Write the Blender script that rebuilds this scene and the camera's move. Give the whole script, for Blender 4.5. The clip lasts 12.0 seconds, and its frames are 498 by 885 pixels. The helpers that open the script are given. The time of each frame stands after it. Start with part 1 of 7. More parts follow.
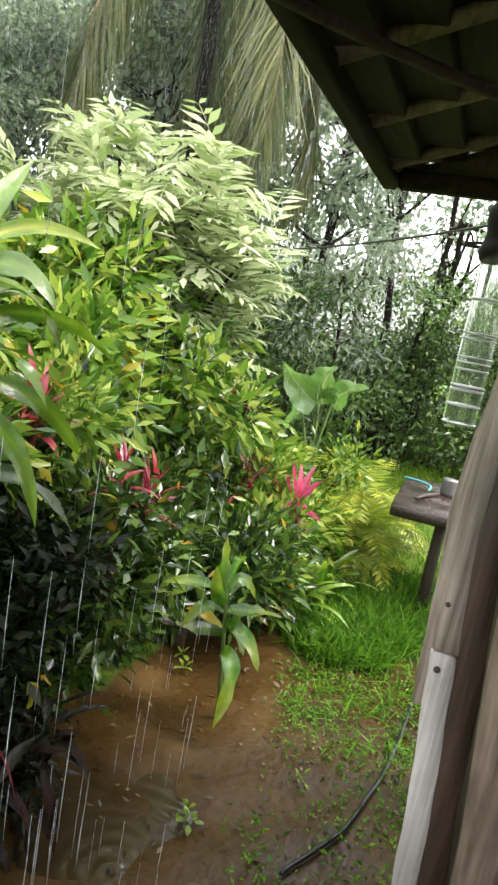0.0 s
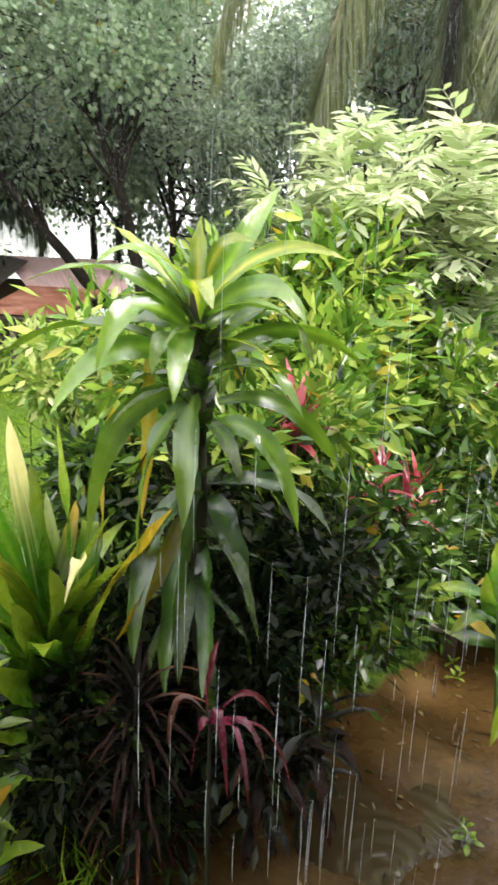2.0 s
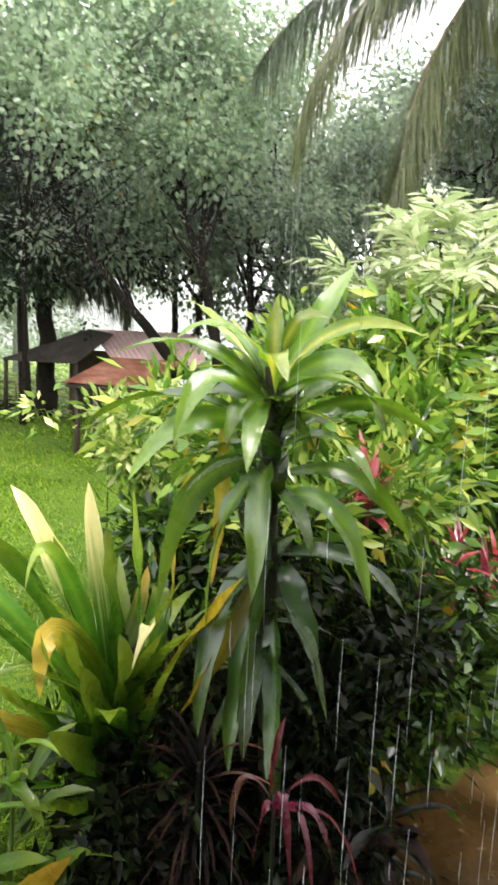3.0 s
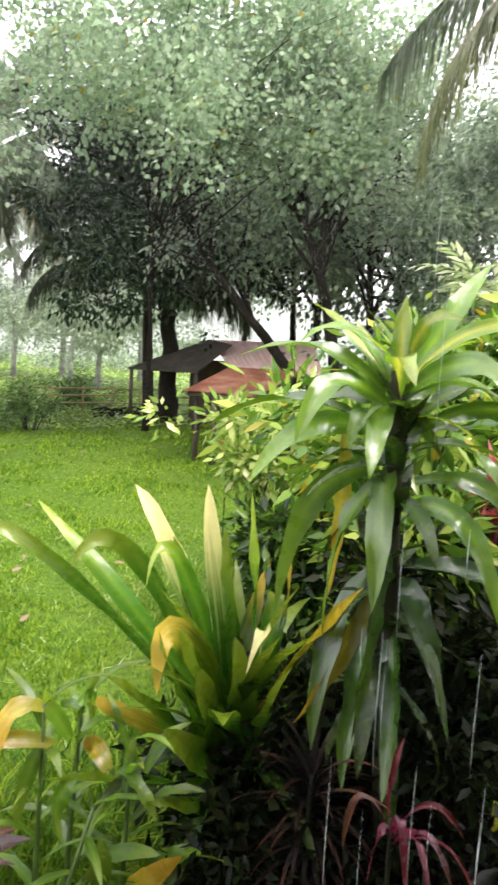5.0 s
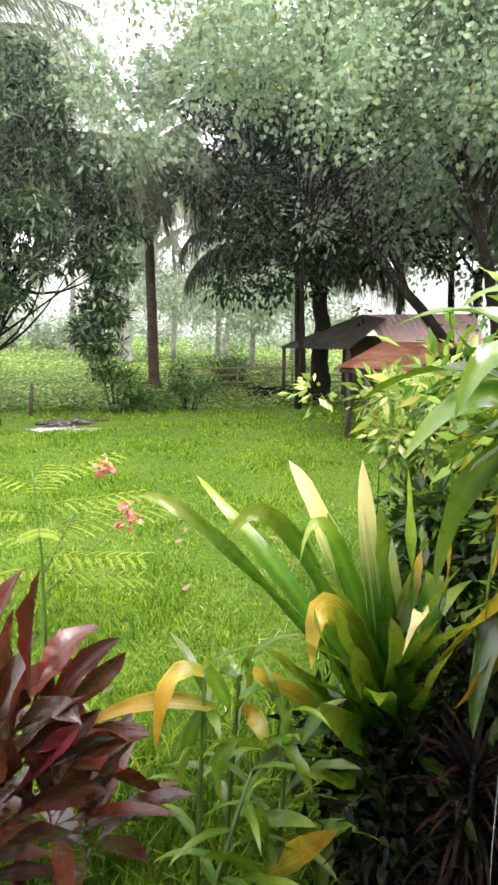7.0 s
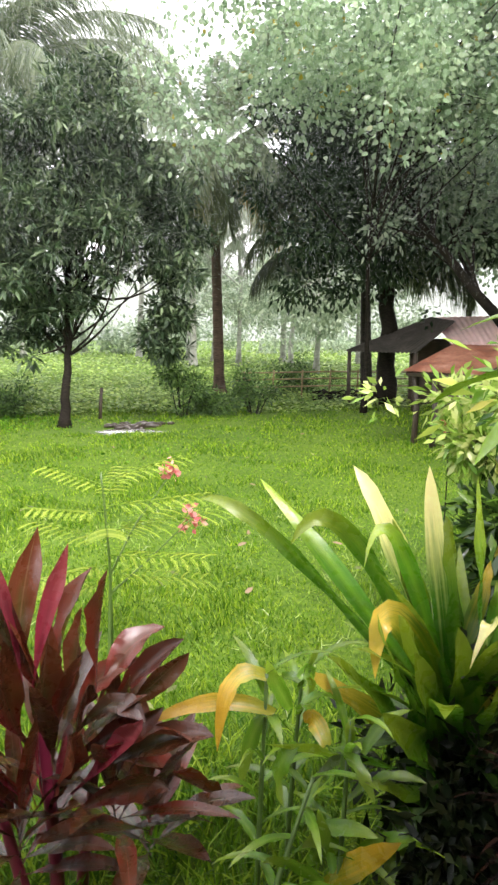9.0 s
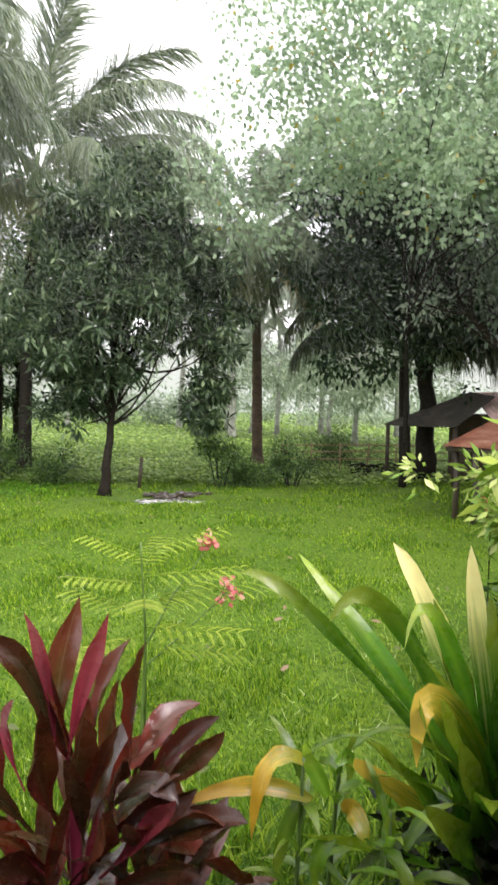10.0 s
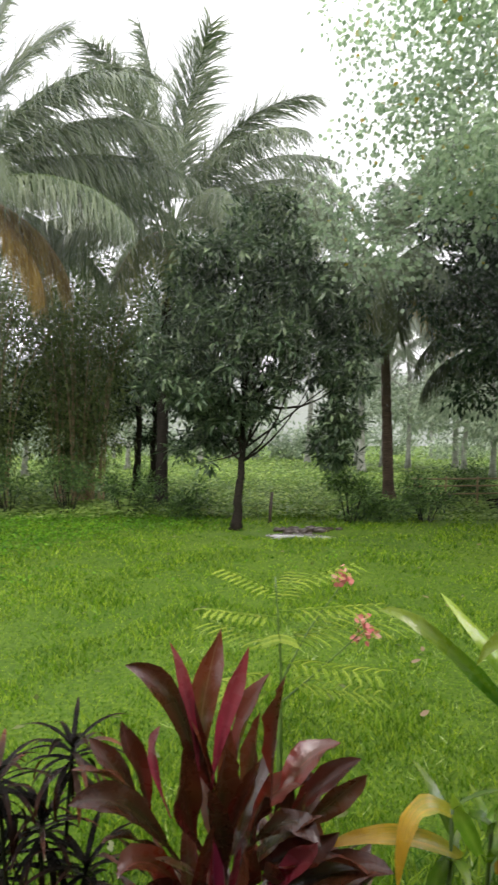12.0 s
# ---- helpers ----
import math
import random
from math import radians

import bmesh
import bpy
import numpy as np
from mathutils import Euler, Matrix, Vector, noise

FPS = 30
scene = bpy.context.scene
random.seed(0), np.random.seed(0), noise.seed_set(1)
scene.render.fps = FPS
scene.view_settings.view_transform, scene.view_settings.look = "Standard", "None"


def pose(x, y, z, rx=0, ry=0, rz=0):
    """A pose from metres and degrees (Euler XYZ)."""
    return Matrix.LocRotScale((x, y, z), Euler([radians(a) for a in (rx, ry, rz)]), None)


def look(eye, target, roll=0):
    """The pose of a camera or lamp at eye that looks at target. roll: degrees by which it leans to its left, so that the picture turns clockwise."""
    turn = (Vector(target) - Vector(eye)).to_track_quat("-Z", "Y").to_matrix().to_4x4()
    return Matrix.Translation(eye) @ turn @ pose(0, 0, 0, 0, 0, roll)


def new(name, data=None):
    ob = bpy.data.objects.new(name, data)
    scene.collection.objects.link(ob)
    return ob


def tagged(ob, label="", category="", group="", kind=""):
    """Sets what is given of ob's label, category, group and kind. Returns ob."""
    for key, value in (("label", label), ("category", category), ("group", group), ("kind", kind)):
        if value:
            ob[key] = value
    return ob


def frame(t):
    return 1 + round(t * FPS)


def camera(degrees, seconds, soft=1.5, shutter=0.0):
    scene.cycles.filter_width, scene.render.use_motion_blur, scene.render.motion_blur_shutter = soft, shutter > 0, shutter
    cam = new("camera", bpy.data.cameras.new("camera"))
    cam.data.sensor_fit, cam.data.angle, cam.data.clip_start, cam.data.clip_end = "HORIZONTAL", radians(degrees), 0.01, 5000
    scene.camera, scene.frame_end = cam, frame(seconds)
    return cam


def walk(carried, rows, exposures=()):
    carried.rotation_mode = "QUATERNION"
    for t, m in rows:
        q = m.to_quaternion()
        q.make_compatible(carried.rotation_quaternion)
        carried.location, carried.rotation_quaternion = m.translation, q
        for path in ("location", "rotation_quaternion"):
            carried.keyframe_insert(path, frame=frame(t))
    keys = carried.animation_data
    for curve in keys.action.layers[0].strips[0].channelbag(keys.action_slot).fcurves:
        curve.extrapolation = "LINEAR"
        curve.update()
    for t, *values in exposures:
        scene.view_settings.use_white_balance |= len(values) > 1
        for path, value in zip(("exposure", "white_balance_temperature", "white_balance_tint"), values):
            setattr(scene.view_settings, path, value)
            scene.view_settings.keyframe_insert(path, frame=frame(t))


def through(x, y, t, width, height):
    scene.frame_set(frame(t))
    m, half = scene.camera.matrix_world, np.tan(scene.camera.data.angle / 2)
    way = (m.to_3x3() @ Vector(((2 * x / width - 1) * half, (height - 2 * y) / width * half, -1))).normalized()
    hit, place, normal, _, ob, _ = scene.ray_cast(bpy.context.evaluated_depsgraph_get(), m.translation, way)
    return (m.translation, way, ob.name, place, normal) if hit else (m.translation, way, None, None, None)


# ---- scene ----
cam = camera(42.0, 12.0, soft=2.5, shutter=0.5)
EYE = 1.70
# seconds, eye x, y, z, turn to the left, tilt up, lean (all in metres and degrees)
ROWS = [
    (0, 0.037, 0.028, -0.004, -73.99, -11.07, 10.62),
    (0.1, 0.036, 0.028, -0.004, -73.70, -11.15, 10.53),
    (0.2, 0.034, 0.030, -0.004, -73.03, -11.33, 10.31),
    (0.3, 0.032, 0.032, -0.004, -72.07, -11.60, 10.00),
    (0.4, 0.029, 0.035, -0.003, -70.83, -11.93, 9.60),
    (0.5, 0.025, 0.038, -0.003, -68.75, -12.38, 9.08),
    (1, 0.040, 0.024, 0.001, -62.08, -13.48, 6.66),
    (1.5, 0.046, 0.018, 0.004, -55.45, -14.07, 4.15),
    (2, 0.044, 0.013, 0.006, -50.81, -13.57, 2.85),
    (2.5, 0.040, 0.010, 0.008, -47.00, -11.85, 2.86),
    (3, 0.034, 0.007, 0.009, -44.08, -7.73, 3.06),
    (3.2, 0.046, 0.024, -0.010, -42.50, -7.05, 3.17),
    (4.8, 0.050, 0.030, -0.012, -35.42, -6.99, 3.20),
    (5, 0.035, 0.036, -0.011, -33.92, -7.33, 3.25),
    (5.5, 0.036, 0.039, -0.013, -29.02, -9.05, 2.01),
    (6, 0.036, 0.039, -0.012, -25.29, -9.67, 1.53),
    (6.5, 0.044, 0.052, -0.019, -22.14, -10.20, 0.55),
    (7, 0.045, 0.054, -0.020, -20.40, -9.76, 0.76),
    (7.2, 0.045, 0.054, -0.020, -19.30, -9.95, 0.74),
    (9, 0.044, 0.053, -0.019, -14.68, -9.48, 0.35),
    (9.5, 0.035, 0.036, -0.011, -12.91, -6.91, 0.20),
    (10, 0.026, 0.022, -0.004, -11.31, -3.25, 1.05),
    (10.5, 0.018, 0.006, 0.002, -8.57, -1.28, 0.85),
    (11, 0.005, 0.006, -0.004, -6.45, 0.32, 0.77),
    (11.5, 0.003, -0.006, 0.002, -3.78, 0.18, 0.73),
    (12, 0.000, 0.000, 0.000, -0.00, -0.30, -0.00),
]


def view(x, y, z, turn, tilt, lean):
    eye = Vector((x, y, EYE + z))
    a, b = radians(turn), radians(tilt)
    return look(eye, eye + 5 * Vector((-math.sin(a) * math.cos(b), math.cos(a) * math.cos(b), math.sin(b))), lean)


EXPOSURES = [(0.0, 1.88, 19), (1.0, 1.98, 19), (2.0, 2.08, 20), (2.5, 2.02, 20), (3.2, 1.93, 19), (5.0, 1.93, 20), (6.5, 1.98, 21), (9.5, 1.86, 19), (10.0, 1.47, 19), (10.5, 1.38, 19), (12.0, 1.0, 17)]
walk(cam, [(t, view(*row)) for t, *row in ROWS], [(t, stops, 6500, tint) for t, stops, tint in EXPOSURES])

# ---- light: heavy overcast, rain ----
world = bpy.data.worlds.new("overcast_sky")
scene.world = world
world.use_nodes = True
wn, wl = world.node_tree.nodes, world.node_tree.links
wn.clear()
SUN_EL, SUN_ROT = 54.0, 165.0
sky = wn.new("ShaderNodeTexSky")
sky.sky_type = "NISHITA"
sky.sun_disc = False
sky.sun_elevation, sky.sun_rotation = radians(SUN_EL), radians(SUN_ROT)
grey = wn.new("ShaderNodeHueSaturation")
grey.inputs["Saturation"].default_value = 0.12
wl.new(sky.outputs[0], grey.inputs["Color"])
cloud = wn.new("ShaderNodeMixRGB")
cloud.inputs[0].default_value = 0.75
cloud.inputs[2].default_value = (9.4, 9.7, 9.8, 1)
wl.new(grey.outputs[0], cloud.inputs[1])
back = wn.new("ShaderNodeBackground")
back.inputs["Strength"].default_value = 0.115
wl.new(cloud.outputs[0], back.inputs["Color"])
wout = wn.new("ShaderNodeOutputWorld")
wl.new(back.outputs[0], wout.inputs["Surface"])

sun = new("sun", bpy.data.lights.new("sun", "SUN"))
sun.data.energy, sun.data.angle, sun.data.color = 1.5, radians(25), (1.0, 0.96, 0.9)
sun_az = radians(SUN_ROT)
sun.matrix_world = look((0, 0, 30), Vector((0, 0, 30)) - Vector((math.sin(sun_az) * math.cos(radians(SUN_EL)), math.cos(sun_az) * math.cos(radians(SUN_EL)), math.sin(radians(SUN_EL)))))


# ---- materials ----
def material(name):
    m = bpy.data.materials.new(name)
    m.use_nodes = True
    nt = m.node_tree
    nt.nodes.clear()
    return m, nt.nodes, nt.links


def ramp(n, l, source, *stops):
    r = n.new("ShaderNodeValToRGB")
    e = r.color_ramp.elements
    while len(e) < len(stops):
        e.new(0.5)
    for k, (at, c) in enumerate(stops):
        e[k].position, e[k].color = at, (*c, 1)
    l.new(source, r.inputs[0])
    return r.outputs[0]


def mix(n, l, kind, fac, a, b):
    m = n.new("ShaderNodeMixRGB")
    m.blend_type = kind
    for slot, v in ((0, fac), (1, a), (2, b)):
        if isinstance(v, (int, float)):
            m.inputs[slot].default_value = v
        elif isinstance(v, tuple):
            m.inputs[slot].default_value = (*v, 1)
        else:
            l.new(v, m.inputs[slot])
    return m.outputs[0]


def noise_tex(n, l, scale, detail=4.0, coord="Object", stretch=None, rough=0.55):
    tc = n.new("ShaderNodeTexCoord")
    t = n.new("ShaderNodeTexNoise")
    t.inputs["Scale"].default_value, t.inputs["Detail"].default_value, t.inputs["Roughness"].default_value = scale, detail, rough
    if stretch:
        mp = n.new("ShaderNodeMapping")
        mp.inputs["Scale"].default_value = stretch
        l.new(tc.outputs[coord], mp.inputs[0])
        l.new(mp.outputs[0], t.inputs[0])
    else:
        l.new(tc.outputs[coord], t.inputs[0])
    return t.outputs[0]


def finish(n, l, colour, rough=0.5, metal=0.0, bump=None, bump_by=0.02, strength=0.5, through=0.0, through_colour=None, spec=0.5, coat=0.0, film=None):
    p = n.new("ShaderNodeBsdfPrincipled")
    if isinstance(colour, tuple):
        p.inputs["Base Color"].default_value = (*colour, 1)
    else:
        l.new(colour, p.inputs["Base Color"])
    if isinstance(rough, (int, float)):
        p.inputs["Roughness"].default_value = rough
    else:
        l.new(rough, p.inputs["Roughness"])
    p.inputs["Metallic"].default_value = metal
    p.inputs["Specular IOR Level"].default_value = spec
    p.inputs["Coat Weight"].default_value = coat
    p.inputs["Coat Roughness"].default_value = 0.08
    if bump is not None:
        b = n.new("ShaderNodeBump")
        b.inputs["Strength"].default_value, b.inputs["Distance"].default_value = strength, bump_by
        l.new(bump, b.inputs["Height"])
        l.new(b.outputs[0], p.inputs["Normal"])
    if film is not None:
        p.inputs["Coat IOR"].default_value = 1.85
        f = n.new("ShaderNodeBump")
        f.inputs["Strength"].default_value, f.inputs["Distance"].default_value = 0.35, 0.006
        l.new(film, f.inputs["Height"])
        l.new(f.outputs[0], p.inputs["Coat Normal"])
    surface = p.outputs[0]
    if through:
        tr = n.new("ShaderNodeBsdfTranslucent")
        c = through_colour or colour
        if isinstance(c, tuple):
            tr.inputs[0].default_value = (*c, 1)
        else:
            l.new(c, tr.inputs[0])
        ms = n.new("ShaderNodeMixShader")
        ms.inputs[0].default_value = through
        l.new(surface, ms.inputs[1])
        l.new(tr.outputs[0], ms.inputs[2])
        surface = ms.outputs[0]
    out = n.new("ShaderNodeOutputMaterial")
    l.new(surface, out.inputs[0])


def leaves_material(name, dark, mid, light, rough=0.3, through=0.3, spec=0.5, odd=None):
    """Foliage of many small leaves: each leaf takes its own shade."""
    m, n, l = material(name)
    g = n.new("ShaderNodeNewGeometry")
    stops = [(0.0, dark), (0.55, mid), (0.98, light)]
    if odd:
        stops.append((0.994, odd))
    c = ramp(n, l, g.outputs["Random Per Island"], *stops)
    big = noise_tex(n, l, 0.9, 2.0)
    c = mix(n, l, "MULTIPLY", 0.6, c, ramp(n, l, big, (0.3, (0.55, 0.6, 0.5)), (0.7, (1.25, 1.2, 1.1))))
    finish(n, l, c, rough, through=through, spec=spec)
    return m


def blade_material(name, edge, middle, tip, streak=0.0, rough=0.22, through=0.25, vary=0.25, rib=None, blotch=0.3, coat=0.7, spec=0.5):
    """A large leaf: colour across (u) and along (v), veins, blotches; each leaf differs a little."""
    m, n, l = material(name)
    uv = n.new("ShaderNodeUVMap")
    sep = n.new("ShaderNodeSeparateXYZ")
    l.new(uv.outputs[0], sep.inputs[0])
    mid_of = n.new("ShaderNodeMath")
    mid_of.operation = "SUBTRACT"
    l.new(sep.outputs[0], mid_of.inputs[0])
    mid_of.inputs[1].default_value = 0.5
    off = n.new("ShaderNodeMath")
    off.operation = "ABSOLUTE"
    l.new(mid_of.outputs[0], off.inputs[0])
    wob = noise_tex(n, l, 3.0, 3.0, "UV", (9, 1.2, 1))
    wide = n.new("ShaderNodeMath")
    wide.operation = "MULTIPLY_ADD"
    l.new(wob, wide.inputs[0])
    wide.inputs[1].default_value = 0.22
    l.new(off.outputs[0], wide.inputs[2])
    if streak:
        line = noise_tex(n, l, 1.0, 3.0, "UV", (5.5, 0.7, 1))
        climb = n.new("ShaderNodeMath")
        climb.operation = "MULTIPLY_ADD"
        l.new(sep.outputs[1], climb.inputs[0])
        climb.inputs[1].default_value = streak
        l.new(line, climb.inputs[2])
        c = ramp(n, l, climb.outputs[0], (0.58, edge), (0.95, middle))
    else:
        c = ramp(n, l, wide.outputs[0], (0.08, middle), (0.4, edge))
    long = n.new("ShaderNodeMath")
    long.operation = "MULTIPLY_ADD"
    l.new(wob, long.inputs[0])
    long.inputs[1].default_value = 0.5
    l.new(sep.outputs[1], long.inputs[2])
    c = mix(n, l, "MIX", ramp(n, l, long.outputs[0], (0.72, (0, 0, 0)), (1.12, (1, 1, 1))), c, tip)
    if rib:
        c = mix(n, l, "MIX", ramp(n, l, off.outputs[0], (0.012, (1, 1, 1)), (0.035, (0, 0, 0))), c, rib)
    vein = noise_tex(n, l, 2.0, 2.0, "UV", (40, 0.6, 1))
    c = mix(n, l, "MULTIPLY", 0.5, c, ramp(n, l, vein, (0.3, (0.7, 0.7, 0.7)), (0.7, (1.2, 1.2, 1.2))))
    spot = noise_tex(n, l, 14.0, 4.0)
    c = mix(n, l, "MULTIPLY", blotch, c, ramp(n, l, spot, (0.3, (0.45, 0.42, 0.35)), (0.6, (1.1, 1.1, 1.1))))
    info = n.new("ShaderNodeObjectInfo")
    c = mix(n, l, "MULTIPLY", 1.0, c, ramp(n, l, info.outputs["Random"], (0.0, (1 - vary,) * 3), (1.0, (1 + vary,) * 3)))
    sheen = ramp(n, l, noise_tex(n, l, 22.0, 3.0), (0.35, (rough * 0.55,) * 3), (0.65, (rough + 0.14,) * 3))
    relief = mix(n, l, "MIX", 0.5, vein, noise_tex(n, l, 30.0, 2.0))
    finish(n, l, c, sheen, bump=relief, bump_by=0.006, strength=0.75, through=through, coat=coat, spec=spec, film=noise_tex(n, l, 1.6, 3.0, "UV", (10, 2.5, 1)))
    return m


def wood_material(name, dark, light, rough=0.6, grain=(30, 30, 2), wet=0.0, spec=0.5):
    m, n, l = material(name)
    g = noise_tex(n, l, 2.0, 6.0, "Object", grain)
    stain = noise_tex(n, l, 3.0, 4.0)
    c = ramp(n, l, g, (0.3, dark), (0.7, light))
    c = mix(n, l, "MULTIPLY", 0.7, c, ramp(n, l, stain, (0.35, (0.45, 0.45, 0.42)), (0.65, (1.1, 1.1, 1.1))))
    finish(n, l, c, rough - wet, bump=g, bump_by=0.006, strength=0.6, spec=spec)
    return m


def plain_material(name, colour, rough=0.5, metal=0.0, vary=0.4, scale=8.0, bump=0.004, spec=0.5):
    m, n, l = material(name)
    t = noise_tex(n, l, scale, 5.0)
    c = mix(n, l, "MULTIPLY", vary, colour, ramp(n, l, t, (0.3, (0.4, 0.4, 0.4)), (0.7, (1.3, 1.3, 1.3))))
    finish(n, l, c, rough, metal, bump=t, bump_by=bump, strength=0.5, spec=spec)
    return m


MANGO = leaves_material("mango_leaves", (0.02, 0.042, 0.022), (0.065, 0.11, 0.055), (0.2, 0.27, 0.15), 0.35, 0.28, spec=0.4)
CANOPY = leaves_material("broad_leaves", (0.24, 0.35, 0.22), (0.4, 0.54, 0.35), (0.55, 0.67, 0.47), 0.2, 0.68, odd=(0.5, 0.38, 0.04))
DARKTREE = leaves_material("dark_leaves", (0.014, 0.03, 0.016), (0.032, 0.062, 0.03), (0.075, 0.12, 0.055), 0.5, 0.25, spec=0.2)
FOREST = leaves_material("wood_leaves", (0.1, 0.155, 0.1), (0.2, 0.29, 0.18), (0.34, 0.43, 0.27), 0.35, 0.52, spec=0.35)
THICKET = leaves_material("thicket_leaves", (0.03, 0.07, 0.022), (0.09, 0.175, 0.045), (0.2, 0.33, 0.085), 0.3, 0.42)
# foliage of hazy trees: the rain haze is put into these pale leaf colours
MISTLEAF = leaves_material("haze_pale_leaves", (0.2, 0.27, 0.19), (0.34, 0.43, 0.31), (0.5, 0.58, 0.44), 0.3, 0.5)
BRIGHT = leaves_material("bright_leaves", (0.035, 0.11, 0.012), (0.15, 0.3, 0.03), (0.44, 0.54, 0.1), 0.18, 0.42, odd=(0.6, 0.4, 0.02))
HEDGE = leaves_material("hedge_leaves", (0.012, 0.03, 0.008), (0.045, 0.105, 0.018), (0.14, 0.25, 0.035), 0.18, 0.3, odd=(0.45, 0.3, 0.03))
PALE = leaves_material("pale_pinnate_leaves", (0.3, 0.42, 0.16), (0.55, 0.64, 0.38), (0.78, 0.82, 0.6), 0.1, 0.35)
PALM = leaves_material("palm_leaflets", (0.12, 0.165, 0.105), (0.22, 0.275, 0.175), (0.36, 0.42, 0.28), 0.22, 0.45)
# darker copy of the palm leaflets, their shade put into the colour
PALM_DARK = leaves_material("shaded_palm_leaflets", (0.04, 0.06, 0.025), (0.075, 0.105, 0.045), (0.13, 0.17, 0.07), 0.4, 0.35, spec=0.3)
# far palm leaflets, greyed and paled by haze in the colour
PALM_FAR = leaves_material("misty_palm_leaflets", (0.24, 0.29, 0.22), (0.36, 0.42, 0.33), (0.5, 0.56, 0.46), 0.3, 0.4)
PALM_OLD = leaves_material("old_palm_leaflets", (0.18, 0.12, 0.035), (0.34, 0.22, 0.06), (0.45, 0.34, 0.11), 0.4, 0.35)
PALM_DRY = leaves_material("dry_palm_leaflets", (0.09, 0.115, 0.045), (0.175, 0.205, 0.075), (0.29, 0.31, 0.13), 0.4, 0.45)
WEEDS = leaves_material("weed_leaves", (0.15, 0.26, 0.055), (0.26, 0.39, 0.1), (0.4, 0.51, 0.16), 0.4, 0.42, spec=0.3)
PEALEAF = leaves_material("pale_feathered_leaf", (0.19, 0.33, 0.03), (0.33, 0.46, 0.05), (0.5, 0.58, 0.1), 0.35, 0.5)
FERN = leaves_material("fern_leaves", (0.16, 0.25, 0.02), (0.36, 0.45, 0.04), (0.58, 0.6, 0.08), 0.3, 0.45)
LITTER = leaves_material("sodden_leaf_scraps", (0.03, 0.02, 0.01), (0.09, 0.06, 0.025), (0.25, 0.18, 0.07), 0.4, 0.2)
GRASS = leaves_material("lawn_grass", (0.032, 0.105, 0.004), (0.125, 0.262, 0.01), (0.36, 0.49, 0.045), 0.4, 0.35, spec=0.2)
PETAL = leaves_material("pink_petals", (0.6, 0.1, 0.14), (0.8, 0.3, 0.32), (0.9, 0.55, 0.5), 0.5, 0.4)
BARK = wood_material("bark", (0.01, 0.008, 0.006), (0.035, 0.028, 0.02), 0.8, (6, 6, 18), spec=0.15)
PALMBARK = wood_material("palm_bark", (0.012, 0.01, 0.008), (0.045, 0.036, 0.028), 0.75, (3, 3, 30), spec=0.2)
PALMBROWN = wood_material("brown_palm_bark", (0.045, 0.028, 0.02), (0.19, 0.125, 0.09), 0.7, (3, 3, 30), spec=0.25)
# far trunks: bark colour lifted to stand in for haze
MISTBARK = wood_material("haze_pale_bark", (0.22, 0.23, 0.2), (0.4, 0.41, 0.36), 0.8, (3, 3, 30), spec=0.15)
STEM = plain_material("green_stem", (0.1, 0.17, 0.04), 0.35)
DARKSTEM = plain_material("dark_stem", (0.018, 0.02, 0.011), 0.6, spec=0.2)
DRACSTEM = plain_material("olive_stem", (0.035, 0.036, 0.018), 0.7, spec=0.2)
MAROONSTEM = plain_material("maroon_stem", (0.2, 0.02, 0.05), 0.3)

DRAC = blade_material("dracaena_leaf", (0.1, 0.235, 0.012), (0.23, 0.42, 0.025), (0.19, 0.35, 0.02), rough=0.34, through=0.4, vary=0.45, coat=1.0, spec=0.35)
# next two: darker copies of the dracaena leaf, shade put into their colour
DRAC_LOW = blade_material("lower_shaded_dracaena_leaf", (0.03, 0.095, 0.007), (0.055, 0.15, 0.01), (0.06, 0.13, 0.01), rough=0.34, through=0.25, vary=0.4, coat=0.8, spec=0.3)
DRAC_SHADE = blade_material("shade_dark_dracaena_leaf", (0.025, 0.07, 0.006), (0.06, 0.12, 0.012), (0.06, 0.1, 0.012), rough=0.25, through=0.2, vary=0.5, coat=0.2)
DRAC_YOUNG = blade_material("young_dracaena_leaf", (0.17, 0.34, 0.014), (0.72, 0.72, 0.07), (0.36, 0.48, 0.03), rough=0.25, through=0.45, coat=1.0, spec=0.6)
DRAC_OLD = blade_material("yellow_dracaena_leaf", (0.38, 0.34, 0.02), (0.5, 0.42, 0.03), (0.6, 0.4, 0.02), rough=0.25, through=0.4)
CRIN = blade_material("crinum_leaf", (0.07, 0.225, 0.01), (0.15, 0.33, 0.018), (0.28, 0.4, 0.025), rough=0.3, through=0.4, vary=0.35, coat=0.6, spec=0.5)
CRIN_PALE = blade_material("striped_crinum_leaf", (0.06, 0.22, 0.012), (0.84, 0.84, 0.28), (0.95, 0.86, 0.36), streak=0.44, rough=0.25, through=0.42, blotch=0.15)
CRIN_OLD = blade_material("yellowing_crinum_leaf", (0.12, 0.22, 0.01), (0.55, 0.44, 0.03), (0.85, 0.6, 0.08), streak=0.35, rough=0.2, through=0.4)
TI = blade_material("maroon_ti_leaf", (0.15, 0.02, 0.01), (0.05, 0.034, 0.007), (0.1, 0.026, 0.01), rough=0.3, through=0.2, vary=0.6, coat=0.5, spec=0.3, rib=(0.16, 0.05, 0.03))
TI_PINK = blade_material("pink_ti_leaf", (0.3, 0.03, 0.055), (0.21, 0.028, 0.042), (0.26, 0.045, 0.05), rough=0.28, through=0.32, coat=0.4, spec=0.35)
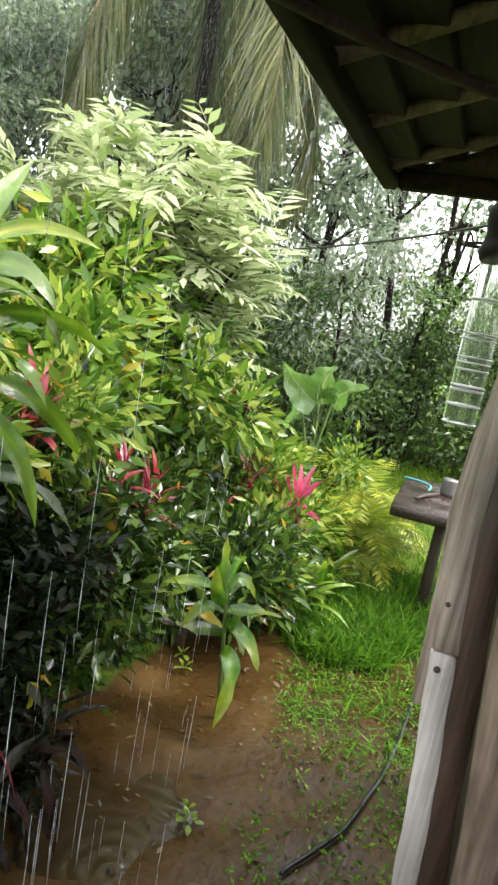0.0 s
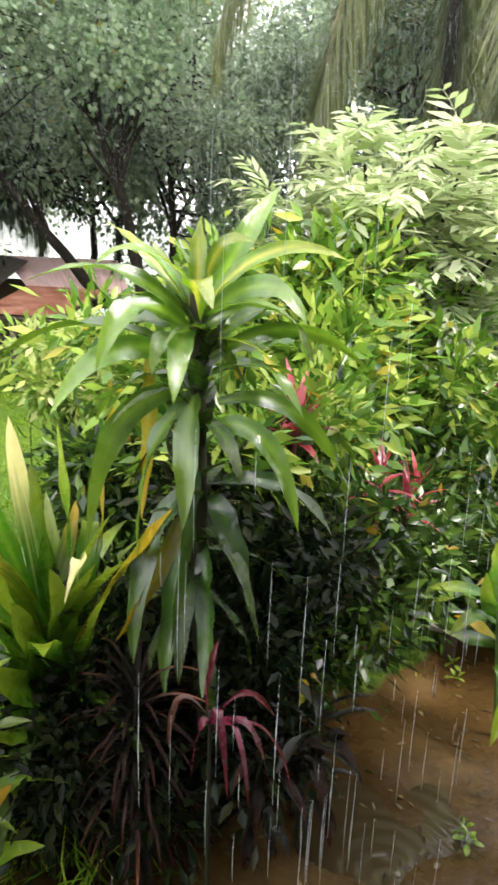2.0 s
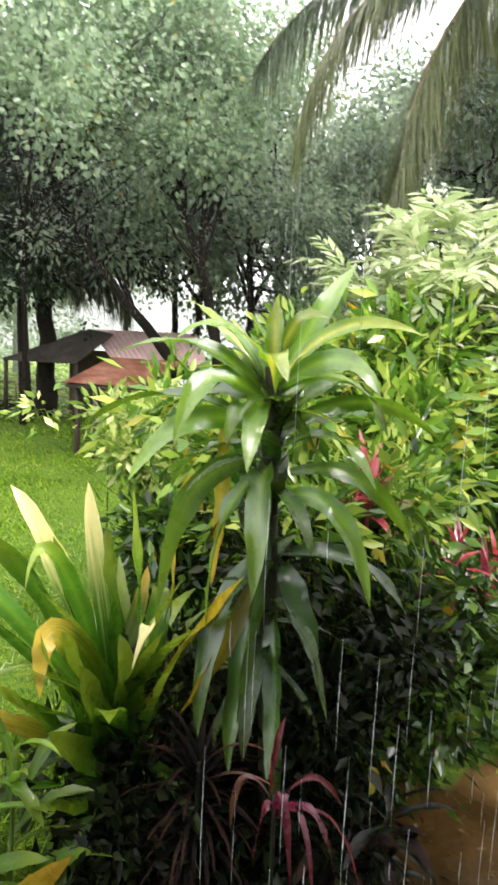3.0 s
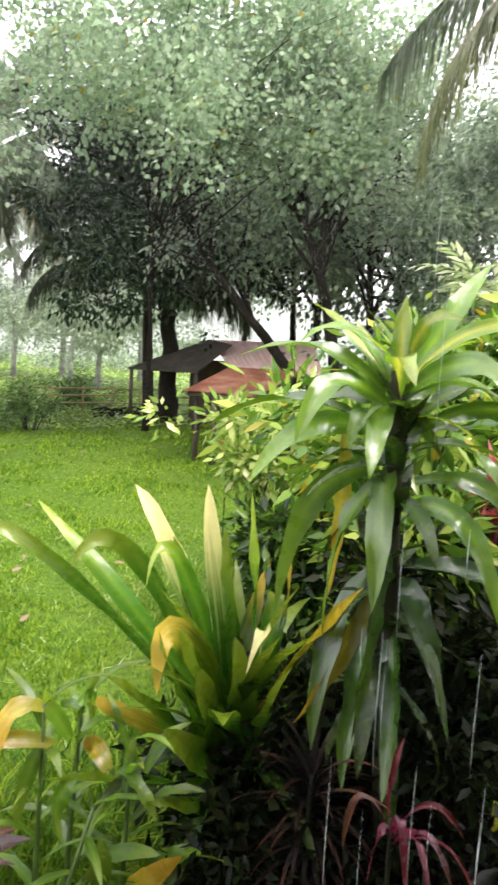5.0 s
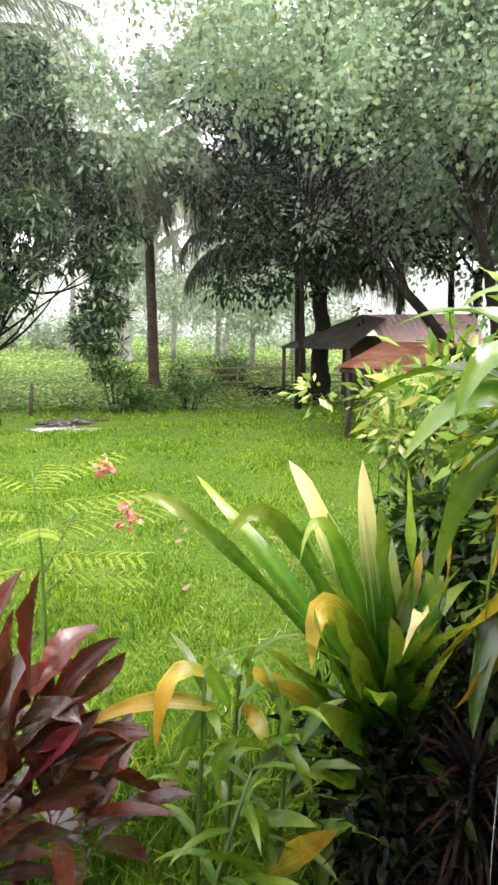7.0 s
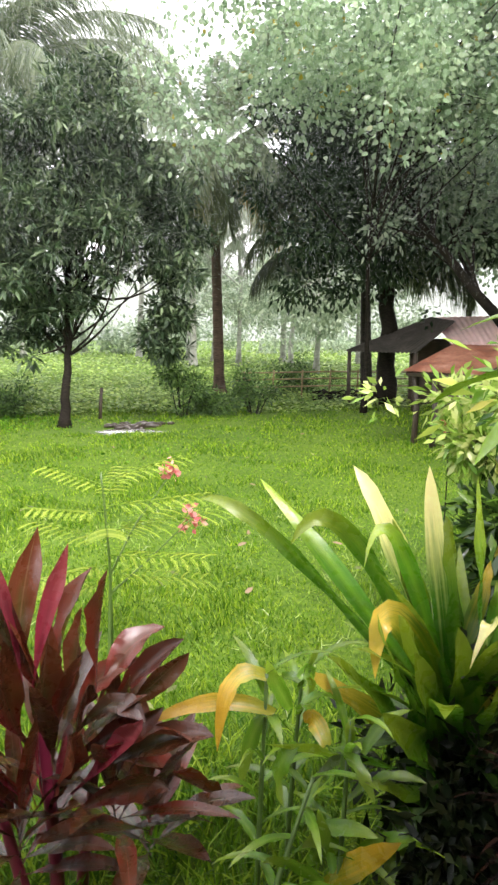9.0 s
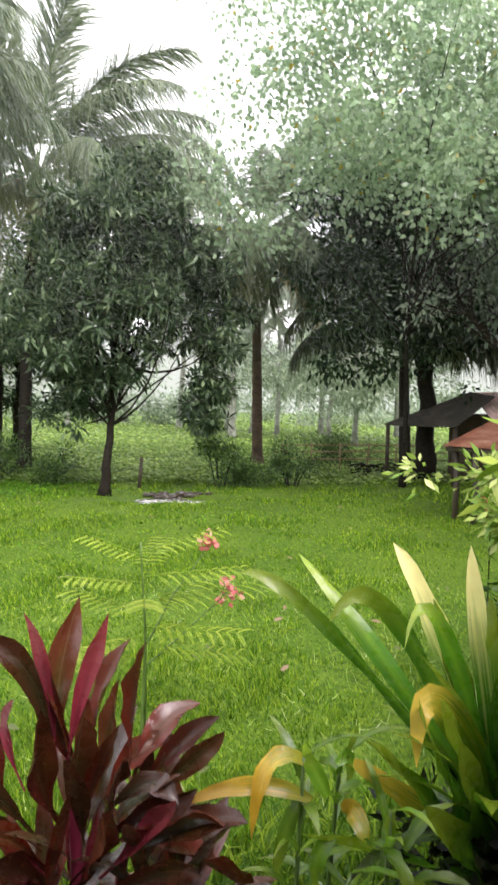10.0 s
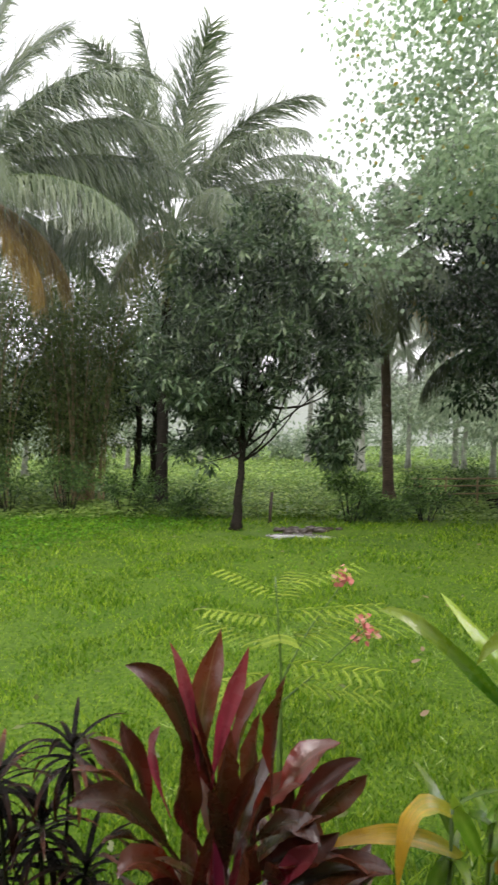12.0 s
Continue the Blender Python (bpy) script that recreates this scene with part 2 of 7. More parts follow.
TI_GREEN = blade_material("greenish_ti_leaf", (0.1, 0.035, 0.012), (0.045, 0.06, 0.012), (0.11, 0.03, 0.012), rough=0.28, through=0.2, vary=0.4, coat=0.7, spec=0.3, rib=(0.14, 0.08, 0.04))
HOTPINK = blade_material("hot_pink_ti_leaf", (0.75, 0.05, 0.2), (0.75, 0.14, 0.26), (0.6, 0.09, 0.16), rough=0.2, through=0.4)
DIMPINK = blade_material("crimson_pink_leaf", (0.26, 0.015, 0.06), (0.2, 0.018, 0.05), (0.17, 0.02, 0.035), rough=0.25, through=0.3)
GINGER = blade_material("ginger_leaf", (0.17, 0.36, 0.022), (0.26, 0.46, 0.04), (0.32, 0.48, 0.04), rough=0.16, through=0.45, vary=0.35)
GINGER_OLD = blade_material("yellow_ginger_leaf", (0.4, 0.4, 0.03), (0.85, 0.56, 0.05), (0.65, 0.38, 0.03), streak=0.75, rough=0.25, through=0.45)
TARO = blade_material("taro_leaf", (0.17, 0.36, 0.07), (0.22, 0.42, 0.09), (0.22, 0.42, 0.09), rough=0.35, through=0.45, rib=(0.45, 0.55, 0.25))

OLDWOOD = wood_material("weathered_wood", (0.19, 0.15, 0.115), (0.5, 0.43, 0.36), 0.55, (40, 40, 1.5), 0.1)
PALEWOOD = wood_material("pale_weathered_wood", (0.5, 0.47, 0.43), (0.78, 0.76, 0.72), 0.6, (40, 40, 1.2), 0.1)
POLEWOOD = wood_material("peeled_pole", (0.13, 0.095, 0.07), (0.34, 0.265, 0.21), 0.6, (30, 30, 2), 0.1)
BROWNWOOD = wood_material("brown_wood", (0.035, 0.022, 0.015), (0.1, 0.06, 0.042), 0.55, (40, 40, 1.5), 0.1)
EAVEWOOD = wood_material("dark_eave_wood", (0.012, 0.008, 0.006), (0.045, 0.027, 0.018), 0.75, (2, 30, 30), spec=0.2)
DARKWOOD = wood_material("dark_wood", (0.03, 0.022, 0.015), (0.1, 0.07, 0.05), 0.6, (20, 20, 2))
WETWOOD = wood_material("wet_table_wood", (0.022, 0.016, 0.012), (0.07, 0.048, 0.036), 0.26, (3, 30, 30))
RUBBER = plain_material("black_rubber", (0.02, 0.02, 0.022), 0.35, vary=0.2)
THATCH = wood_material("palm_thatch", (0.02, 0.016, 0.009), (0.07, 0.055, 0.03), 0.8, (3, 40, 40))

# near-black leaf tones carry the deep shade beside the house
DARKLEAF = leaves_material("shade_darkened_leaves", (0.004, 0.009, 0.003), (0.01, 0.018, 0.006), (0.026, 0.03, 0.012), 0.3, 0.1, spec=0.12)
SPRIG = leaves_material("variegated_leaves", (0.14, 0.29, 0.03), (0.33, 0.48, 0.09), (0.66, 0.7, 0.28), 0.25, 0.4)
BAMBOO = leaves_material("bamboo_leaves", (0.06, 0.09, 0.025), (0.13, 0.19, 0.055), (0.23, 0.29, 0.095), 0.4, 0.4)
# light blade tones imitate glints on the wet lawn
GLINTBLADE = leaves_material("glint_grass_blade", (0.16, 0.3, 0.04), (0.32, 0.48, 0.1), (0.55, 0.66, 0.28), 0.2, 0.4)
DRYLEAF = plain_material("dry_leaf", (0.2, 0.14, 0.08), 0.5, vary=0.35, scale=20.0)
CLOD = plain_material("wet_dark_earth", (0.035, 0.027, 0.018), 0.35, vary=0.4, scale=8.0)
CANE = plain_material("brown_cane", (0.27, 0.19, 0.1), 0.6)
TI_DARK = blade_material("dark_narrow_leaf", (0.007, 0.005, 0.003), (0.007, 0.007, 0.004), (0.028, 0.009, 0.004), rough=0.35, through=0.08, vary=0.5, coat=0.05, spec=0.1)
WETDARK = blade_material("dark_wet_leaf", (0.008, 0.013, 0.005), (0.01, 0.016, 0.006), (0.014, 0.011, 0.006), rough=0.4, through=0.1, vary=0.5, coat=0.3, spec=0.1)
DEAD = blade_material("dead_leaf", (0.05, 0.02, 0.012), (0.04, 0.02, 0.01), (0.16, 0.05, 0.02), rough=0.35, through=0.1, vary=0.6, coat=0.0)
m, n, l = material("rain_water")
finish(n, l, (0.82, 0.85, 0.86), 0.1, through=0.6, through_colour=(0.85, 0.88, 0.88))
RAIN = m
m, n, l = material("clear_plastic")
p = n.new("ShaderNodeBsdfPrincipled")
p.inputs["Base Color"].default_value = (0.9, 0.97, 0.86, 1)
p.inputs["Roughness"].default_value = 0.03
p.inputs["Transmission Weight"].default_value = 0.95
p.inputs["IOR"].default_value = 1.1
o = n.new("ShaderNodeOutputMaterial")
l.new(p.outputs[0], o.inputs[0])
PLASTIC = m
CLOTH = plain_material("black_cloth", (0.02, 0.02, 0.02), 0.8)
TIN = plain_material("dull_tin", (0.25, 0.25, 0.24), 0.4, 0.6)
TEAL = plain_material("teal_cord", (0.08, 0.4, 0.35), 0.5)
WHITEPAINT = plain_material("white_paint", (0.7, 0.72, 0.72), 0.5, vary=0.2)
REDPAINT = plain_material("faded_red_paint", (0.45, 0.06, 0.05), 0.5)
BRICKRED = plain_material("brown_crate", (0.3, 0.13, 0.08), 0.7)
WALLWOOD = wood_material("dark_wall_boards", (0.05, 0.035, 0.025), (0.14, 0.1, 0.07), 0.7, (2, 30, 30))
DEEPGRASS = leaves_material("deep_grass", (0.035, 0.12, 0.008), (0.095, 0.26, 0.014), (0.2, 0.42, 0.03), 0.4, 0.42, spec=0.2)
TI_RED = blade_material("dull_red_leaf", (0.42, 0.035, 0.05), (0.3, 0.03, 0.04), (0.4, 0.06, 0.06), rough=0.2, through=0.35, vary=0.5)
OLDTHATCH = wood_material("old_thatch", (0.035, 0.03, 0.024), (0.11, 0.095, 0.075), 0.8, (3, 40, 40))


# ---- mesh tools ----
class Bag:
    """Collects vertices, triangles, quads and, if wanted, leaf coordinates."""

    def __init__(self):
        self.v, self.t, self.q, self.uv, self.n = [], [], [], [], 0

    def add(self, v, tris=None, quads=None, uv=None):
        v = np.asarray(v, float)
        if tris is not None and len(tris):
            self.t.append(np.asarray(tris, int) + self.n)
        if quads is not None and len(quads):
            self.q.append(np.asarray(quads, int) + self.n)
        self.v.append(v)
        self.uv.append(np.zeros((len(v), 2)) if uv is None else np.asarray(uv, float))
        self.n += len(v)

    def mesh(self, name, mat, smooth=False):
        v = np.concatenate(self.v)
        t = np.concatenate(self.t) if self.t else np.zeros((0, 3), int)
        q = np.concatenate(self.q) if self.q else np.zeros((0, 4), int)
        me = bpy.data.meshes.new(name)
        loops = np.concatenate([t.ravel(), q.ravel()]).astype(np.int32)
        starts = np.concatenate([np.arange(len(t)) * 3, len(t) * 3 + np.arange(len(q)) * 4]).astype(np.int32)
        me.vertices.add(len(v))
        me.vertices.foreach_set("co", v.astype(np.float32).ravel())
        me.loops.add(len(loops))
        me.loops.foreach_set("vertex_index", loops)
        me.polygons.add(len(starts))
        me.polygons.foreach_set("loop_start", starts)
        if smooth:
            me.polygons.foreach_set("use_smooth", np.ones(len(starts), bool))
        uv = np.concatenate(self.uv)
        if uv.any():
            layer = me.uv_layers.new(name="UVMap")
            layer.data.foreach_set("uv", uv[loops].astype(np.float32).ravel())
        me.update(calc_edges=True)
        me.materials.append(mat)
        return me


def thing(name, at, label, category, group="", kind=""):
    ob = new(name)
    ob.empty_display_size = 0.1
    ob.location = at
    return tagged(ob, label, category, group, kind)


def part(name, bag, mat, parent=None, label="", smooth=True):
    """One mesh object under a thing. The bag holds places relative to the parent."""
    me = bag if isinstance(bag, bpy.types.Mesh) else bag.mesh(name, mat, smooth)
    ob = new(name, me)
    ob.parent = parent
    if label:
        tagged(ob, label)
    return ob


def unit(v):
    v = np.asarray(v, float)
    return v / np.maximum(np.linalg.norm(v, axis=-1, keepdims=True), 1e-9)


def tube(bag, points, radii, sides=8, cap=True):
    p = np.asarray(points, float)
    r = np.broadcast_to(np.asarray(radii, float), (len(p),))
    d = unit(np.gradient(p, axis=0))
    ref = np.array([1.0, 0, 0]) if abs(d[0, 0]) < 0.8 else np.array([0, 1.0, 0])
    a = unit(np.cross(d, ref))
    b = np.cross(d, a)
    ang = np.arange(sides) * 2 * np.pi / sides
    ring = a[:, None] * np.cos(ang)[None, :, None] + b[:, None] * np.sin(ang)[None, :, None]
    v = (p[:, None] + ring * r[:, None, None]).reshape(-1, 3)
    i, j = np.meshgrid(np.arange(len(p) - 1), np.arange(sides), indexing="ij")
    k = (j + 1) % sides
    quads = np.stack([i * sides + j, i * sides + k, (i + 1) * sides + k, (i + 1) * sides + j], -1).reshape(-1, 4)
    tris = None
    if cap:
        n = len(v)
        v = np.concatenate([v, p[:1], p[-1:]])
        jj = np.arange(sides)
        kk = (jj + 1) % sides
        last = (len(p) - 1) * sides
        tris = np.concatenate([np.stack([kk, jj, np.full(sides, n)], 1), np.stack([last + jj, last + kk, np.full(sides, n + 1)], 1)])
    bag.add(v, tris, quads)


def bend(a, b, c, n=8):
    """A smooth curve from a to c that leans towards b."""
    t = np.linspace(0, 1, n)[:, None]
    a, b, c = (np.asarray(v, float) for v in (a, b, c))
    return (1 - t) ** 2 * a + 2 * t * (1 - t) * b + t**2 * c


def box(bag, lo, hi, bevel=0.006):
    """A board with chamfered edges."""
    bm = bmesh.new()
    lo, hi = Vector(lo), Vector(hi)
    bmesh.ops.create_cube(bm, size=1, matrix=Matrix.Translation((lo + hi) / 2) @ Matrix.Diagonal((*(hi - lo), 1)))
    if bevel:
        bmesh.ops.bevel(bm, geom=bm.edges[:], offset=bevel, segments=1, affect="EDGES")
    put(bag, bm)


def put(bag, bm):
    bmesh.ops.triangulate(bm, faces=bm.faces[:])
    bm.verts.index_update()
    bag.add([v.co[:] for v in bm.verts], [[v.index for v in f.verts] for f in bm.faces])
    bm.free()


def frames_of(d, up):
    """Turns for leaves that point along d with their faces towards up."""
    y = unit(d)
    x = unit(np.cross(y, up) + 1e-6)
    z = np.cross(x, y)
    return np.stack([x, y, z], -1)


LANCE = (np.array([[0, 0, 0], [-0.5, 0.45, 0.12], [0, 1, -0.1], [0.5, 0.45, 0.12]]), np.array([[0, 2, 1], [0, 3, 2]]))
ROUND = (np.array([[0, 0, 0], [-0.4, 0.18, 0.06], [-0.45, 0.6, 0.08], [0, 1, -0.08], [0.45, 0.6, 0.08], [0.4, 0.18, 0.06]]), np.array([[0, 3, 2], [0, 2, 1], [0, 5, 4], [0, 4, 3]]))


def scatter(bag, shape, places, turns, length, width):
    v, f = shape
    n, k = len(places), len(v)
    s = np.stack([np.broadcast_to(width, n), np.broadcast_to(length, n), np.broadcast_to(width, n)], -1)
    w = np.einsum("nij,nkj->nki", turns, v[None] * s[:, None]) + places[:, None]
    faces = (f[None] + (np.arange(n) * k)[:, None, None]).reshape(-1, 3)
    bag.add(w.reshape(-1, 3), faces)


def crown_points(rng, lobes, count, rough=0.3, hollow=0.35, tuft=0.36):
    """Centres of leaf clumps: lobes (centre, radii) carry boughs near their outside, boughs carry domed tufts of clumps with gaps between."""
    c = np.array([p for p, _ in lobes], float)
    r = np.array([q for _, q in lobes], float)
    share = np.prod(r, 1) ** 0.75
    boughs = max(7, count // 17)
    which = rng.choice(len(lobes), boughs, p=share / share.sum())
    d = unit(rng.normal(size=(boughs, 3)))
    q = hollow + (1 - hollow) * rng.uniform(size=boughs) ** 0.5 + rough * 0.4 * rng.normal(size=boughs)
    g = c[which] + d * r[which] * q[:, None]
    size = tuft * r[which].mean(1) * rng.uniform(0.6, 1.4, boughs)
    k = rng.choice(boughs, count, p=size**2 / (size**2).sum())
    e = unit(rng.normal(size=(count, 3)))
    e[:, 2] = np.where(rng.uniform(size=count) < 0.75, np.abs(e[:, 2]), e[:, 2]) * 0.7
    return g[k] + e * (size[k] * rng.uniform(0.35, 1.0, count))[:, None]


def clumps(bag, rng, centres, per, spread, length, width, shape=LANCE, droop=0.4, wild=0.5, flat=0.4):
    n = len(centres) * per
    c = np.repeat(centres, per, 0)
    off = rng.normal(size=(n, 3)) * spread
    d = unit(off) + rng.normal(size=(n, 3)) * wild * 0.6
    d[:, 2] -= droop
    up = np.array([0, 0, 1.0]) * (1 - flat) + rng.normal(size=(n, 3)) * flat
    scatter(bag, shape, c + off, frames_of(d, up), length * rng.uniform(0.65, 1.3, n), width * rng.uniform(0.7, 1.25, n))


def limbs(bag, rng, forks, ends, r0, sag=0.15):
    """Bowed limbs from points on the trunk to places in the crown."""
    forks = np.asarray(forks, float)
    for e in ends:
        a = forks[rng.integers(len(forks))]
        m = a + (e - a) * rng.uniform(0.35, 0.6) + rng.normal(size=3) * np.linalg.norm(e - a) * sag
        m[2] += 0.12 * np.linalg.norm(e - a)
        tube(bag, bend(a, m, e, 7), np.linspace(r0 * rng.uniform(0.6, 1.0), r0 * 0.12, 7), 6, False)


def tree(name, base, trunk, lobes, count, per, spread, leaf, mat, label, seed, shape=LANCE, droop=0.4, flat=0.4, r=0.12, limb_count=18, limb_r=0.05, bark=None, rough=0.3, hollow=0.35, group="", wild=0.5):
    """Tapered trunk along the points trunk (from base), limbs into the crown, crown of leaf clumps in the lobes (all from base)."""
    rng = np.random.default_rng(seed)
    root = thing(name, base, label, "tree", group)
    wood = Bag()
    pts = np.array(trunk, float)
    k = np.linspace(0, len(pts) - 1, 14)
    line = np.stack([np.interp(k, np.arange(len(pts)), pts[:, i]) for i in range(3)], -1)
    line[1:-1, :2] += rng.normal(size=(12, 2)) * r * 0.15
    rad = np.linspace(r, r * 0.45, 14)
    rad[0] *= 1.5
    rad[1] *= 1.15
    tube(wood, line, rad, 10)
    cs = crown_points(rng, lobes, count, rough, hollow)
    forks = line[len(line) * 3 // 5 :]
    limbs(wood, rng, forks, cs[rng.choice(len(cs), min(limb_count, len(cs)), replace=False)], limb_r)
    part("trunk", wood, bark or BARK, root)
    green = Bag()
    clumps(green, rng, cs, per, spread, leaf[0], leaf[1], shape, droop, wild, flat)
    part("crown", green, mat, root, smooth=False)
    return root


def frond(rib, bag, rng, base, az, el, length, sag, pairs=210, leaflet=1.0, hang=0.4, thick=0.022):
    """A coconut frond: a bowed midrib with two rows of hanging leaflets."""
    t = np.linspace(0, 1, 14)
    a = np.radians(az)
    e = np.radians(el - sag * t**1.4)
    step = np.stack([np.cos(e) * np.sin(a), np.cos(e) * np.cos(a), np.sin(e)], -1) * (length / 13)
    p = np.asarray(base, float) + np.concatenate([np.zeros((1, 3)), np.cumsum(step[:-1], 0)])
    tube(rib, p, np.linspace(thick, 0.004, 14), 5, False)
    s = np.repeat(np.linspace(0.16, 0.995, pairs), 2) + rng.normal(size=2 * pairs) * 0.004
    side = np.tile([-1.0, 1.0], pairs)
    at = np.stack([np.interp(s, t, p[:, i]) for i in range(3)], -1)
    ahead = unit(np.stack([np.interp(s, t, step[:, i]) for i in range(3)], -1))
    right = unit(np.cross(ahead, [0, 0, 1.0]) + 1e-6)
    d = right * side[:, None] * rng.uniform(0.6, 0.95, (2 * pairs, 1)) + ahead * (1.0 if el > 58 else 0.85) + rng.normal(size=(2 * pairs, 3)) * 0.2
    d[:, 2] -= hang * rng.uniform(0.5, 1.5, 2 * pairs)
    size = leaflet * (1.25 if el > 58 else 1.0) * (0.35 + 0.65 * np.sin(np.pi * np.clip(s * 0.92 + 0.06, 0, 1)) ** 0.7) * rng.uniform(0.65, 1.15, 2 * pairs)
    # each leaflet bends at its middle
    up = np.cross(right, ahead) + right * side[:, None] * 0.6
    f = frames_of(d, up)
    w = 0.027 * (0.6 + 0.6 * size / leaflet)
    n = 2 * pairs
    v = np.array([[-0.5, 0, 0], [0.5, 0, 0], [-0.42, 0.5, 0], [0.42, 0.5, 0], [0, 1, 0]])
    q = np.einsum("nij,nkj->nki", f, v[None] * np.stack([w, size, w], -1)[:, None]) + at[:, None]
    q[:, 4, 2] -= size * (0.12 if el > 58 else 0.3) * rng.uniform(0.4, 1.6, n)
    idx = (np.arange(n) * 5)[:, None]
    bag.add(q.reshape(-1, 3), np.concatenate([idx + [2, 3, 4]]), np.concatenate([idx + [0, 1, 3, 2]]))


def coconut(base, trunk, fronds, seed, label, r=0.15, nuts=0, bark=None):
    """fronds: rows of (direction, rise, length, sag, material)."""
    rng = np.random.default_rng(seed)
    root = thing("coconut_palm", base, label, "palm tree", "coconut palms round the lawn")
    wood = Bag()
    pts = np.array(trunk, float)
    k = np.linspace(0, len(pts) - 1, 40)
    line = np.stack([np.interp(k, np.arange(len(pts)), pts[:, i]) for i in range(3)], -1)
    rad = np.linspace(r, r * 0.68, 40) * (1 + 0.07 * (np.arange(40) % 2))
    rad[:3] *= (1.5, 1.3, 1.12)
    tube(wood, line, rad, 12)
    part("trunk", wood, bark or PALMBARK, root)
    top = pts[-1]
    heart = Bag()
    tube(heart, bend(top, top + [0, 0, 0.3], top + [0.02, 0, 0.8], 6), [r * 0.8, r * 0.95, r * 0.8, 0.07, 0.04, 0.01], 8)
    part("crown_shaft", heart, STEM, root)
    for az, el, length, sag, mat in fronds:
        b, rib = Bag(), Bag()
        a = math.radians(az)
        frond(rib, b, rng, top + [0.09 * math.sin(a), 0.09 * math.cos(a), 0.15 + 0.003 * el], az, el, length, sag, hang=0.2 if el > 58 else 0.6 if el > 30 else 1.1)
        part("blade", b, mat, part("frond", rib, STEM if mat in (PALM, PALM_FAR, PALM_DARK) else CANE, root), smooth=False)
    for k in range(nuts):
        b = Bag()
        bm = bmesh.new()
        a = k * 2.1
        bmesh.ops.create_icosphere(bm, subdivisions=2, radius=0.11, matrix=Matrix.Translation(Vector(top) + Vector((0.22 * math.cos(a), 0.22 * math.sin(a), -0.08 - 0.05 * (k % 2)))) @ Matrix.Diagonal((1, 1, 1.25, 1)))
        put(b, bm)
        part("coconut", b, STEM, root)
    return root


def ring_of_fronds(rng, count, length, low=-35, high=75, sag=70, old=(), mat=None):
    rows = []
    for k in range(count):
        f = k / max(count - 1, 1)
        rows.append((k * 137.5 + rng.uniform(-12, 12), high + (low - high) * f, length * rng.uniform(0.85, 1.1), sag * rng.uniform(0.7, 1.15) * (0.6 + 0.5 * f), old[0] if old and k >= count - old[1] else mat or PALM))
    return rows


def blade(parent, mat, base, az, el, length, width, droop=40, fold=0.25, twist=0.0, curl=0.0, stalk=0.0, name="leaf", label="", widest=0.45, n=11):
    """A long leaf from base (relative to the plant): az compass degrees, el rise, droop the degrees by which it bends down to its tip."""
    t = np.linspace(0, 1, n)
    a = np.radians(az + curl * t)
    e = np.radians(el - droop * t**1.5)
    step = np.stack([np.cos(e) * np.sin(a), np.cos(e) * np.cos(a), np.sin(e)], -1) * (length / (n - 1))
    p = np.asarray(base, float) + np.concatenate([np.zeros((1, 3)), np.cumsum((step[:-1] + step[1:]) / 2, 0)])
    ahead = unit(step)
    right = np.stack([np.cos(a), -np.sin(a), 0 * a], -1)
    up = np.cross(right, ahead)
    tw = np.radians(twist) * t
    r2 = right * np.cos(tw)[:, None] + up * np.sin(tw)[:, None]
    u2 = np.cross(r2, ahead)
    s = np.clip((t - stalk) / (1 - stalk), 0, 1)
    k = math.log(0.5) / math.log(widest)
    prof = np.sin(np.pi * np.clip(s, 0, 1) ** k) ** 0.75 if stalk else np.sin(np.pi * (0.12 + 0.88 * s) ** k) ** 0.8
    prof = np.maximum(np.nan_to_num(prof), 0.1 if stalk else 0.015)
    prof[-1] = 0.01
    rip = 1 + 0.06 * np.sin(t * 17 + az)
    w = width * 0.5 * prof * rip
    cols = [-1, -0.5, 0, 0.5, 1]
    lift = fold * w
    wave = 0.1 * w * np.sin(t * 23 + el)
    v, uv = [], []
    for c in cols:
        v.append(p + r2 * (c * w)[:, None] + u2 * (abs(c) ** 1.3 * lift + (c * wave if abs(c) == 1 else 0 * w))[:, None])
        uv.append(np.stack([np.full(n, (c + 1) / 2), t], -1))
    i, j = np.meshgrid(np.arange(4), np.arange(n - 1), indexing="ij")
    quads = np.stack([i * n + j, (i + 1) * n + j, (i + 1) * n + j + 1, i * n + j + 1], -1).reshape(-1, 4)
    b = Bag()
    b.add(np.concatenate(v), None, quads, np.concatenate(uv))
    return part(name, b, mat, parent, label)


# ---- the ground: one sheet, lawn, trodden mud by the house, weedy field beyond ----
MUD = [((2.3, 0.55), (1.15, 0.62)), ((1.5, 1.0), (0.9, 0.8)), ((3.2, 0.75), (0.9, 0.4)), ((0.4, 0.1), (2.0, 0.5)), ((2.3, -0.2), (1.35, 0.7))]


def muddy(x, y):
    """1 in the middle of the mud, falling to 0 at its edge."""
    x, y = np.asarray(x, float), np.asarray(y, float)
    m = [1 - np.hypot((x - a) / c, (y - b) / d) for (a, b), (c, d) in MUD]
    return np.maximum.reduce(m)


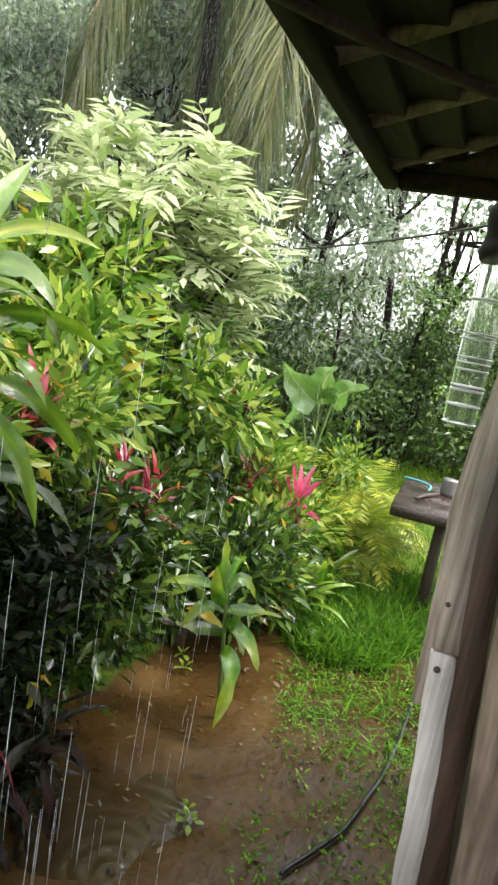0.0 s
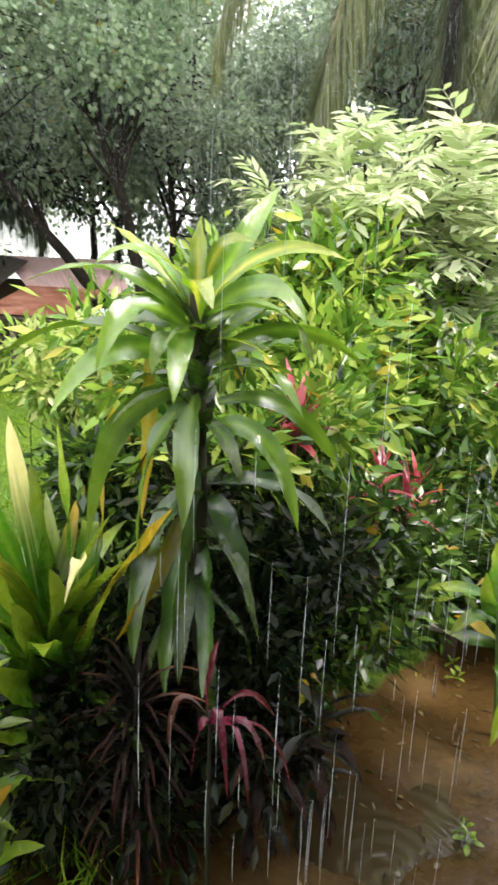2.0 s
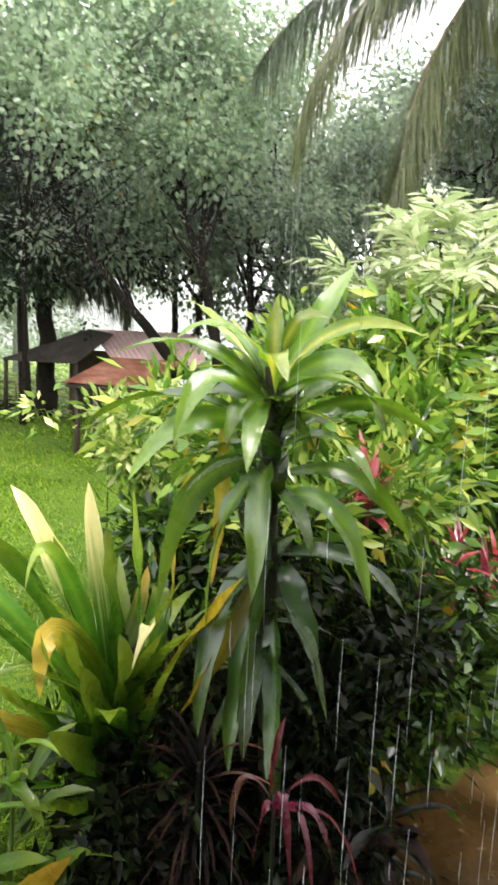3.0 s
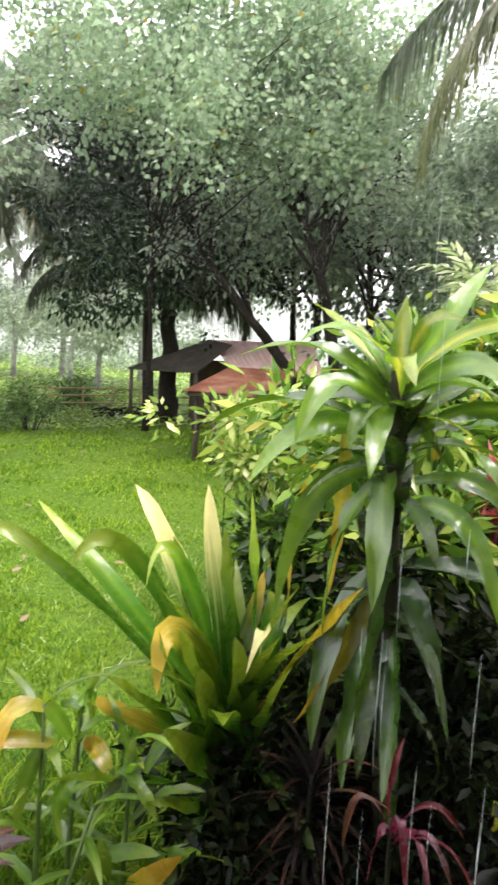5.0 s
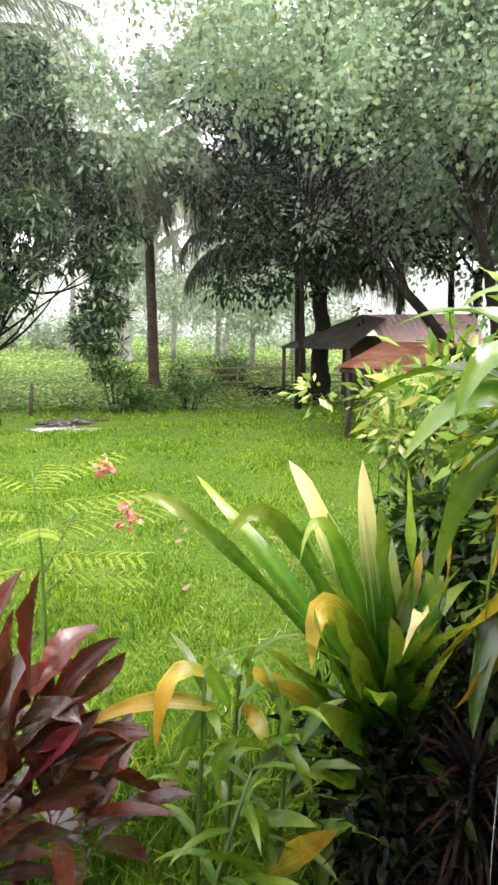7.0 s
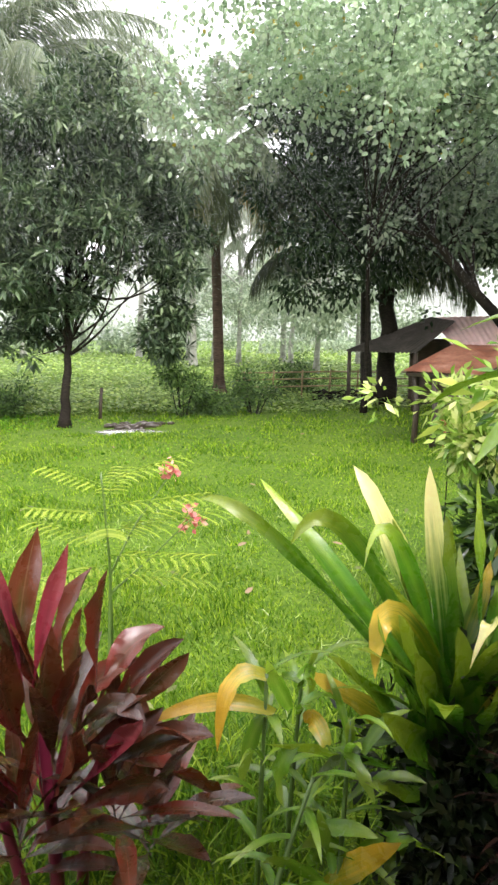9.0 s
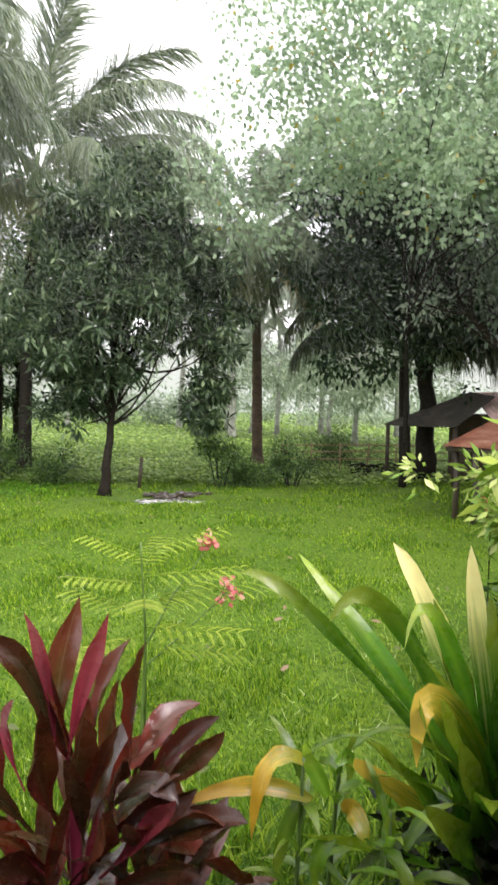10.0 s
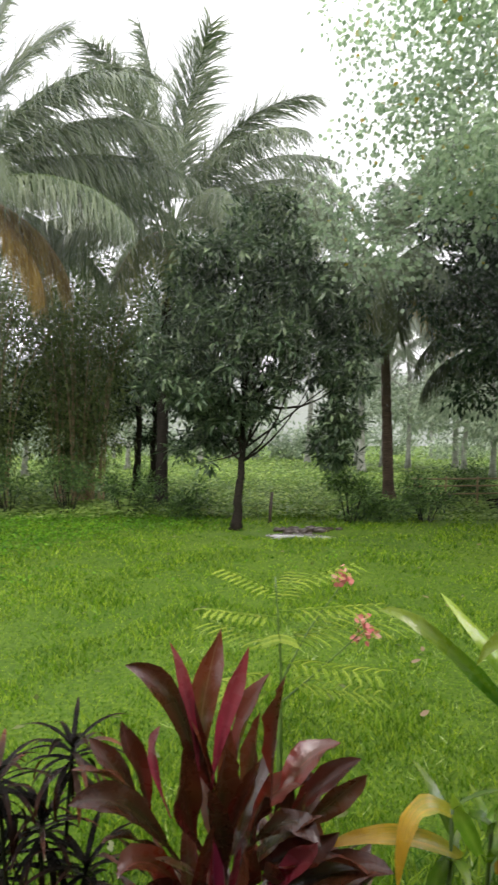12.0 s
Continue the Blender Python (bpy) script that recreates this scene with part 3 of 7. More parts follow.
def ground_z(x, y):
    x, y = np.asarray(x, float), np.asarray(y, float)
    d = np.hypot(x, y)
    z = 0.018 * np.sin(1.7 * x + 0.6) * np.sin(1.3 * y + 1.1) + 0.03 * np.sin(0.45 * x + 2) * np.sin(0.5 * y)
    z = z * np.clip(d / 4, 0.2, 1)
    wet = np.clip(muddy(x, y) * 3 + 0.3, 0, 1)
    z = z - wet * (0.025 + 0.012 * np.sin(6.1 * x + 1) * np.sin(5.3 * y) + 0.006 * np.sin(17 * x + 2 * y) * np.sin(15 * y))
    z = z - 0.12 * np.exp(-(((x - 0.9) / 1.3) ** 2) - ((y - 11.9) / 0.5) ** 2)
    return z + 0.25 * np.clip((y - 15) / 20, 0, 1)


m, n, l = material("lawn_and_mud")
tc = n.new("ShaderNodeTexCoord")
sep = n.new("ShaderNodeSeparateXYZ")
l.new(tc.outputs["Object"], sep.inputs[0])
att = n.new("ShaderNodeVertexColor")
att.layer_name = "soil"
big = noise_tex(n, l, 1.6, 6.0)
fine = noise_tex(n, l, 28.0, 5.0)
patch = noise_tex(n, l, 0.35, 4.0)
green = ramp(n, l, fine, (0.25, (0.024, 0.058, 0.005)), (0.5, (0.068, 0.13, 0.01)), (0.75, (0.14, 0.21, 0.02)))
green = mix(n, l, "MULTIPLY", 0.7, green, ramp(n, l, patch, (0.35, (0.6, 0.7, 0.6)), (0.65, (1.25, 1.15, 1.1))))
earth = ramp(n, l, big, (0.3, (0.03, 0.017, 0.005)), (0.55, (0.072, 0.041, 0.012)), (0.75, (0.145, 0.09, 0.03)))
earth = mix(n, l, "MULTIPLY", 0.5, earth, ramp(n, l, fine, (0.35, (0.6, 0.6, 0.6)), (0.65, (1.15, 1.15, 1.15))))
edge = n.new("ShaderNodeMath")
edge.operation = "MULTIPLY_ADD"
l.new(big, edge.inputs[0])
edge.inputs[1].default_value = 0.9
l.new(att.outputs[0], edge.inputs[2])
soil = ramp(n, l, edge.outputs[0], (0.68, (0, 0, 0)), (0.8, (1, 1, 1)))
colour = mix(n, l, "MIX", soil, green, earth)
rough = mix(n, l, "MIX", soil, (0.8, 0.8, 0.8), ramp(n, l, big, (0.4, (0.12,) * 3), (0.62, (0.42,) * 3)))
finish(n, l, colour, rough, bump=fine, bump_by=0.01, strength=0.6, spec=0.2)
GROUND = m

rings = np.concatenate([np.linspace(0, 5, 70), 5 * (600 / 5) ** (np.arange(1, 75) / 74)])
angs = np.arange(200) * 2 * np.pi / 200
gx = 1.5 + rings[:, None] * np.cos(angs)
gy = 1.5 + rings[:, None] * np.sin(angs)
b = Bag()
i, j = np.meshgrid(np.arange(len(rings) - 1), np.arange(200), indexing="ij")
k = (j + 1) % 200
b.add(np.stack([gx, gy, ground_z(gx, gy)], -1).reshape(-1, 3), None, np.stack([i * 200 + j, (i + 1) * 200 + j, (i + 1) * 200 + k, i * 200 + k], -1).reshape(-1, 4))
ground = tagged(part("ground", b, GROUND), "wet lawn with trodden brown mud beside the house", "ground", kind="structure")
layer = ground.data.color_attributes.new("soil", "FLOAT_COLOR", "POINT")
co = np.empty(len(ground.data.vertices) * 3, np.float32)
ground.data.vertices.foreach_get("co", co)
co = co.reshape(-1, 3)
s = np.clip(muddy(co[:, 0], co[:, 1]) * 1.6 + 0.25, 0, 1)
layer.data.foreach_set("color", np.stack([s, s, s, np.ones_like(s)], -1).astype(np.float32).ravel())

# water: puddles on the mud, the ditch at the lawn's end
m, n, l = material("muddy_water")
rip = n.new("ShaderNodeTexWave")
rip.wave_type, rip.rings_direction = "RINGS", "SPHERICAL"
rip.inputs["Scale"].default_value, rip.inputs["Distortion"].default_value, rip.inputs["Detail"].default_value = 5.0, 2.5, 2.0
tc = n.new("ShaderNodeTexCoord")
l.new(tc.outputs["Object"], rip.inputs[0])
finish(n, l, (0.05, 0.034, 0.016), 0.06, bump=rip.outputs[1], bump_by=0.004, strength=0.5)
WATER = m
# ditch water: pale patches in the colour stand in for reflected sky
m, n, l = material("sky_toned_water")
rip = noise_tex(n, l, 4.0, 5.0)
finish(n, l, ramp(n, l, rip, (0.4, (0.06, 0.055, 0.04)), (0.55, (0.3, 0.3, 0.28))), 0.15, bump=rip, bump_by=0.02, strength=0.6)
SKYWATER = m


def puddle(at, rx, ry, z, seed, label, mat=None):
    rng = np.random.default_rng(seed)
    a = np.linspace(0, 2 * np.pi, 48, endpoint=False)
    r = 1 + 0.18 * np.sin(2 * a + rng.uniform(0, 6)) + 0.12 * np.sin(5 * a + rng.uniform(0, 6)) + 0.07 * np.sin(9 * a + rng.uniform(0, 6))
    b = Bag()
    v = [np.stack([rx * r * np.cos(a) * f, ry * r * np.sin(a) * f, np.full(48, -0.02 * f**6)], -1) for f in (0.5, 0.9, 1.0)]
    v = np.concatenate([np.zeros((1, 3)), *v])
    j = np.arange(48)
    k = (j + 1) % 48
    b.add(v, np.stack([0 * j, 1 + j, 1 + k], 1), np.concatenate([np.stack([1 + o + j, 49 + o + j, 49 + o + k, 1 + o + k], 1) for o in (0, 48)]))
    ob = part("puddle", b, mat or WATER)
    ob.location = (*at, z)
    return tagged(ob, label, "puddle", kind="structure")


puddle((1.6, 0.66), 0.62, 0.42, -0.026, 3, "shallow brown rain puddle with ripples on the mud")
puddle((1.0, 11.75), 0.66, 0.5, -0.062, 6, "pale rain water standing in the ditch at the lawn's end", SKYWATER)

# ---- distance: glowing sheet, mist painted over fields and tree line far off ----
m, n, l = material("glowing_mist_backdrop")
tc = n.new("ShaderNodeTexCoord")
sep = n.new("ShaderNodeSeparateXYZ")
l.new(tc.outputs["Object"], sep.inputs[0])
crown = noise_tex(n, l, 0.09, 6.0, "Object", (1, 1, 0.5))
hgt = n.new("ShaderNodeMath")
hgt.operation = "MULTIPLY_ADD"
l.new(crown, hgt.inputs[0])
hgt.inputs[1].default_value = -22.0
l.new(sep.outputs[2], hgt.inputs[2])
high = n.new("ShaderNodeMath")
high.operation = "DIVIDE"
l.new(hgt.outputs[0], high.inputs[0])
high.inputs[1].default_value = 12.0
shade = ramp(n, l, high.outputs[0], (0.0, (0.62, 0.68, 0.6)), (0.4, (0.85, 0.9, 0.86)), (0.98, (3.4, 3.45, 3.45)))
# the sheet glows; haze comes from this ramp, brighter with height
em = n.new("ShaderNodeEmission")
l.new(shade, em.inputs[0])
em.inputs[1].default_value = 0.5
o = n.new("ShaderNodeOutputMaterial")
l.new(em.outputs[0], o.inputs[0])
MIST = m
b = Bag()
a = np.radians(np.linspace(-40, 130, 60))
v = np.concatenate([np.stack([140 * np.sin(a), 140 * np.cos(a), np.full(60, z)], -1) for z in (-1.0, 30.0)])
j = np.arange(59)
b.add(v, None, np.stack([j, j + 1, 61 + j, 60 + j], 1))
tagged(part("backdrop", b, MIST), "glowing backdrop painted as a pale misty tree line", "backdrop", kind="structure")

# ---- trees ----
tree("mango_tree", (-0.25, 12.43, -0.05), [(0, 0, 0), (0.05, 0, 0.8), (0.12, 0, 1.4), (0.2, 0, 3.4)],
     [((0.6, 0, 5.1), (1.1, 1.0, 1.0)), ((-0.2, 0, 4.5), (1.0, 1.0, 1.0)), ((1.4, 0, 4.5), (1.0, 0.9, 1.0)), ((-1.0, 0, 3.5), (0.95, 0.9, 0.9)), ((-1.0, -0.2, 2.75), (0.75, 0.7, 0.6)), ((2.2, 0, 4.1), (0.7, 0.7, 0.8)), ((0.4, -0.3, 3.6), (1.2, 1.0, 1.0)), ((1.8, 0, 3.4), (0.85, 0.8, 0.9)), ((-0.75, 0, 2.2), (0.85, 0.8, 0.9)), ((-0.6, -0.2, 1.75), (0.8, 0.7, 0.6)), ((0.3, -0.5, 3.0), (0.9, 0.6, 0.7)), ((1.95, -0.1, 2.2), (0.65, 0.7, 0.85)), ((1.95, -0.2, 1.75), (0.65, 0.65, 0.6)), ((0.1, 0.2, 2.5), (0.7, 0.8, 0.7)), ((0.3, -0.3, 2.0), (0.75, 0.5, 0.4))],
     3300, 11, 0.05, (0.205, 0.054), MANGO, "dense dark mango tree with a low forked trunk", 11, droop=0.25, flat=0.25, r=0.1, limb_count=40, limb_r=0.035, rough=0.2, hollow=0.2, wild=0.3)

tree("broad_leaved_tree", (6.0, 12.99, 0), [(0, 0, 0), (0.03, 0, 1.5), (-0.05, -0.1, 3.5), (-0.2, -0.8, 6.0)],
     [((-0.4, -2.8, 6.7), (2.6, 2.2, 1.7)), ((-2.0, -1.8, 7.0), (1.5, 1.5, 1.3)), ((1.5, -3.4, 6.4), (2.0, 2, 1.7)), ((-0.6, -2.8, 8.6), (2.8, 2.2, 1.3)), ((0.8, -2.0, 5.2), (1.3, 1.2, 0.7)), ((-3.3, -2.0, 8.0), (1.5, 1.2, 1.2)), ((-2.5, -1.6, 6.1), (1.3, 1.1, 1.0)), ((-3.6, -1.2, 5.6), (1.2, 1.0, 1.2)), ((3.2, -3.0, 7.2), (1.6, 1.6, 1.6)), ((-0.2, -4.5, 5.0), (1.4, 1.0, 0.8)), ((1.2, -4.3, 5.3), (1.3, 1.0, 0.9)), ((-1.4, -3.9, 5.6), (1.2, 1.0, 0.8))],
     2750, 15, 0.28, (0.1, 0.085), CANOPY, "tall spreading tree with broad round green leaves above the lawn", 12, shape=ROUND, droop=0.4, r=0.06, limb_count=30, limb_r=0.03, flat=0.6, rough=0.35)

tree("dense_tree", (7.3, 14.8, 0), [(0, 0, 0), (0.1, 0, 2), (0, 0.2, 4), (-0.2, 0, 6)],
     [((-0.8, -0.6, 4.6), (1.5, 1.4, 1.3)), ((-1.9, -0.6, 3.5), (1.0, 1.0, 1.4)), ((-1.5, -0.9, 2.9), (0.6, 0.6, 0.6)), ((0.5, -0.8, 2.6), (0.7, 0.6, 0.7)), ((0.4, -0.3, 3.9), (1.3, 1.2, 1.3)), ((1.6, -0.3, 4.8), (1.3, 1.2, 1.3)), ((2.9, -0.6, 4.6), (1.2, 1.1, 1.2)), ((-0.5, 0, 6.5), (2.6, 2, 1.6)), ((-0.8, -1.0, 3.3), (1.1, 0.8, 1.1)), ((-2.2, 0, 5.2), (1.0, 1.0, 1.2))],
     2900, 15, 0.15, (0.19, 0.08), DARKTREE, "dense dark-leaved fruit tree behind the shed", 13, droop=0.5, r=0.24, limb_count=34, limb_r=0.08, hollow=0.15)

coconut((-2.17, 16.0, 0), [(0, 0, 0), (0.05, 0, 2.5), (0.15, 0, 5.0), (0.28, 0, 6.7)],
        [(145, 80, 4.3, 38, PALM), (115, 62, 4.6, 78, PALM), (95, 36, 4.4, 72, PALM), (104, 14, 3.8, 66, PALM), (-120, 86, 4.6, 14, PALM), (-110, 56, 4.7, 74, PALM), (-88, 36, 4.8, 70, PALM), (-102, 12, 4.4, 62, PALM), (-130, 0, 4.0, 64, PALM),
         (182, 42, 3.8, 92, PALM), (150, 20, 3.6, 78, PALM), (-155, -18, 2.8, 52, PALM_DRY), (168, -25, 2.5, 50, PALM_DRY), (20, 30, 4.4, 60, PALM), (-30, 20, 4.4, 60, PALM), (205, 66, 4.2, 62, PALM), (40, 65, 4.6, 60, PALM), (128, 48, 4.4, 84, PALM), (-140, 30, 4.2, 70, PALM), (84, 50, 4.7, 72, PALM), (92, 24, 4.5, 60, PALM), (108, 30, 4.2, 78, PALM)],
        21, "tall coconut palm with a slender dark trunk and arching fronds", 0.15, 5)
coconut((-5.3, 12.5, 0), [(0, 0, 0), (-0.1, 0, 3), (-0.2, 0, 6.4)],
        [(50, 78, 4.4, 45, PALM), (80, 62, 4.6, 75, PALM), (95, 35, 4.4, 65, PALM), (75, 15, 4.4, 55, PALM), (110, 5, 4.0, 60, PALM), (80, -20, 2.6, 58, PALM_OLD), (96, -34, 2.5, 46, PALM_OLD), (150, 10, 3.8, 60, PALM), (-60, 50, 3.8, 70, PALM), (-100, 30, 3.8, 60, PALM), (0, 40, 4.0, 60, PALM), (180, 40, 3.8, 60, PALM), (215, 0, 3.6, 60, PALM), (60, 86, 3.8, 20, PALM), (35, 0, 4.2, 50, PALM), (70, 45, 4.6, 60, PALM), (88, 22, 4.6, 55, PALM), (60, 30, 4.4, 60, PALM), (105, 50, 4.4, 80, PALM)],
        22, "coconut palm with one orange dying frond", 0.16, 4)
coconut((3.75, 17.43, 0.03), [(0, 0, 0), (-0.04, 0, 2), (-0.1, 0, 4.2), (-0.12, 0, 6.0)],
        [(70, 78, 4.6, 50, PALM), (-60, 72, 4.4, 62, PALM), (150, 60, 4.4, 70, PALM), (95, 58, 4.4, 84, PALM), (-95, 50, 4.4, 80, PALM), (20, 62, 4.4, 70, PALM), (190, 45, 4.0, 84, PALM), (120, 34, 4.0, 88, PALM), (-130, 30, 4.0, 88, PALM), (-80, 18, 4.0, 84, PALM), (80, 12, 3.8, 84, PALM), (-20, 30, 4.0, 80, PALM), (45, 25, 4.0, 80, PALM), (165, 12, 3.4, 80, PALM), (-160, 8, 3.4, 80, PALM),
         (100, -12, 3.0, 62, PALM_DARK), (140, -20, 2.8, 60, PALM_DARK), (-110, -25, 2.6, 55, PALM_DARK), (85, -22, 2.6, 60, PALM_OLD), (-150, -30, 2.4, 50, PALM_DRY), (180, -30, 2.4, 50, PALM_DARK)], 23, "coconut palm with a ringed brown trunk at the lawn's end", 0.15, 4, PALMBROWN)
coconut((9.0, 4.1, 0), [(0, 0, 0), (-0.2, 0, 3), (-0.7, -0.2, 7.0)], ring_of_fronds(np.random.default_rng(6), 26, 4.7, low=-55, old=(PALM_DRY, 10)), 24, "coconut palm with long drooping fronds above the hedge", 0.11)

# the wood behind the shed and the hedge
rng = np.random.default_rng(31)
for k, (az, d, h, w, count) in enumerate([(33, 24, 8.0, 2.2, 260), (39, 16, 7.0, 2.0, 300), (44, 15, 6.5, 1.8, 260), (37, 19, 8.5, 2.2, 330), (41, 22, 10, 2.6, 360), (46, 17, 8, 2.2, 340), (51, 20, 9.5, 2.6, 360), (56, 16, 8, 2.2, 320), (62, 18, 9, 2.5, 260), (64, 13, 7.5, 1.8, 220), (67, 15, 8, 2.0, 200), (71, 19, 8.5, 2.0, 150), (76, 21, 6.5, 1.6, 60), (77, 13, 7.6, 1.5, 170), (81, 17, 6.0, 1.4, 36), (88, 18, 6.0, 1.5, 40), (95, 16, 6.5, 2.0, 80), (102, 14, 7, 2.4, 160)]):
    a = radians(az)
    x, y = d * math.sin(a), d * math.cos(a)
    lobes = [((0, 0, h * 0.74), (w, w, h * 0.26)), ((w * 0.6 * math.sin(k), -0.4, h * 0.52), (w * 0.7, w * 0.7, h * 0.16)), ((-w * 0.8, 0.3 * math.cos(k), h * 0.62), (w * 0.6, w * 0.6, h * 0.18)), ((w * 0.8, 0.2, h * 0.88), (w * 0.6, w * 0.6, h * 0.16))]
    if 43 < az < 74:
        lobes += [((0.4 * w, -0.3, h * 0.33), (w * 0.8, w * 0.8, h * 0.15)), ((-0.6 * w, 0.2, h * 0.27), (w * 0.7, w * 0.7, h * 0.14))]
    tree("wood_tree", (x, y, 0), [(0, 0, 0), (0.2 * math.sin(3 * k), 0, h * 0.3), (0.5 * math.sin(2 * k), 0, h * 0.8)], lobes, int(count * (1.7 if 43 < az < 74 else 1.3)), 20, 0.28, (0.16, 0.085), FOREST, "tall grey-green tree in the wet wood behind the garden", 40 + k, shape=ROUND if k % 2 else LANCE, r=0.13, limb_count=22, limb_r=0.07, rough=0.45, group="trees of the wood")


def shrub(name, base, lobes, count, per, spread, leaf, mat, label, seed, category="shrub", shape=LANCE, droop=0.1, flat=0.5, stems=10, group="", kind="", stem_r=0.014):
    rng = np.random.default_rng(seed)
    root = thing(name, base, label, category, group, kind)
    cs = crown_points(rng, lobes, count, 0.25, 0.3)
    cs[:, 2] = np.maximum(cs[:, 2], 0.05)
    w = Bag()
    for e in cs[rng.choice(len(cs), stems, replace=False)]:
        a = np.array([e[0] * 0.3, e[1] * 0.3, 0.0])
        tube(w, bend(a, (a + e) / 2 + [0, 0, 0.15], e, 6), np.linspace(stem_r, stem_r * 0.3, 6), 5, False)
    part("branchwork", w, DARKSTEM, root)
    g = Bag()
    clumps(g, rng, cs, per, spread, leaf[0], leaf[1], shape, droop, 0.5, flat)
    part("foliage", g, mat, root, smooth=False)
    return root


# undergrowth below the wood
for k, (az, d, h, w) in enumerate([(64, 8.5, 2.0, 1.5), (70, 9, 2.2, 1.5), (76, 9.5, 2.3, 1.6), (82, 11, 2.6, 1.7), (87, 10, 2.3, 1.4), (92, 11, 2.4, 1.6), (97, 9, 2.2, 1.5), (57, 9.5, 2.2, 1.6), (50, 11, 2.2, 1.6)]):
    a = radians(az)
    shrub("undergrowth_bush", (d * math.sin(a), d * math.cos(a), 0), [((0, 0, h * 0.5), (w, w * 0.8, h * 0.55)), ((w * 0.5, 0, h * 0.35), (w * 0.7, w * 0.7, h * 0.4))], 520, 17, 0.14, (0.1, 0.042), THICKET if k % 3 else HEDGE, "wet green undergrowth at the edge of the wood", 60 + k, group="undergrowth bushes", stems=14)

# hedge beside the mud: dark below, yellow-green above
shrub("hedge_bush", (3.6, 1.85, 0), [((0, -0.1, 0.5), (1.0, 0.65, 0.5)), ((-0.75, 0.0, 0.5), (0.7, 0.55, 0.5)), ((0.5, -0.25, 0.4), (0.9, 0.5, 0.4)), ((1.2, -0.35, 0.45), (0.8, 0.5, 0.42))], 800, 14, 0.09, (0.085, 0.034), HEDGE, "dark glossy garden hedge bush beside the mud", 71, stems=26)
shrub("croton_bush", (4.0, 2.2, 0), [((0, 0, 1.25), (0.9, 0.8, 0.8)), ((-0.8, 0.2, 1.2), (0.65, 0.6, 0.7)), ((0.5, -0.45, 0.85), (0.8, 0.5, 0.5)), ((-0.2, -0.5, 0.95), (0.7, 0.4, 0.45))], 900, 12, 0.11, (0.145, 0.046), BRIGHT, "yellow-green croton bush in the garden border", 72, stems=24)
shrub("croton_bush", (3.2, 2.6, 0), [((0, 0, 1.15), (0.7, 0.6, 0.6)), ((0.2, -0.3, 0.9), (0.6, 0.5, 0.5))], 460, 12, 0.1, (0.13, 0.042), BRIGHT, "yellow-green croton bush in the garden border", 73, stems=14)
shrub("border_bush", (5.2, 1.1, 0), [((0, 0, 0.36), (0.6, 0.5, 0.36)), ((-0.8, 0, 0.36), (0.5, 0.4, 0.36))], 320, 12, 0.09, (0.1, 0.035), BRIGHT, "low yellow-green border bush", 74, stems=14)

# the tall shrub with pale feathered leaves
def pinnate_tree(base, seed):
    rng = np.random.default_rng(seed)
    root = thing("feather_leaved_tree", base, "small tree with pale wet feathered leaves over the hedge", "tree")
    w, g = Bag(), Bag()
    for k in range(16):
        a = 2.4 * k + rng.uniform(-0.4, 0.4)
        out = 0.85 * math.sqrt((k + 0.5) / 16)
        top = np.array([out * math.cos(a), out * math.sin(a), 2.62 - 0.6 * out**2 + rng.uniform(-0.2, 0.12)])
        tube(w, bend((0.05 * math.cos(a), 0.05 * math.sin(a), 0), top * [0.3, 0.3, 0.6], top, 9), np.linspace(0.03, 0.01, 9), 6, False)
        for q in range(34):
            z = rng.uniform(0.5, 1.0)
            o = top * [z, z, z] + rng.normal(size=3) * 0.08
            rachis_at(g, rng, o, math.degrees(math.atan2(o[0], o[1])) + rng.uniform(-110, 110), rng.uniform(20, 80), rng.uniform(0.35, 0.6), rng.uniform(40, 110), 7, 0.22, 0.062)
    part("branchwork", w, BARK, root)
    part("crown", g, PALE, root, smooth=False)


def rachis_at(bag, rng, base, az, el, length, sag, pairs, leaf, width, out=0.8):
    """A feathered leaf: thin midrib and paired leaflets."""
    t = np.linspace(0, 1, 7)
    a = math.radians(az)
    e = np.radians(el - sag * t)
    step = np.stack([np.cos(e) * math.sin(a), np.cos(e) * math.cos(a), np.sin(e)], -1) * (length / 6)
    p = np.asarray(base, float) + np.concatenate([np.zeros((1, 3)), np.cumsum(step[:-1], 0)])
    tube(bag, p, np.linspace(0.004, 0.0015, 7), 4, False)
    s = np.repeat(np.linspace(0.15, 1.0, pairs), 2)
    side = np.tile([-1.0, 1.0], pairs)
    at = np.stack([np.interp(s, t, p[:, i]) for i in range(3)], -1)
    ahead = unit(np.stack([np.interp(s, t, step[:, i]) for i in range(3)], -1))
    right = unit(np.cross(ahead, [0, 0, 1.0]) + 1e-6)
    d = right * side[:, None] * out + ahead * 0.6 + rng.normal(size=(2 * pairs, 3)) * 0.08
    d[:, 2] -= 0.12
    size = leaf * (0.55 + 0.45 * np.sin(np.pi * s)) * rng.uniform(0.85, 1.15, 2 * pairs)
    scatter(bag, LANCE, at, frames_of(d, np.cross(right, ahead) + [0, 0, 0.3]), size, size / leaf * width)


pinnate_tree((4.45, 2.35, 0), 84)


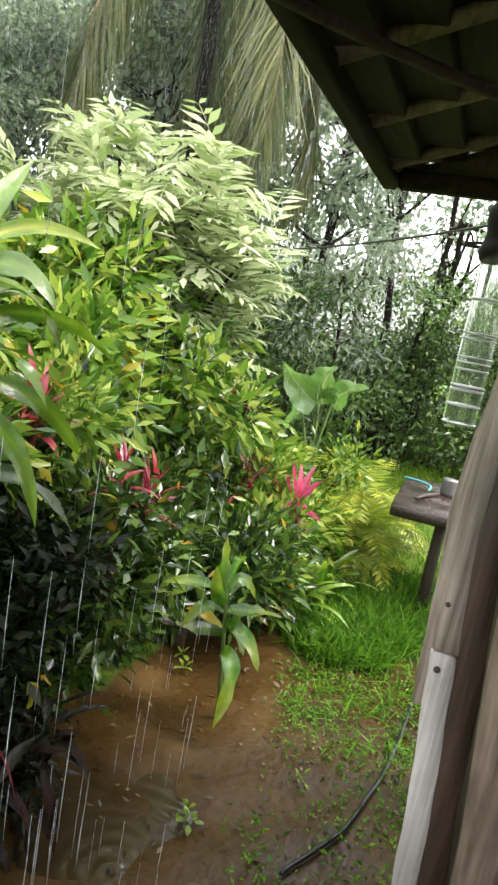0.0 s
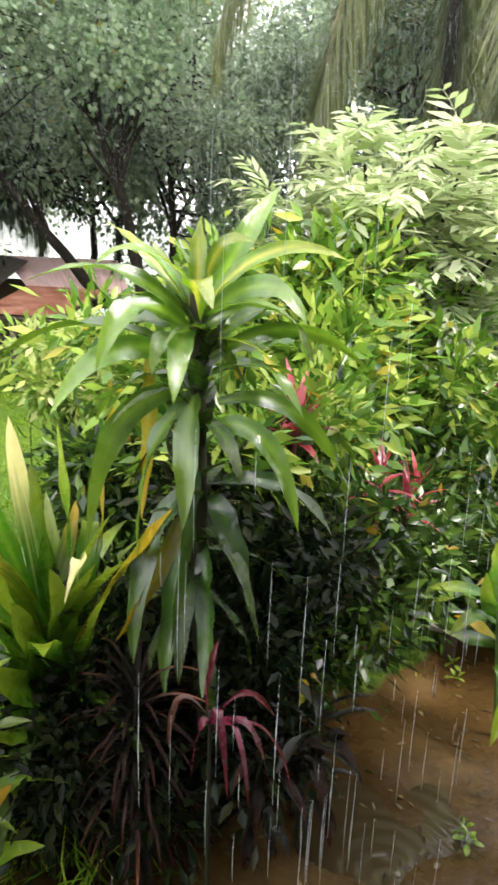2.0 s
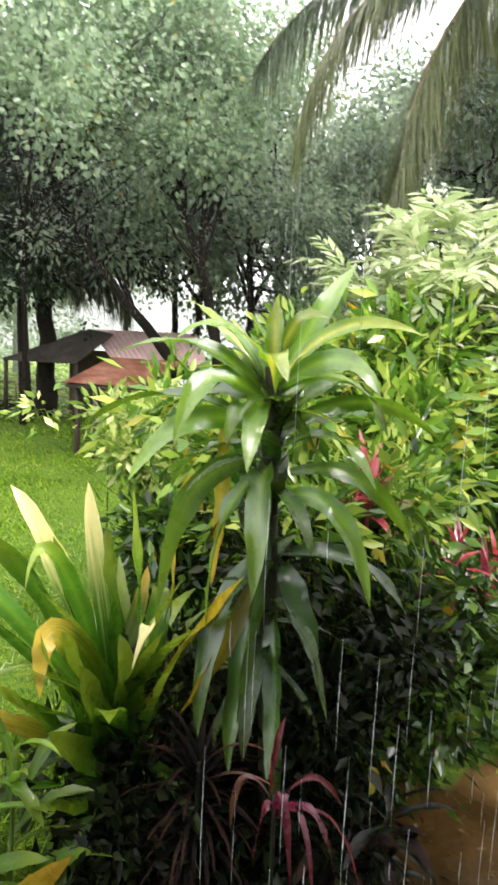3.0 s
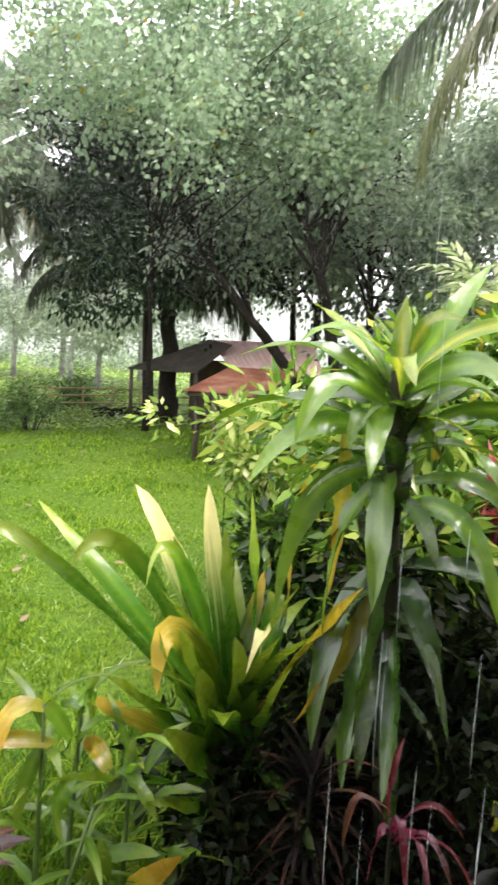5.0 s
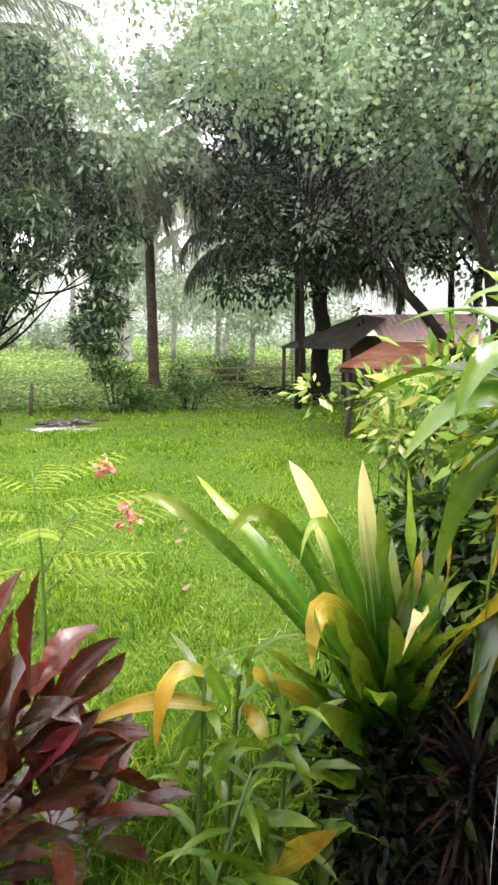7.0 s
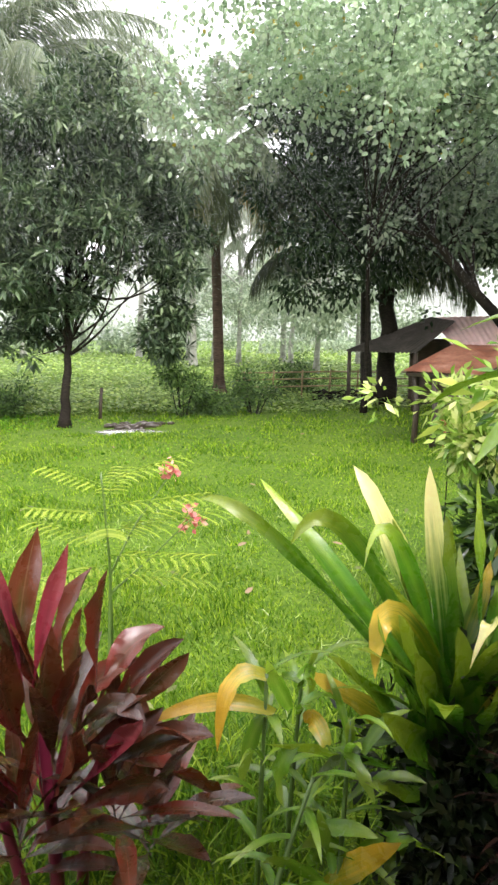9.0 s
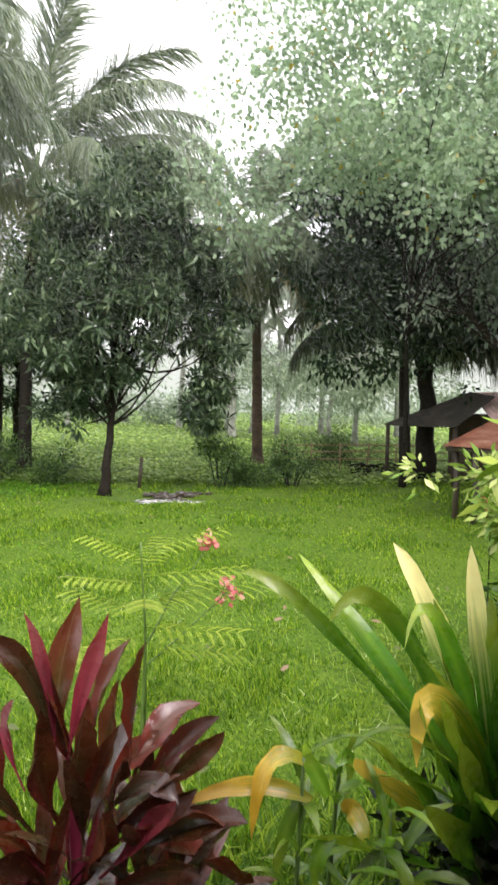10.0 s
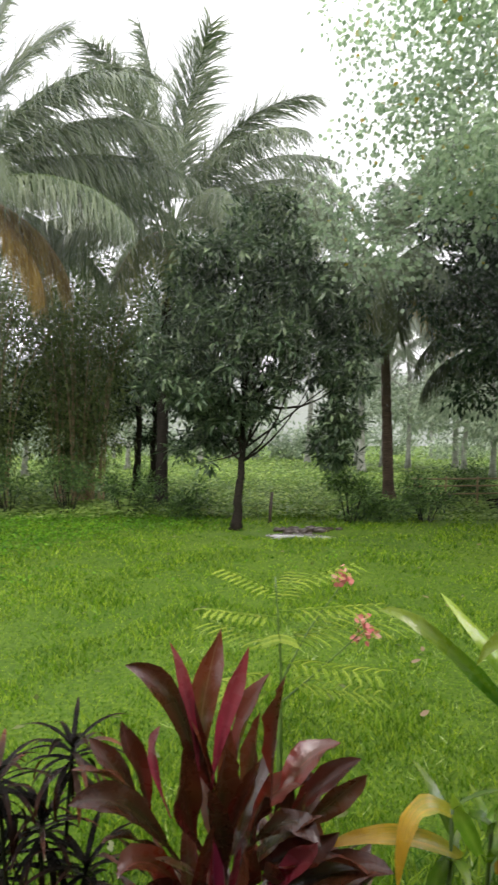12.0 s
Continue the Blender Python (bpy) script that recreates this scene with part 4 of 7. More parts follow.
# ---- large-leaved plants by the house ----
def strap(plant, mat, width, *points):
    """A long leaf along a curve; its face turns up and out to the open side."""
    q = [np.array(p, float) for p in points]
    n = 13
    t = np.linspace(0, 1, n)[:, None]
    if len(q) == 3:
        c = 1.25 * q[1] - 0.125 * (q[0] + q[2])
        p = (1 - t) ** 2 * q[0] + 2 * t * (1 - t) * c + t**2 * q[2]
    else:
        p = (1 - t) ** 3 * q[0] + 3 * t * (1 - t) ** 2 * q[1] + 3 * t**2 * (1 - t) * q[2] + t**3 * q[3]
    seed = int(abs(q[-1] @ (731, 397, 157)) * 10)
    r = np.random.default_rng(seed)
    open_side = -np.array([plant.location[0], plant.location[1], 0.0])
    hint = unit(np.array([0, 0, 0.75]) + 0.65 * unit(open_side) + r.normal(size=3) * 0.45)
    ahead = unit(np.gradient(p, axis=0))
    right = unit(np.cross(ahead, hint))
    up = np.cross(right, ahead)
    turn = r.normal() * 0.8 * t + 0.3 * np.sin(5 * t + seed)
    right, up = right * np.cos(turn) + up * np.sin(turn), up * np.cos(turn) - right * np.sin(turn)
    s = t[:, 0]
    broad = mat in (TI, TI_PINK, TI_GREEN)
    widest = 0.33 if mat is TARO else 0.57 if broad else 0.48
    k = math.log(0.5) / math.log(widest)
    prof = np.sin(np.pi * (0.1 + 0.9 * s) ** k) ** (0.62 if mat in (CRIN, CRIN_PALE, CRIN_OLD) else 0.6 if broad else 0.75)
    if broad:
        s2 = np.clip((s - 0.1) / 0.9, 0, 1)
        prof = np.maximum(np.sin(np.pi * s2 ** 1.35) ** 0.85, 0.14)
    prof[-1] = 0.02
    w = width * (0.46 if mat in (CRIN, CRIN_PALE, CRIN_OLD) else 0.46 if mat in (DRAC, DRAC_LOW, DRAC_YOUNG) else 0.43 if broad else 0.48) * prof * (1 + 0.05 * np.sin(s * 19 + seed))
    fold = r.uniform(0.4, 0.85) if broad else r.uniform(0.15, 0.45)
    wave = 0.22 * w * np.sin(s * r.uniform(14, 26) + seed)
    v, uv = [], []
    for c in (-1, -0.5, 0, 0.5, 1):
        v.append(p + right * (c * w)[:, None] + up * (abs(c) ** 1.3 * fold * w + (c * wave if abs(c) == 1 else 0 * w))[:, None])
        uv.append(np.stack([np.full(n, (c + 1) / 2), s], -1))
    i, j = np.meshgrid(np.arange(4), np.arange(n - 1), indexing="ij")
    b = Bag()
    b.add(np.concatenate(v), None, np.stack([i * n + j, (i + 1) * n + j, (i + 1) * n + j + 1, i * n + j + 1], -1).reshape(-1, 4), np.concatenate(uv))
    return part("leaf", b, mat, plant)


def stem(plant, mat, r0, r1, *points):
    q = np.array(points, float)
    k = np.linspace(0, len(q) - 1, 12)
    line = np.stack([np.interp(k, np.arange(len(q)), q[:, i]) for i in range(3)], -1)
    line = np.concatenate([line[line[:, 2] > 0][:1] * [1, 1, 0] - [0, 0, 0.02], line[line[:, 2] > 0]])
    b = Bag()
    tube(b, line, np.linspace(r0, r1, len(line)), 8)
    return part("stem", b, mat, plant)


def rosette(plant, rng, mats, at, count, length, width, el=(75, 5), droop=(20, 70), stalk=0.0, fold=0.25, widest=0.45, spread=0.0):
    for k in range(count):
        f = k / max(count - 1, 1)
        mat = mats[int(rng.integers(len(mats)))]
        blade(plant, mat, np.asarray(at) + [0, 0, -0.12 * f * spread], k * 137.5 + rng.uniform(-15, 15), el[0] + (el[1] - el[0]) * f + rng.uniform(-8, 8), length * rng.uniform(0.8, 1.15), width * rng.uniform(0.85, 1.15), droop[0] + (droop[1] - droop[0]) * f + rng.uniform(-8, 8), fold, rng.uniform(-25, 25), rng.uniform(-15, 15), stalk, widest=widest)


# maroon ti plant
ti = thing("ti_plant", (-0.06, 1.75, 0), "bushy maroon ti plant with broad glossy wet leaves", "plant")
stem(ti, MAROONSTEM, 0.022, 0.014, (0.00, 0.00, -0.17), (-0.01, 0.00, 0.29), (-0.03, 0.00, 0.67))
stem(ti, MAROONSTEM, 0.02, 0.012, (0.03, 0.06, -0.24), (0.07, 0.06, 0.16), (0.12, 0.08, 0.51))
stem(ti, MAROONSTEM, 0.02, 0.012, (-0.03, 0.02, -0.19), (-0.11, -0.01, 0.22), (-0.17, -0.02, 0.58))
strap(ti, TI_GREEN, 0.096, (-0.07, 0.00, 0.72), (-0.09, 0.04, 0.90), (-0.02, 0.10, 1.16))
strap(ti, TI_PINK, 0.057, (-0.05, 0.00, 0.71), (-0.01, 0.01, 0.94), (0.06, 0.03, 1.13))
strap(ti, TI_PINK, 0.043, (-0.07, 0.00, 0.72), (-0.09, 0.02, 0.97), (-0.16, 0.04, 1.14))
strap(ti, TI_GREEN, 0.075, (-0.07, 0.00, 0.71), (-0.12, -0.01, 1.04), (-0.27, -0.03, 1.10))
strap(ti, TI, 0.085, (-0.01, 0.00, 0.70), (0.04, 0.04, 0.90), (0.12, 0.08, 1.04))
strap(ti, TI, 0.094, (0.12, 0.00, 0.69), (0.13, 0.00, 0.90), (0.16, 0.00, 1.06))
strap(ti, TI_PINK, 0.042, (-0.15, -0.01, 0.68), (-0.22, 0.03, 0.83), (-0.19, 0.08, 0.89))
strap(ti, TI, 0.077, (-0.19, -0.02, 0.65), (-0.24, 0.00, 0.78), (-0.29, 0.02, 0.93))
strap(ti, TI_GREEN, 0.067, (-0.21, -0.02, 0.66), (-0.29, 0.01, 0.79), (-0.38, 0.03, 0.88))
strap(ti, TI_GREEN, 0.078, (-0.17, -0.02, 0.61), (-0.25, -0.05, 0.81), (-0.39, -0.11, 0.86))
strap(ti, TI_GREEN, 0.093, (-0.11, -0.01, 0.53), (-0.25, -0.09, 0.80), (-0.38, -0.18, 0.81))
strap(ti, TI, 0.102, (0.12, 0.00, 0.66), (0.18, 0.05, 0.80), (0.32, 0.08, 0.84))
strap(ti, TI, 0.072, (0.13, 0.00, 0.63), (0.24, -0.01, 0.77), (0.36, -0.03, 0.85))
strap(ti, TI_GREEN, 0.072, (0.15, 0.00, 0.60), (0.28, -0.05, 0.75), (0.36, -0.11, 0.85))
strap(ti, TI, 0.109, (-0.06, 0.00, 0.57), (-0.13, -0.06, 0.75), (-0.10, -0.11, 0.94))
strap(ti, TI_GREEN, 0.099, (-0.05, 0.00, 0.55), (-0.02, -0.03, 0.75), (0.00, -0.05, 0.89))
strap(ti, TI_GREEN, 0.072, (0.03, 0.00, 0.64), (0.07, 0.00, 0.80), (0.09, 0.00, 0.96))
strap(ti, TI_GREEN, 0.075, (0.04, 0.00, 0.57), (0.16, -0.06, 0.74), (0.24, -0.13, 0.68))
strap(ti, TI, 0.086, (0.04, 0.00, 0.54), (0.07, -0.05, 0.70), (0.10, -0.10, 0.79))
strap(ti, TI, 0.081, (0.01, 0.00, 0.51), (0.18, -0.05, 0.60), (0.29, -0.12, 0.71))
strap(ti, TI, 0.086, (0.03, 0.00, 0.47), (0.23, -0.08, 0.65), (0.36, -0.18, 0.63))
strap(ti, TI_GREEN, 0.090, (0.06, 0.00, 0.44), (0.29, -0.09, 0.61), (0.41, -0.19, 0.65))
strap(ti, TI_PINK, 0.070, (0.04, 0.00, 0.41), (0.18, -0.08, 0.59), (0.23, -0.16, 0.71))
strap(ti, TI, 0.086, (-0.09, -0.01, 0.45), (-0.20, -0.10, 0.66), (-0.26, -0.18, 0.63))
strap(ti, TI, 0.084, (-0.08, -0.01, 0.39), (-0.17, -0.11, 0.58), (-0.21, -0.20, 0.56))
strap(ti, TI_GREEN, 0.069, (-0.11, -0.01, 0.51), (-0.23, -0.08, 0.69), (-0.31, -0.14, 0.69))
strap(ti, TI, 0.104, (-0.03, 0.00, 0.35), (0.03, -0.10, 0.57), (0.05, -0.20, 0.72))
strap(ti, TI, 0.088, (0.00, 0.00, 0.32), (0.20, -0.11, 0.52), (0.29, -0.22, 0.54))
strap(ti, TI, 0.082, (0.00, 0.00, 0.67), (-0.08, 0.02, 0.85), (-0.13, 0.04, 1.04))
strap(ti, TI, 0.081, (0.06, 0.00, 0.64), (0.10, 0.02, 0.74), (0.25, 0.04, 0.77))
strap(ti, TI_PINK, 0.025, (-0.05, 0.00, 0.38), (-0.08, -0.03, 0.53), (-0.08, -0.06, 0.65))
strap(ti, TI_PINK, 0.025, (-0.03, 0.00, 0.38), (-0.04, -0.03, 0.52), (-0.03, -0.05, 0.66))
strap(ti, TI_PINK, 0.025, (-0.01, 0.00, 0.38), (0.01, -0.03, 0.52), (0.04, -0.05, 0.63))
strap(ti, TI_PINK, 0.026, (-0.06, 0.00, 0.38), (-0.12, -0.03, 0.50), (-0.15, -0.06, 0.58))
strap(ti, TI, 0.098, (-0.15, -0.01, 0.42), (-0.32, -0.09, 0.57), (-0.41, -0.17, 0.51))
strap(ti, TI, 0.106, (0.15, 0.00, 0.51), (0.31, 0.03, 0.42), (0.50, 0.05, 0.25))
# crinum clump
crin = thing("crinum_lily", (1.07, 1.59, 0), "large clump of strap leaves, green striped with cream yellow", "plant")
stem(crin, DARKSTEM, 0.06, 0.05, (0.06, -0.04, -0.82), (0.02, -0.01, 0.05), (0.00, 0.00, 0.54))
strap(crin, CRIN, 0.062, (-0.03, 0.02, 0.57), (-0.33, 0.21, 0.96), (-0.56, 0.32, 1.22), (-0.68, 0.38, 1.18))
strap(crin, CRIN, 0.062, (-0.05, 0.03, 0.61), (-0.25, 0.22, 0.93), (-0.40, 0.34, 1.15), (-0.47, 0.44, 1.22))
strap(crin, CRIN, 0.074, (-0.03, 0.02, 0.59), (-0.20, 0.08, 1.03), (-0.36, 0.11, 1.33), (-0.47, 0.12, 1.10))
strap(crin, CRIN_PALE, 0.090, (-0.03, 0.02, 0.61), (-0.09, 0.10, 0.90), (-0.16, 0.17, 1.17), (-0.23, 0.25, 1.29))
strap(crin, CRIN_PALE, 0.072, (-0.01, 0.01, 0.63), (-0.02, 0.03, 0.90), (-0.06, 0.08, 1.15), (-0.06, 0.10, 1.31))
strap(crin, CRIN, 0.081, (0.01, -0.01, 0.60), (0.01, 0.00, 0.91), (-0.02, 0.01, 1.08), (-0.04, 0.03, 1.18))
strap(crin, CRIN, 0.053, (-0.02, 0.01, 0.63), (-0.14, 0.03, 1.07), (-0.24, 0.03, 1.30), (-0.30, 0.00, 1.06))
strap(crin, CRIN_OLD, 0.099, (0.01, -0.01, 0.52), (-0.12, -0.02, 0.86), (-0.29, -0.02, 1.11), (-0.31, -0.11, 0.80))
strap(crin, CRIN, 0.108, (0.00, 0.00, 0.44), (-0.16, 0.00, 0.68), (-0.25, -0.05, 0.85), (-0.31, -0.11, 0.98))
strap(crin, CRIN_PALE, 0.058, (0.05, -0.03, 0.59), (0.05, -0.09, 0.89), (0.03, -0.15, 1.04), (-0.05, -0.14, 0.81))
strap(crin, CRIN, 0.070, (0.05, -0.03, 0.61), (0.08, -0.01, 0.90), (0.08, 0.02, 1.10), (0.08, 0.07, 1.28))
strap(crin, CRIN_OLD, 0.076, (0.00, 0.00, 0.43), (-0.16, 0.02, 0.53), (-0.33, 0.03, 0.70), (-0.47, 0.02, 0.77))
strap(crin, CRIN, 0.087, (-0.01, 0.01, 0.36), (-0.21, 0.01, 0.44), (-0.41, -0.01, 0.53), (-0.59, -0.05, 0.62))
strap(crin, CRIN, 0.082, (0.00, 0.00, 0.39), (-0.18, 0.00, 0.59), (-0.33, -0.04, 0.78), (-0.45, -0.10, 0.88))
strap(crin, DRAC_OLD, 0.068, (0.04, -0.03, 0.55), (0.04, -0.20, 0.87), (0.02, -0.37, 1.05), (-0.01, -0.53, 1.19))
strap(crin, CRIN, 0.093, (0.03, -0.02, 0.56), (-0.07, 0.04, 0.77), (-0.12, 0.08, 0.98), (-0.17, 0.10, 1.16))
strap(crin, CRIN, 0.078, (0.05, -0.04, 0.57), (0.12, -0.04, 0.89), (0.14, -0.02, 1.02), (0.14, 0.02, 0.95))
strap(crin, CRIN, 0.077, (0.04, -0.03, 0.47), (-0.08, -0.02, 0.67), (-0.16, -0.05, 0.85), (-0.24, -0.09, 0.96))
strap(crin, CRIN_OLD, 0.071, (0.07, -0.04, 0.57), (0.16, -0.06, 0.85), (0.20, -0.02, 1.05), (0.21, 0.04, 1.21))
strap(crin, DRAC_SHADE, 0.090, (-0.01, 0.01, 0.33), (-0.13, -0.06, 0.36), (-0.24, -0.13, 0.38), (-0.32, -0.21, 0.35))
strap(crin, CRIN, 0.072, (0.03, -0.02, 0.35), (0.01, -0.13, 0.61), (-0.02, -0.23, 0.78), (-0.04, -0.34, 0.93))
strap(crin, CRIN_OLD, 0.055, (-0.02, 0.01, 0.65), (0.08, 0.03, 0.88), (0.14, 0.07, 0.99), (0.18, 0.12, 1.00))
strap(crin, CRIN, 0.11, (0.00, 0.00, 0.40), (-0.08, -0.05, 0.58), (-0.15, -0.09, 0.74), (-0.20, -0.11, 0.86))
strap(crin, CRIN, 0.10, (-0.01, 0.00, 0.38), (-0.12, -0.07, 0.50), (-0.22, -0.12, 0.64), (-0.30, -0.14, 0.72))
strap(crin, CRIN, 0.11, (-0.02, 0.00, 0.34), (-0.14, -0.09, 0.44), (-0.26, -0.15, 0.52), (-0.36, -0.18, 0.56))
strap(crin, CRIN, 0.10, (0.02, -0.02, 0.42), (0.02, -0.06, 0.60), (-0.04, -0.10, 0.78), (-0.08, -0.12, 0.92))
# dracaena
drac = thing("dracaena", (1.29, 1.19, 0), "tall dracaena with long wet green and yellow-green leaves", "plant")
stem(drac, DRACSTEM, 0.03, 0.018, (0.05, -0.06, -0.37), (0.01, -0.01, 0.69), (-0.01, 0.01, 1.32), (-0.02, 0.02, 1.68))
strap(drac, DRAC_YOUNG, 0.053, (-0.02, 0.01, 1.64), (-0.02, 0.02, 1.77), (-0.02, 0.01, 1.87))
strap(drac, DRAC_YOUNG, 0.047, (-0.01, 0.01, 1.64), (-0.01, -0.02, 1.83), (0.04, -0.12, 1.81))
strap(drac, DRAC_YOUNG, 0.078, (-0.02, 0.01, 1.62), (-0.10, -0.04, 1.76), (-0.14, -0.15, 1.65))
strap(drac, DRAC, 0.065, (0.01, -0.01, 1.68), (0.11, -0.02, 1.84), (0.23, -0.04, 1.97))
strap(drac, DRAC_YOUNG, 0.045, (-0.01, 0.00, 1.64), (0.09, -0.11, 1.84), (0.21, -0.28, 1.78))
strap(drac, DRAC, 0.066, (-0.01, 0.00, 1.62), (0.06, -0.15, 1.76), (0.08, -0.26, 1.62))
strap(drac, DRAC_YOUNG, 0.046, (-0.03, 0.03, 1.65), (-0.08, 0.15, 1.79), (-0.13, 0.25, 1.85))
strap(drac, DRAC, 0.044, (-0.03, 0.03, 1.64), (-0.12, 0.11, 1.83), (-0.21, 0.19, 1.74))
strap(drac, DRAC, 0.055, (-0.04, 0.04, 1.62), (-0.20, 0.12, 1.77), (-0.40, 0.20, 1.69))
strap(drac, DRAC_YOUNG, 0.052, (-0.03, 0.03, 1.64), (-0.03, 0.10, 1.71), (-0.04, 0.17, 1.81))
strap(drac, DRAC, 0.074, (-0.04, 0.03, 1.59), (-0.20, 0.09, 1.70), (-0.30, 0.07, 1.49))
strap(drac, DRAC, 0.069, (-0.05, 0.05, 1.52), (-0.23, 0.14, 1.57), (-0.36, 0.17, 1.38))
strap(drac, DRAC, 0.072, (-0.03, 0.03, 1.59), (-0.13, -0.02, 1.57), (-0.20, -0.09, 1.43))
strap(drac, DRAC, 0.077, (-0.04, 0.04, 1.43), (-0.24, 0.11, 1.40), (-0.32, 0.08, 1.07))
strap(drac, DRAC, 0.080, (-0.02, 0.02, 1.43), (-0.10, -0.04, 1.34), (-0.18, -0.11, 1.11))
strap(drac, DRAC, 0.067, (-0.03, 0.03, 1.40), (-0.17, 0.05, 1.30), (-0.22, 0.01, 1.00))
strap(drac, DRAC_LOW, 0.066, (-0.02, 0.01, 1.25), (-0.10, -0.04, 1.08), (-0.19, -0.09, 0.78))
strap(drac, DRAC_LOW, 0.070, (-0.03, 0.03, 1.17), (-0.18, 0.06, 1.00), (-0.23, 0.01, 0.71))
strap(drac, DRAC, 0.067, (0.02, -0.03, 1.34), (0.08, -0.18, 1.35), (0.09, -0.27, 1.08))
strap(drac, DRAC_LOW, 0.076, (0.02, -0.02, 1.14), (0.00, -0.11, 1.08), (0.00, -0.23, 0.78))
strap(drac, DRAC, 0.058, (0.02, -0.03, 1.40), (0.20, -0.18, 1.43), (0.33, -0.28, 1.14))
strap(drac, DRAC, 0.064, (0.00, -0.01, 1.54), (0.15, -0.11, 1.72), (0.26, -0.17, 1.50))
strap(drac, DRAC, 0.050, (0.00, -0.01, 1.52), (0.23, -0.13, 1.65), (0.42, -0.24, 1.49))
strap(drac, DRAC, 0.068, (0.01, -0.02, 1.48), (0.09, -0.14, 1.54), (0.12, -0.24, 1.38))
strap(drac, DRAC_OLD, 0.050, (-0.11, 0.10, 1.51), (-0.07, 0.14, 1.30), (-0.05, 0.19, 1.03))
strap(drac, DRAC, 0.064, (-0.09, 0.09, 1.56), (-0.23, 0.26, 1.62), (-0.36, 0.40, 1.49))
strap(drac, DRAC, 0.061, (-0.03, 0.03, 1.59), (-0.09, 0.15, 1.63), (-0.10, 0.23, 1.55))
strap(drac, DRAC, 0.058, (-0.01, 0.01, 1.60), (0.09, -0.03, 1.64), (0.21, -0.10, 1.65))
strap(drac, DRAC, 0.059, (0.00, 0.00, 1.57), (0.03, -0.04, 1.57), (0.07, -0.09, 1.44))
strap(drac, DRAC, 0.057, (-0.02, 0.02, 1.56), (-0.13, 0.05, 1.59), (-0.17, 0.02, 1.48))
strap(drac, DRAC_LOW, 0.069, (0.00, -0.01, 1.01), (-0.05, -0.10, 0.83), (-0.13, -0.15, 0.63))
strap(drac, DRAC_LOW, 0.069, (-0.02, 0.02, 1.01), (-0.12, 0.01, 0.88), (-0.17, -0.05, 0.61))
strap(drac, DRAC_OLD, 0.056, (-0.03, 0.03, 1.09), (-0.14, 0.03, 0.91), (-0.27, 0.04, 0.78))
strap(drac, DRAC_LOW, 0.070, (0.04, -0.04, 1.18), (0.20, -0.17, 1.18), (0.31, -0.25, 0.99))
strap(drac, DRAC, 0.061, (-0.02, 0.01, 1.48), (0.07, 0.00, 1.54), (0.18, -0.07, 1.54))
strap(drac, DRAC, 0.061, (-0.05, 0.05, 1.47), (-0.13, 0.18, 1.46), (-0.15, 0.27, 1.32))
# ginger shoots
gin = thing("ginger_plant", (0.59, 1.56, 0), "slender green ginger shoots, some leaves turned yellow", "plant")
stem(gin, STEM, 0.009, 0.005, (-0.12, 0.03, -0.54), (-0.11, 0.03, 0.26), (-0.09, 0.03, 0.79))
stem(gin, STEM, 0.009, 0.005, (-0.01, 0.11, -0.69), (0.00, 0.10, 0.24), (0.03, 0.09, 0.73))
stem(gin, STEM, 0.009, 0.005, (0.05, -0.08, -0.48), (0.08, -0.09, 0.17), (0.12, -0.05, 0.67))
stem(gin, STEM, 0.009, 0.005, (-0.13, -0.07, -0.40), (-0.10, -0.08, 0.22), (0.03, -0.02, 0.50))
strap(gin, GINGER_OLD, 0.053, (-0.09, 0.03, 0.78), (-0.20, 0.03, 0.83), (-0.23, 0.01, 0.60))
strap(gin, GINGER_OLD, 0.048, (-0.07, 0.02, 0.68), (-0.23, 0.06, 0.74), (-0.41, 0.09, 0.65))
strap(gin, GINGER, 0.039, (-0.02, 0.00, 0.74), (0.01, 0.02, 0.79), (0.06, 0.03, 0.86))
strap(gin, GINGER, 0.045, (-0.03, 0.01, 0.69), (-0.07, 0.02, 0.77), (-0.09, 0.03, 0.83))
strap(gin, GINGER, 0.040, (0.12, -0.05, 0.43), (0.19, -0.12, 0.56), (0.27, -0.19, 0.56))
strap(gin, GINGER, 0.049, (0.06, -0.03, 0.59), (0.11, -0.10, 0.61), (0.14, -0.17, 0.51))
strap(gin, GINGER, 0.052, (0.15, -0.07, 0.29), (0.21, -0.18, 0.42), (0.29, -0.32, 0.43))
strap(gin, GINGER, 0.036, (0.15, -0.07, 0.58), (0.20, -0.07, 0.68), (0.29, -0.09, 0.70))
strap(gin, GINGER, 0.047, (0.13, -0.06, 0.51), (0.10, -0.05, 0.60), (0.13, -0.06, 0.69))
strap(gin, GINGER, 0.051, (-0.01, 0.00, 0.59), (-0.09, 0.00, 0.52), (-0.06, -0.04, 0.44))
strap(gin, GINGER_OLD, 0.070, (0.05, -0.02, 0.16), (0.11, -0.16, 0.34), (0.15, -0.29, 0.50))
strap(gin, GINGER, 0.043, (-0.01, 0.00, 0.77), (-0.05, 0.07, 0.77), (-0.02, 0.11, 0.63))
strap(gin, GINGER, 0.045, (0.04, -0.02, 0.34), (0.10, -0.10, 0.40), (0.15, -0.18, 0.42))
strap(gin, GINGER, 0.046, (0.07, -0.03, 0.16), (-0.05, -0.07, 0.32), (-0.14, -0.12, 0.36))
strap(gin, GINGER, 0.049, (0.02, -0.01, 0.23), (0.04, -0.10, 0.35), (-0.01, -0.16, 0.52))
strap(gin, GINGER, 0.043, (0.00, 0.00, 0.70), (0.07, 0.00, 0.74), (0.12, 0.00, 0.67))
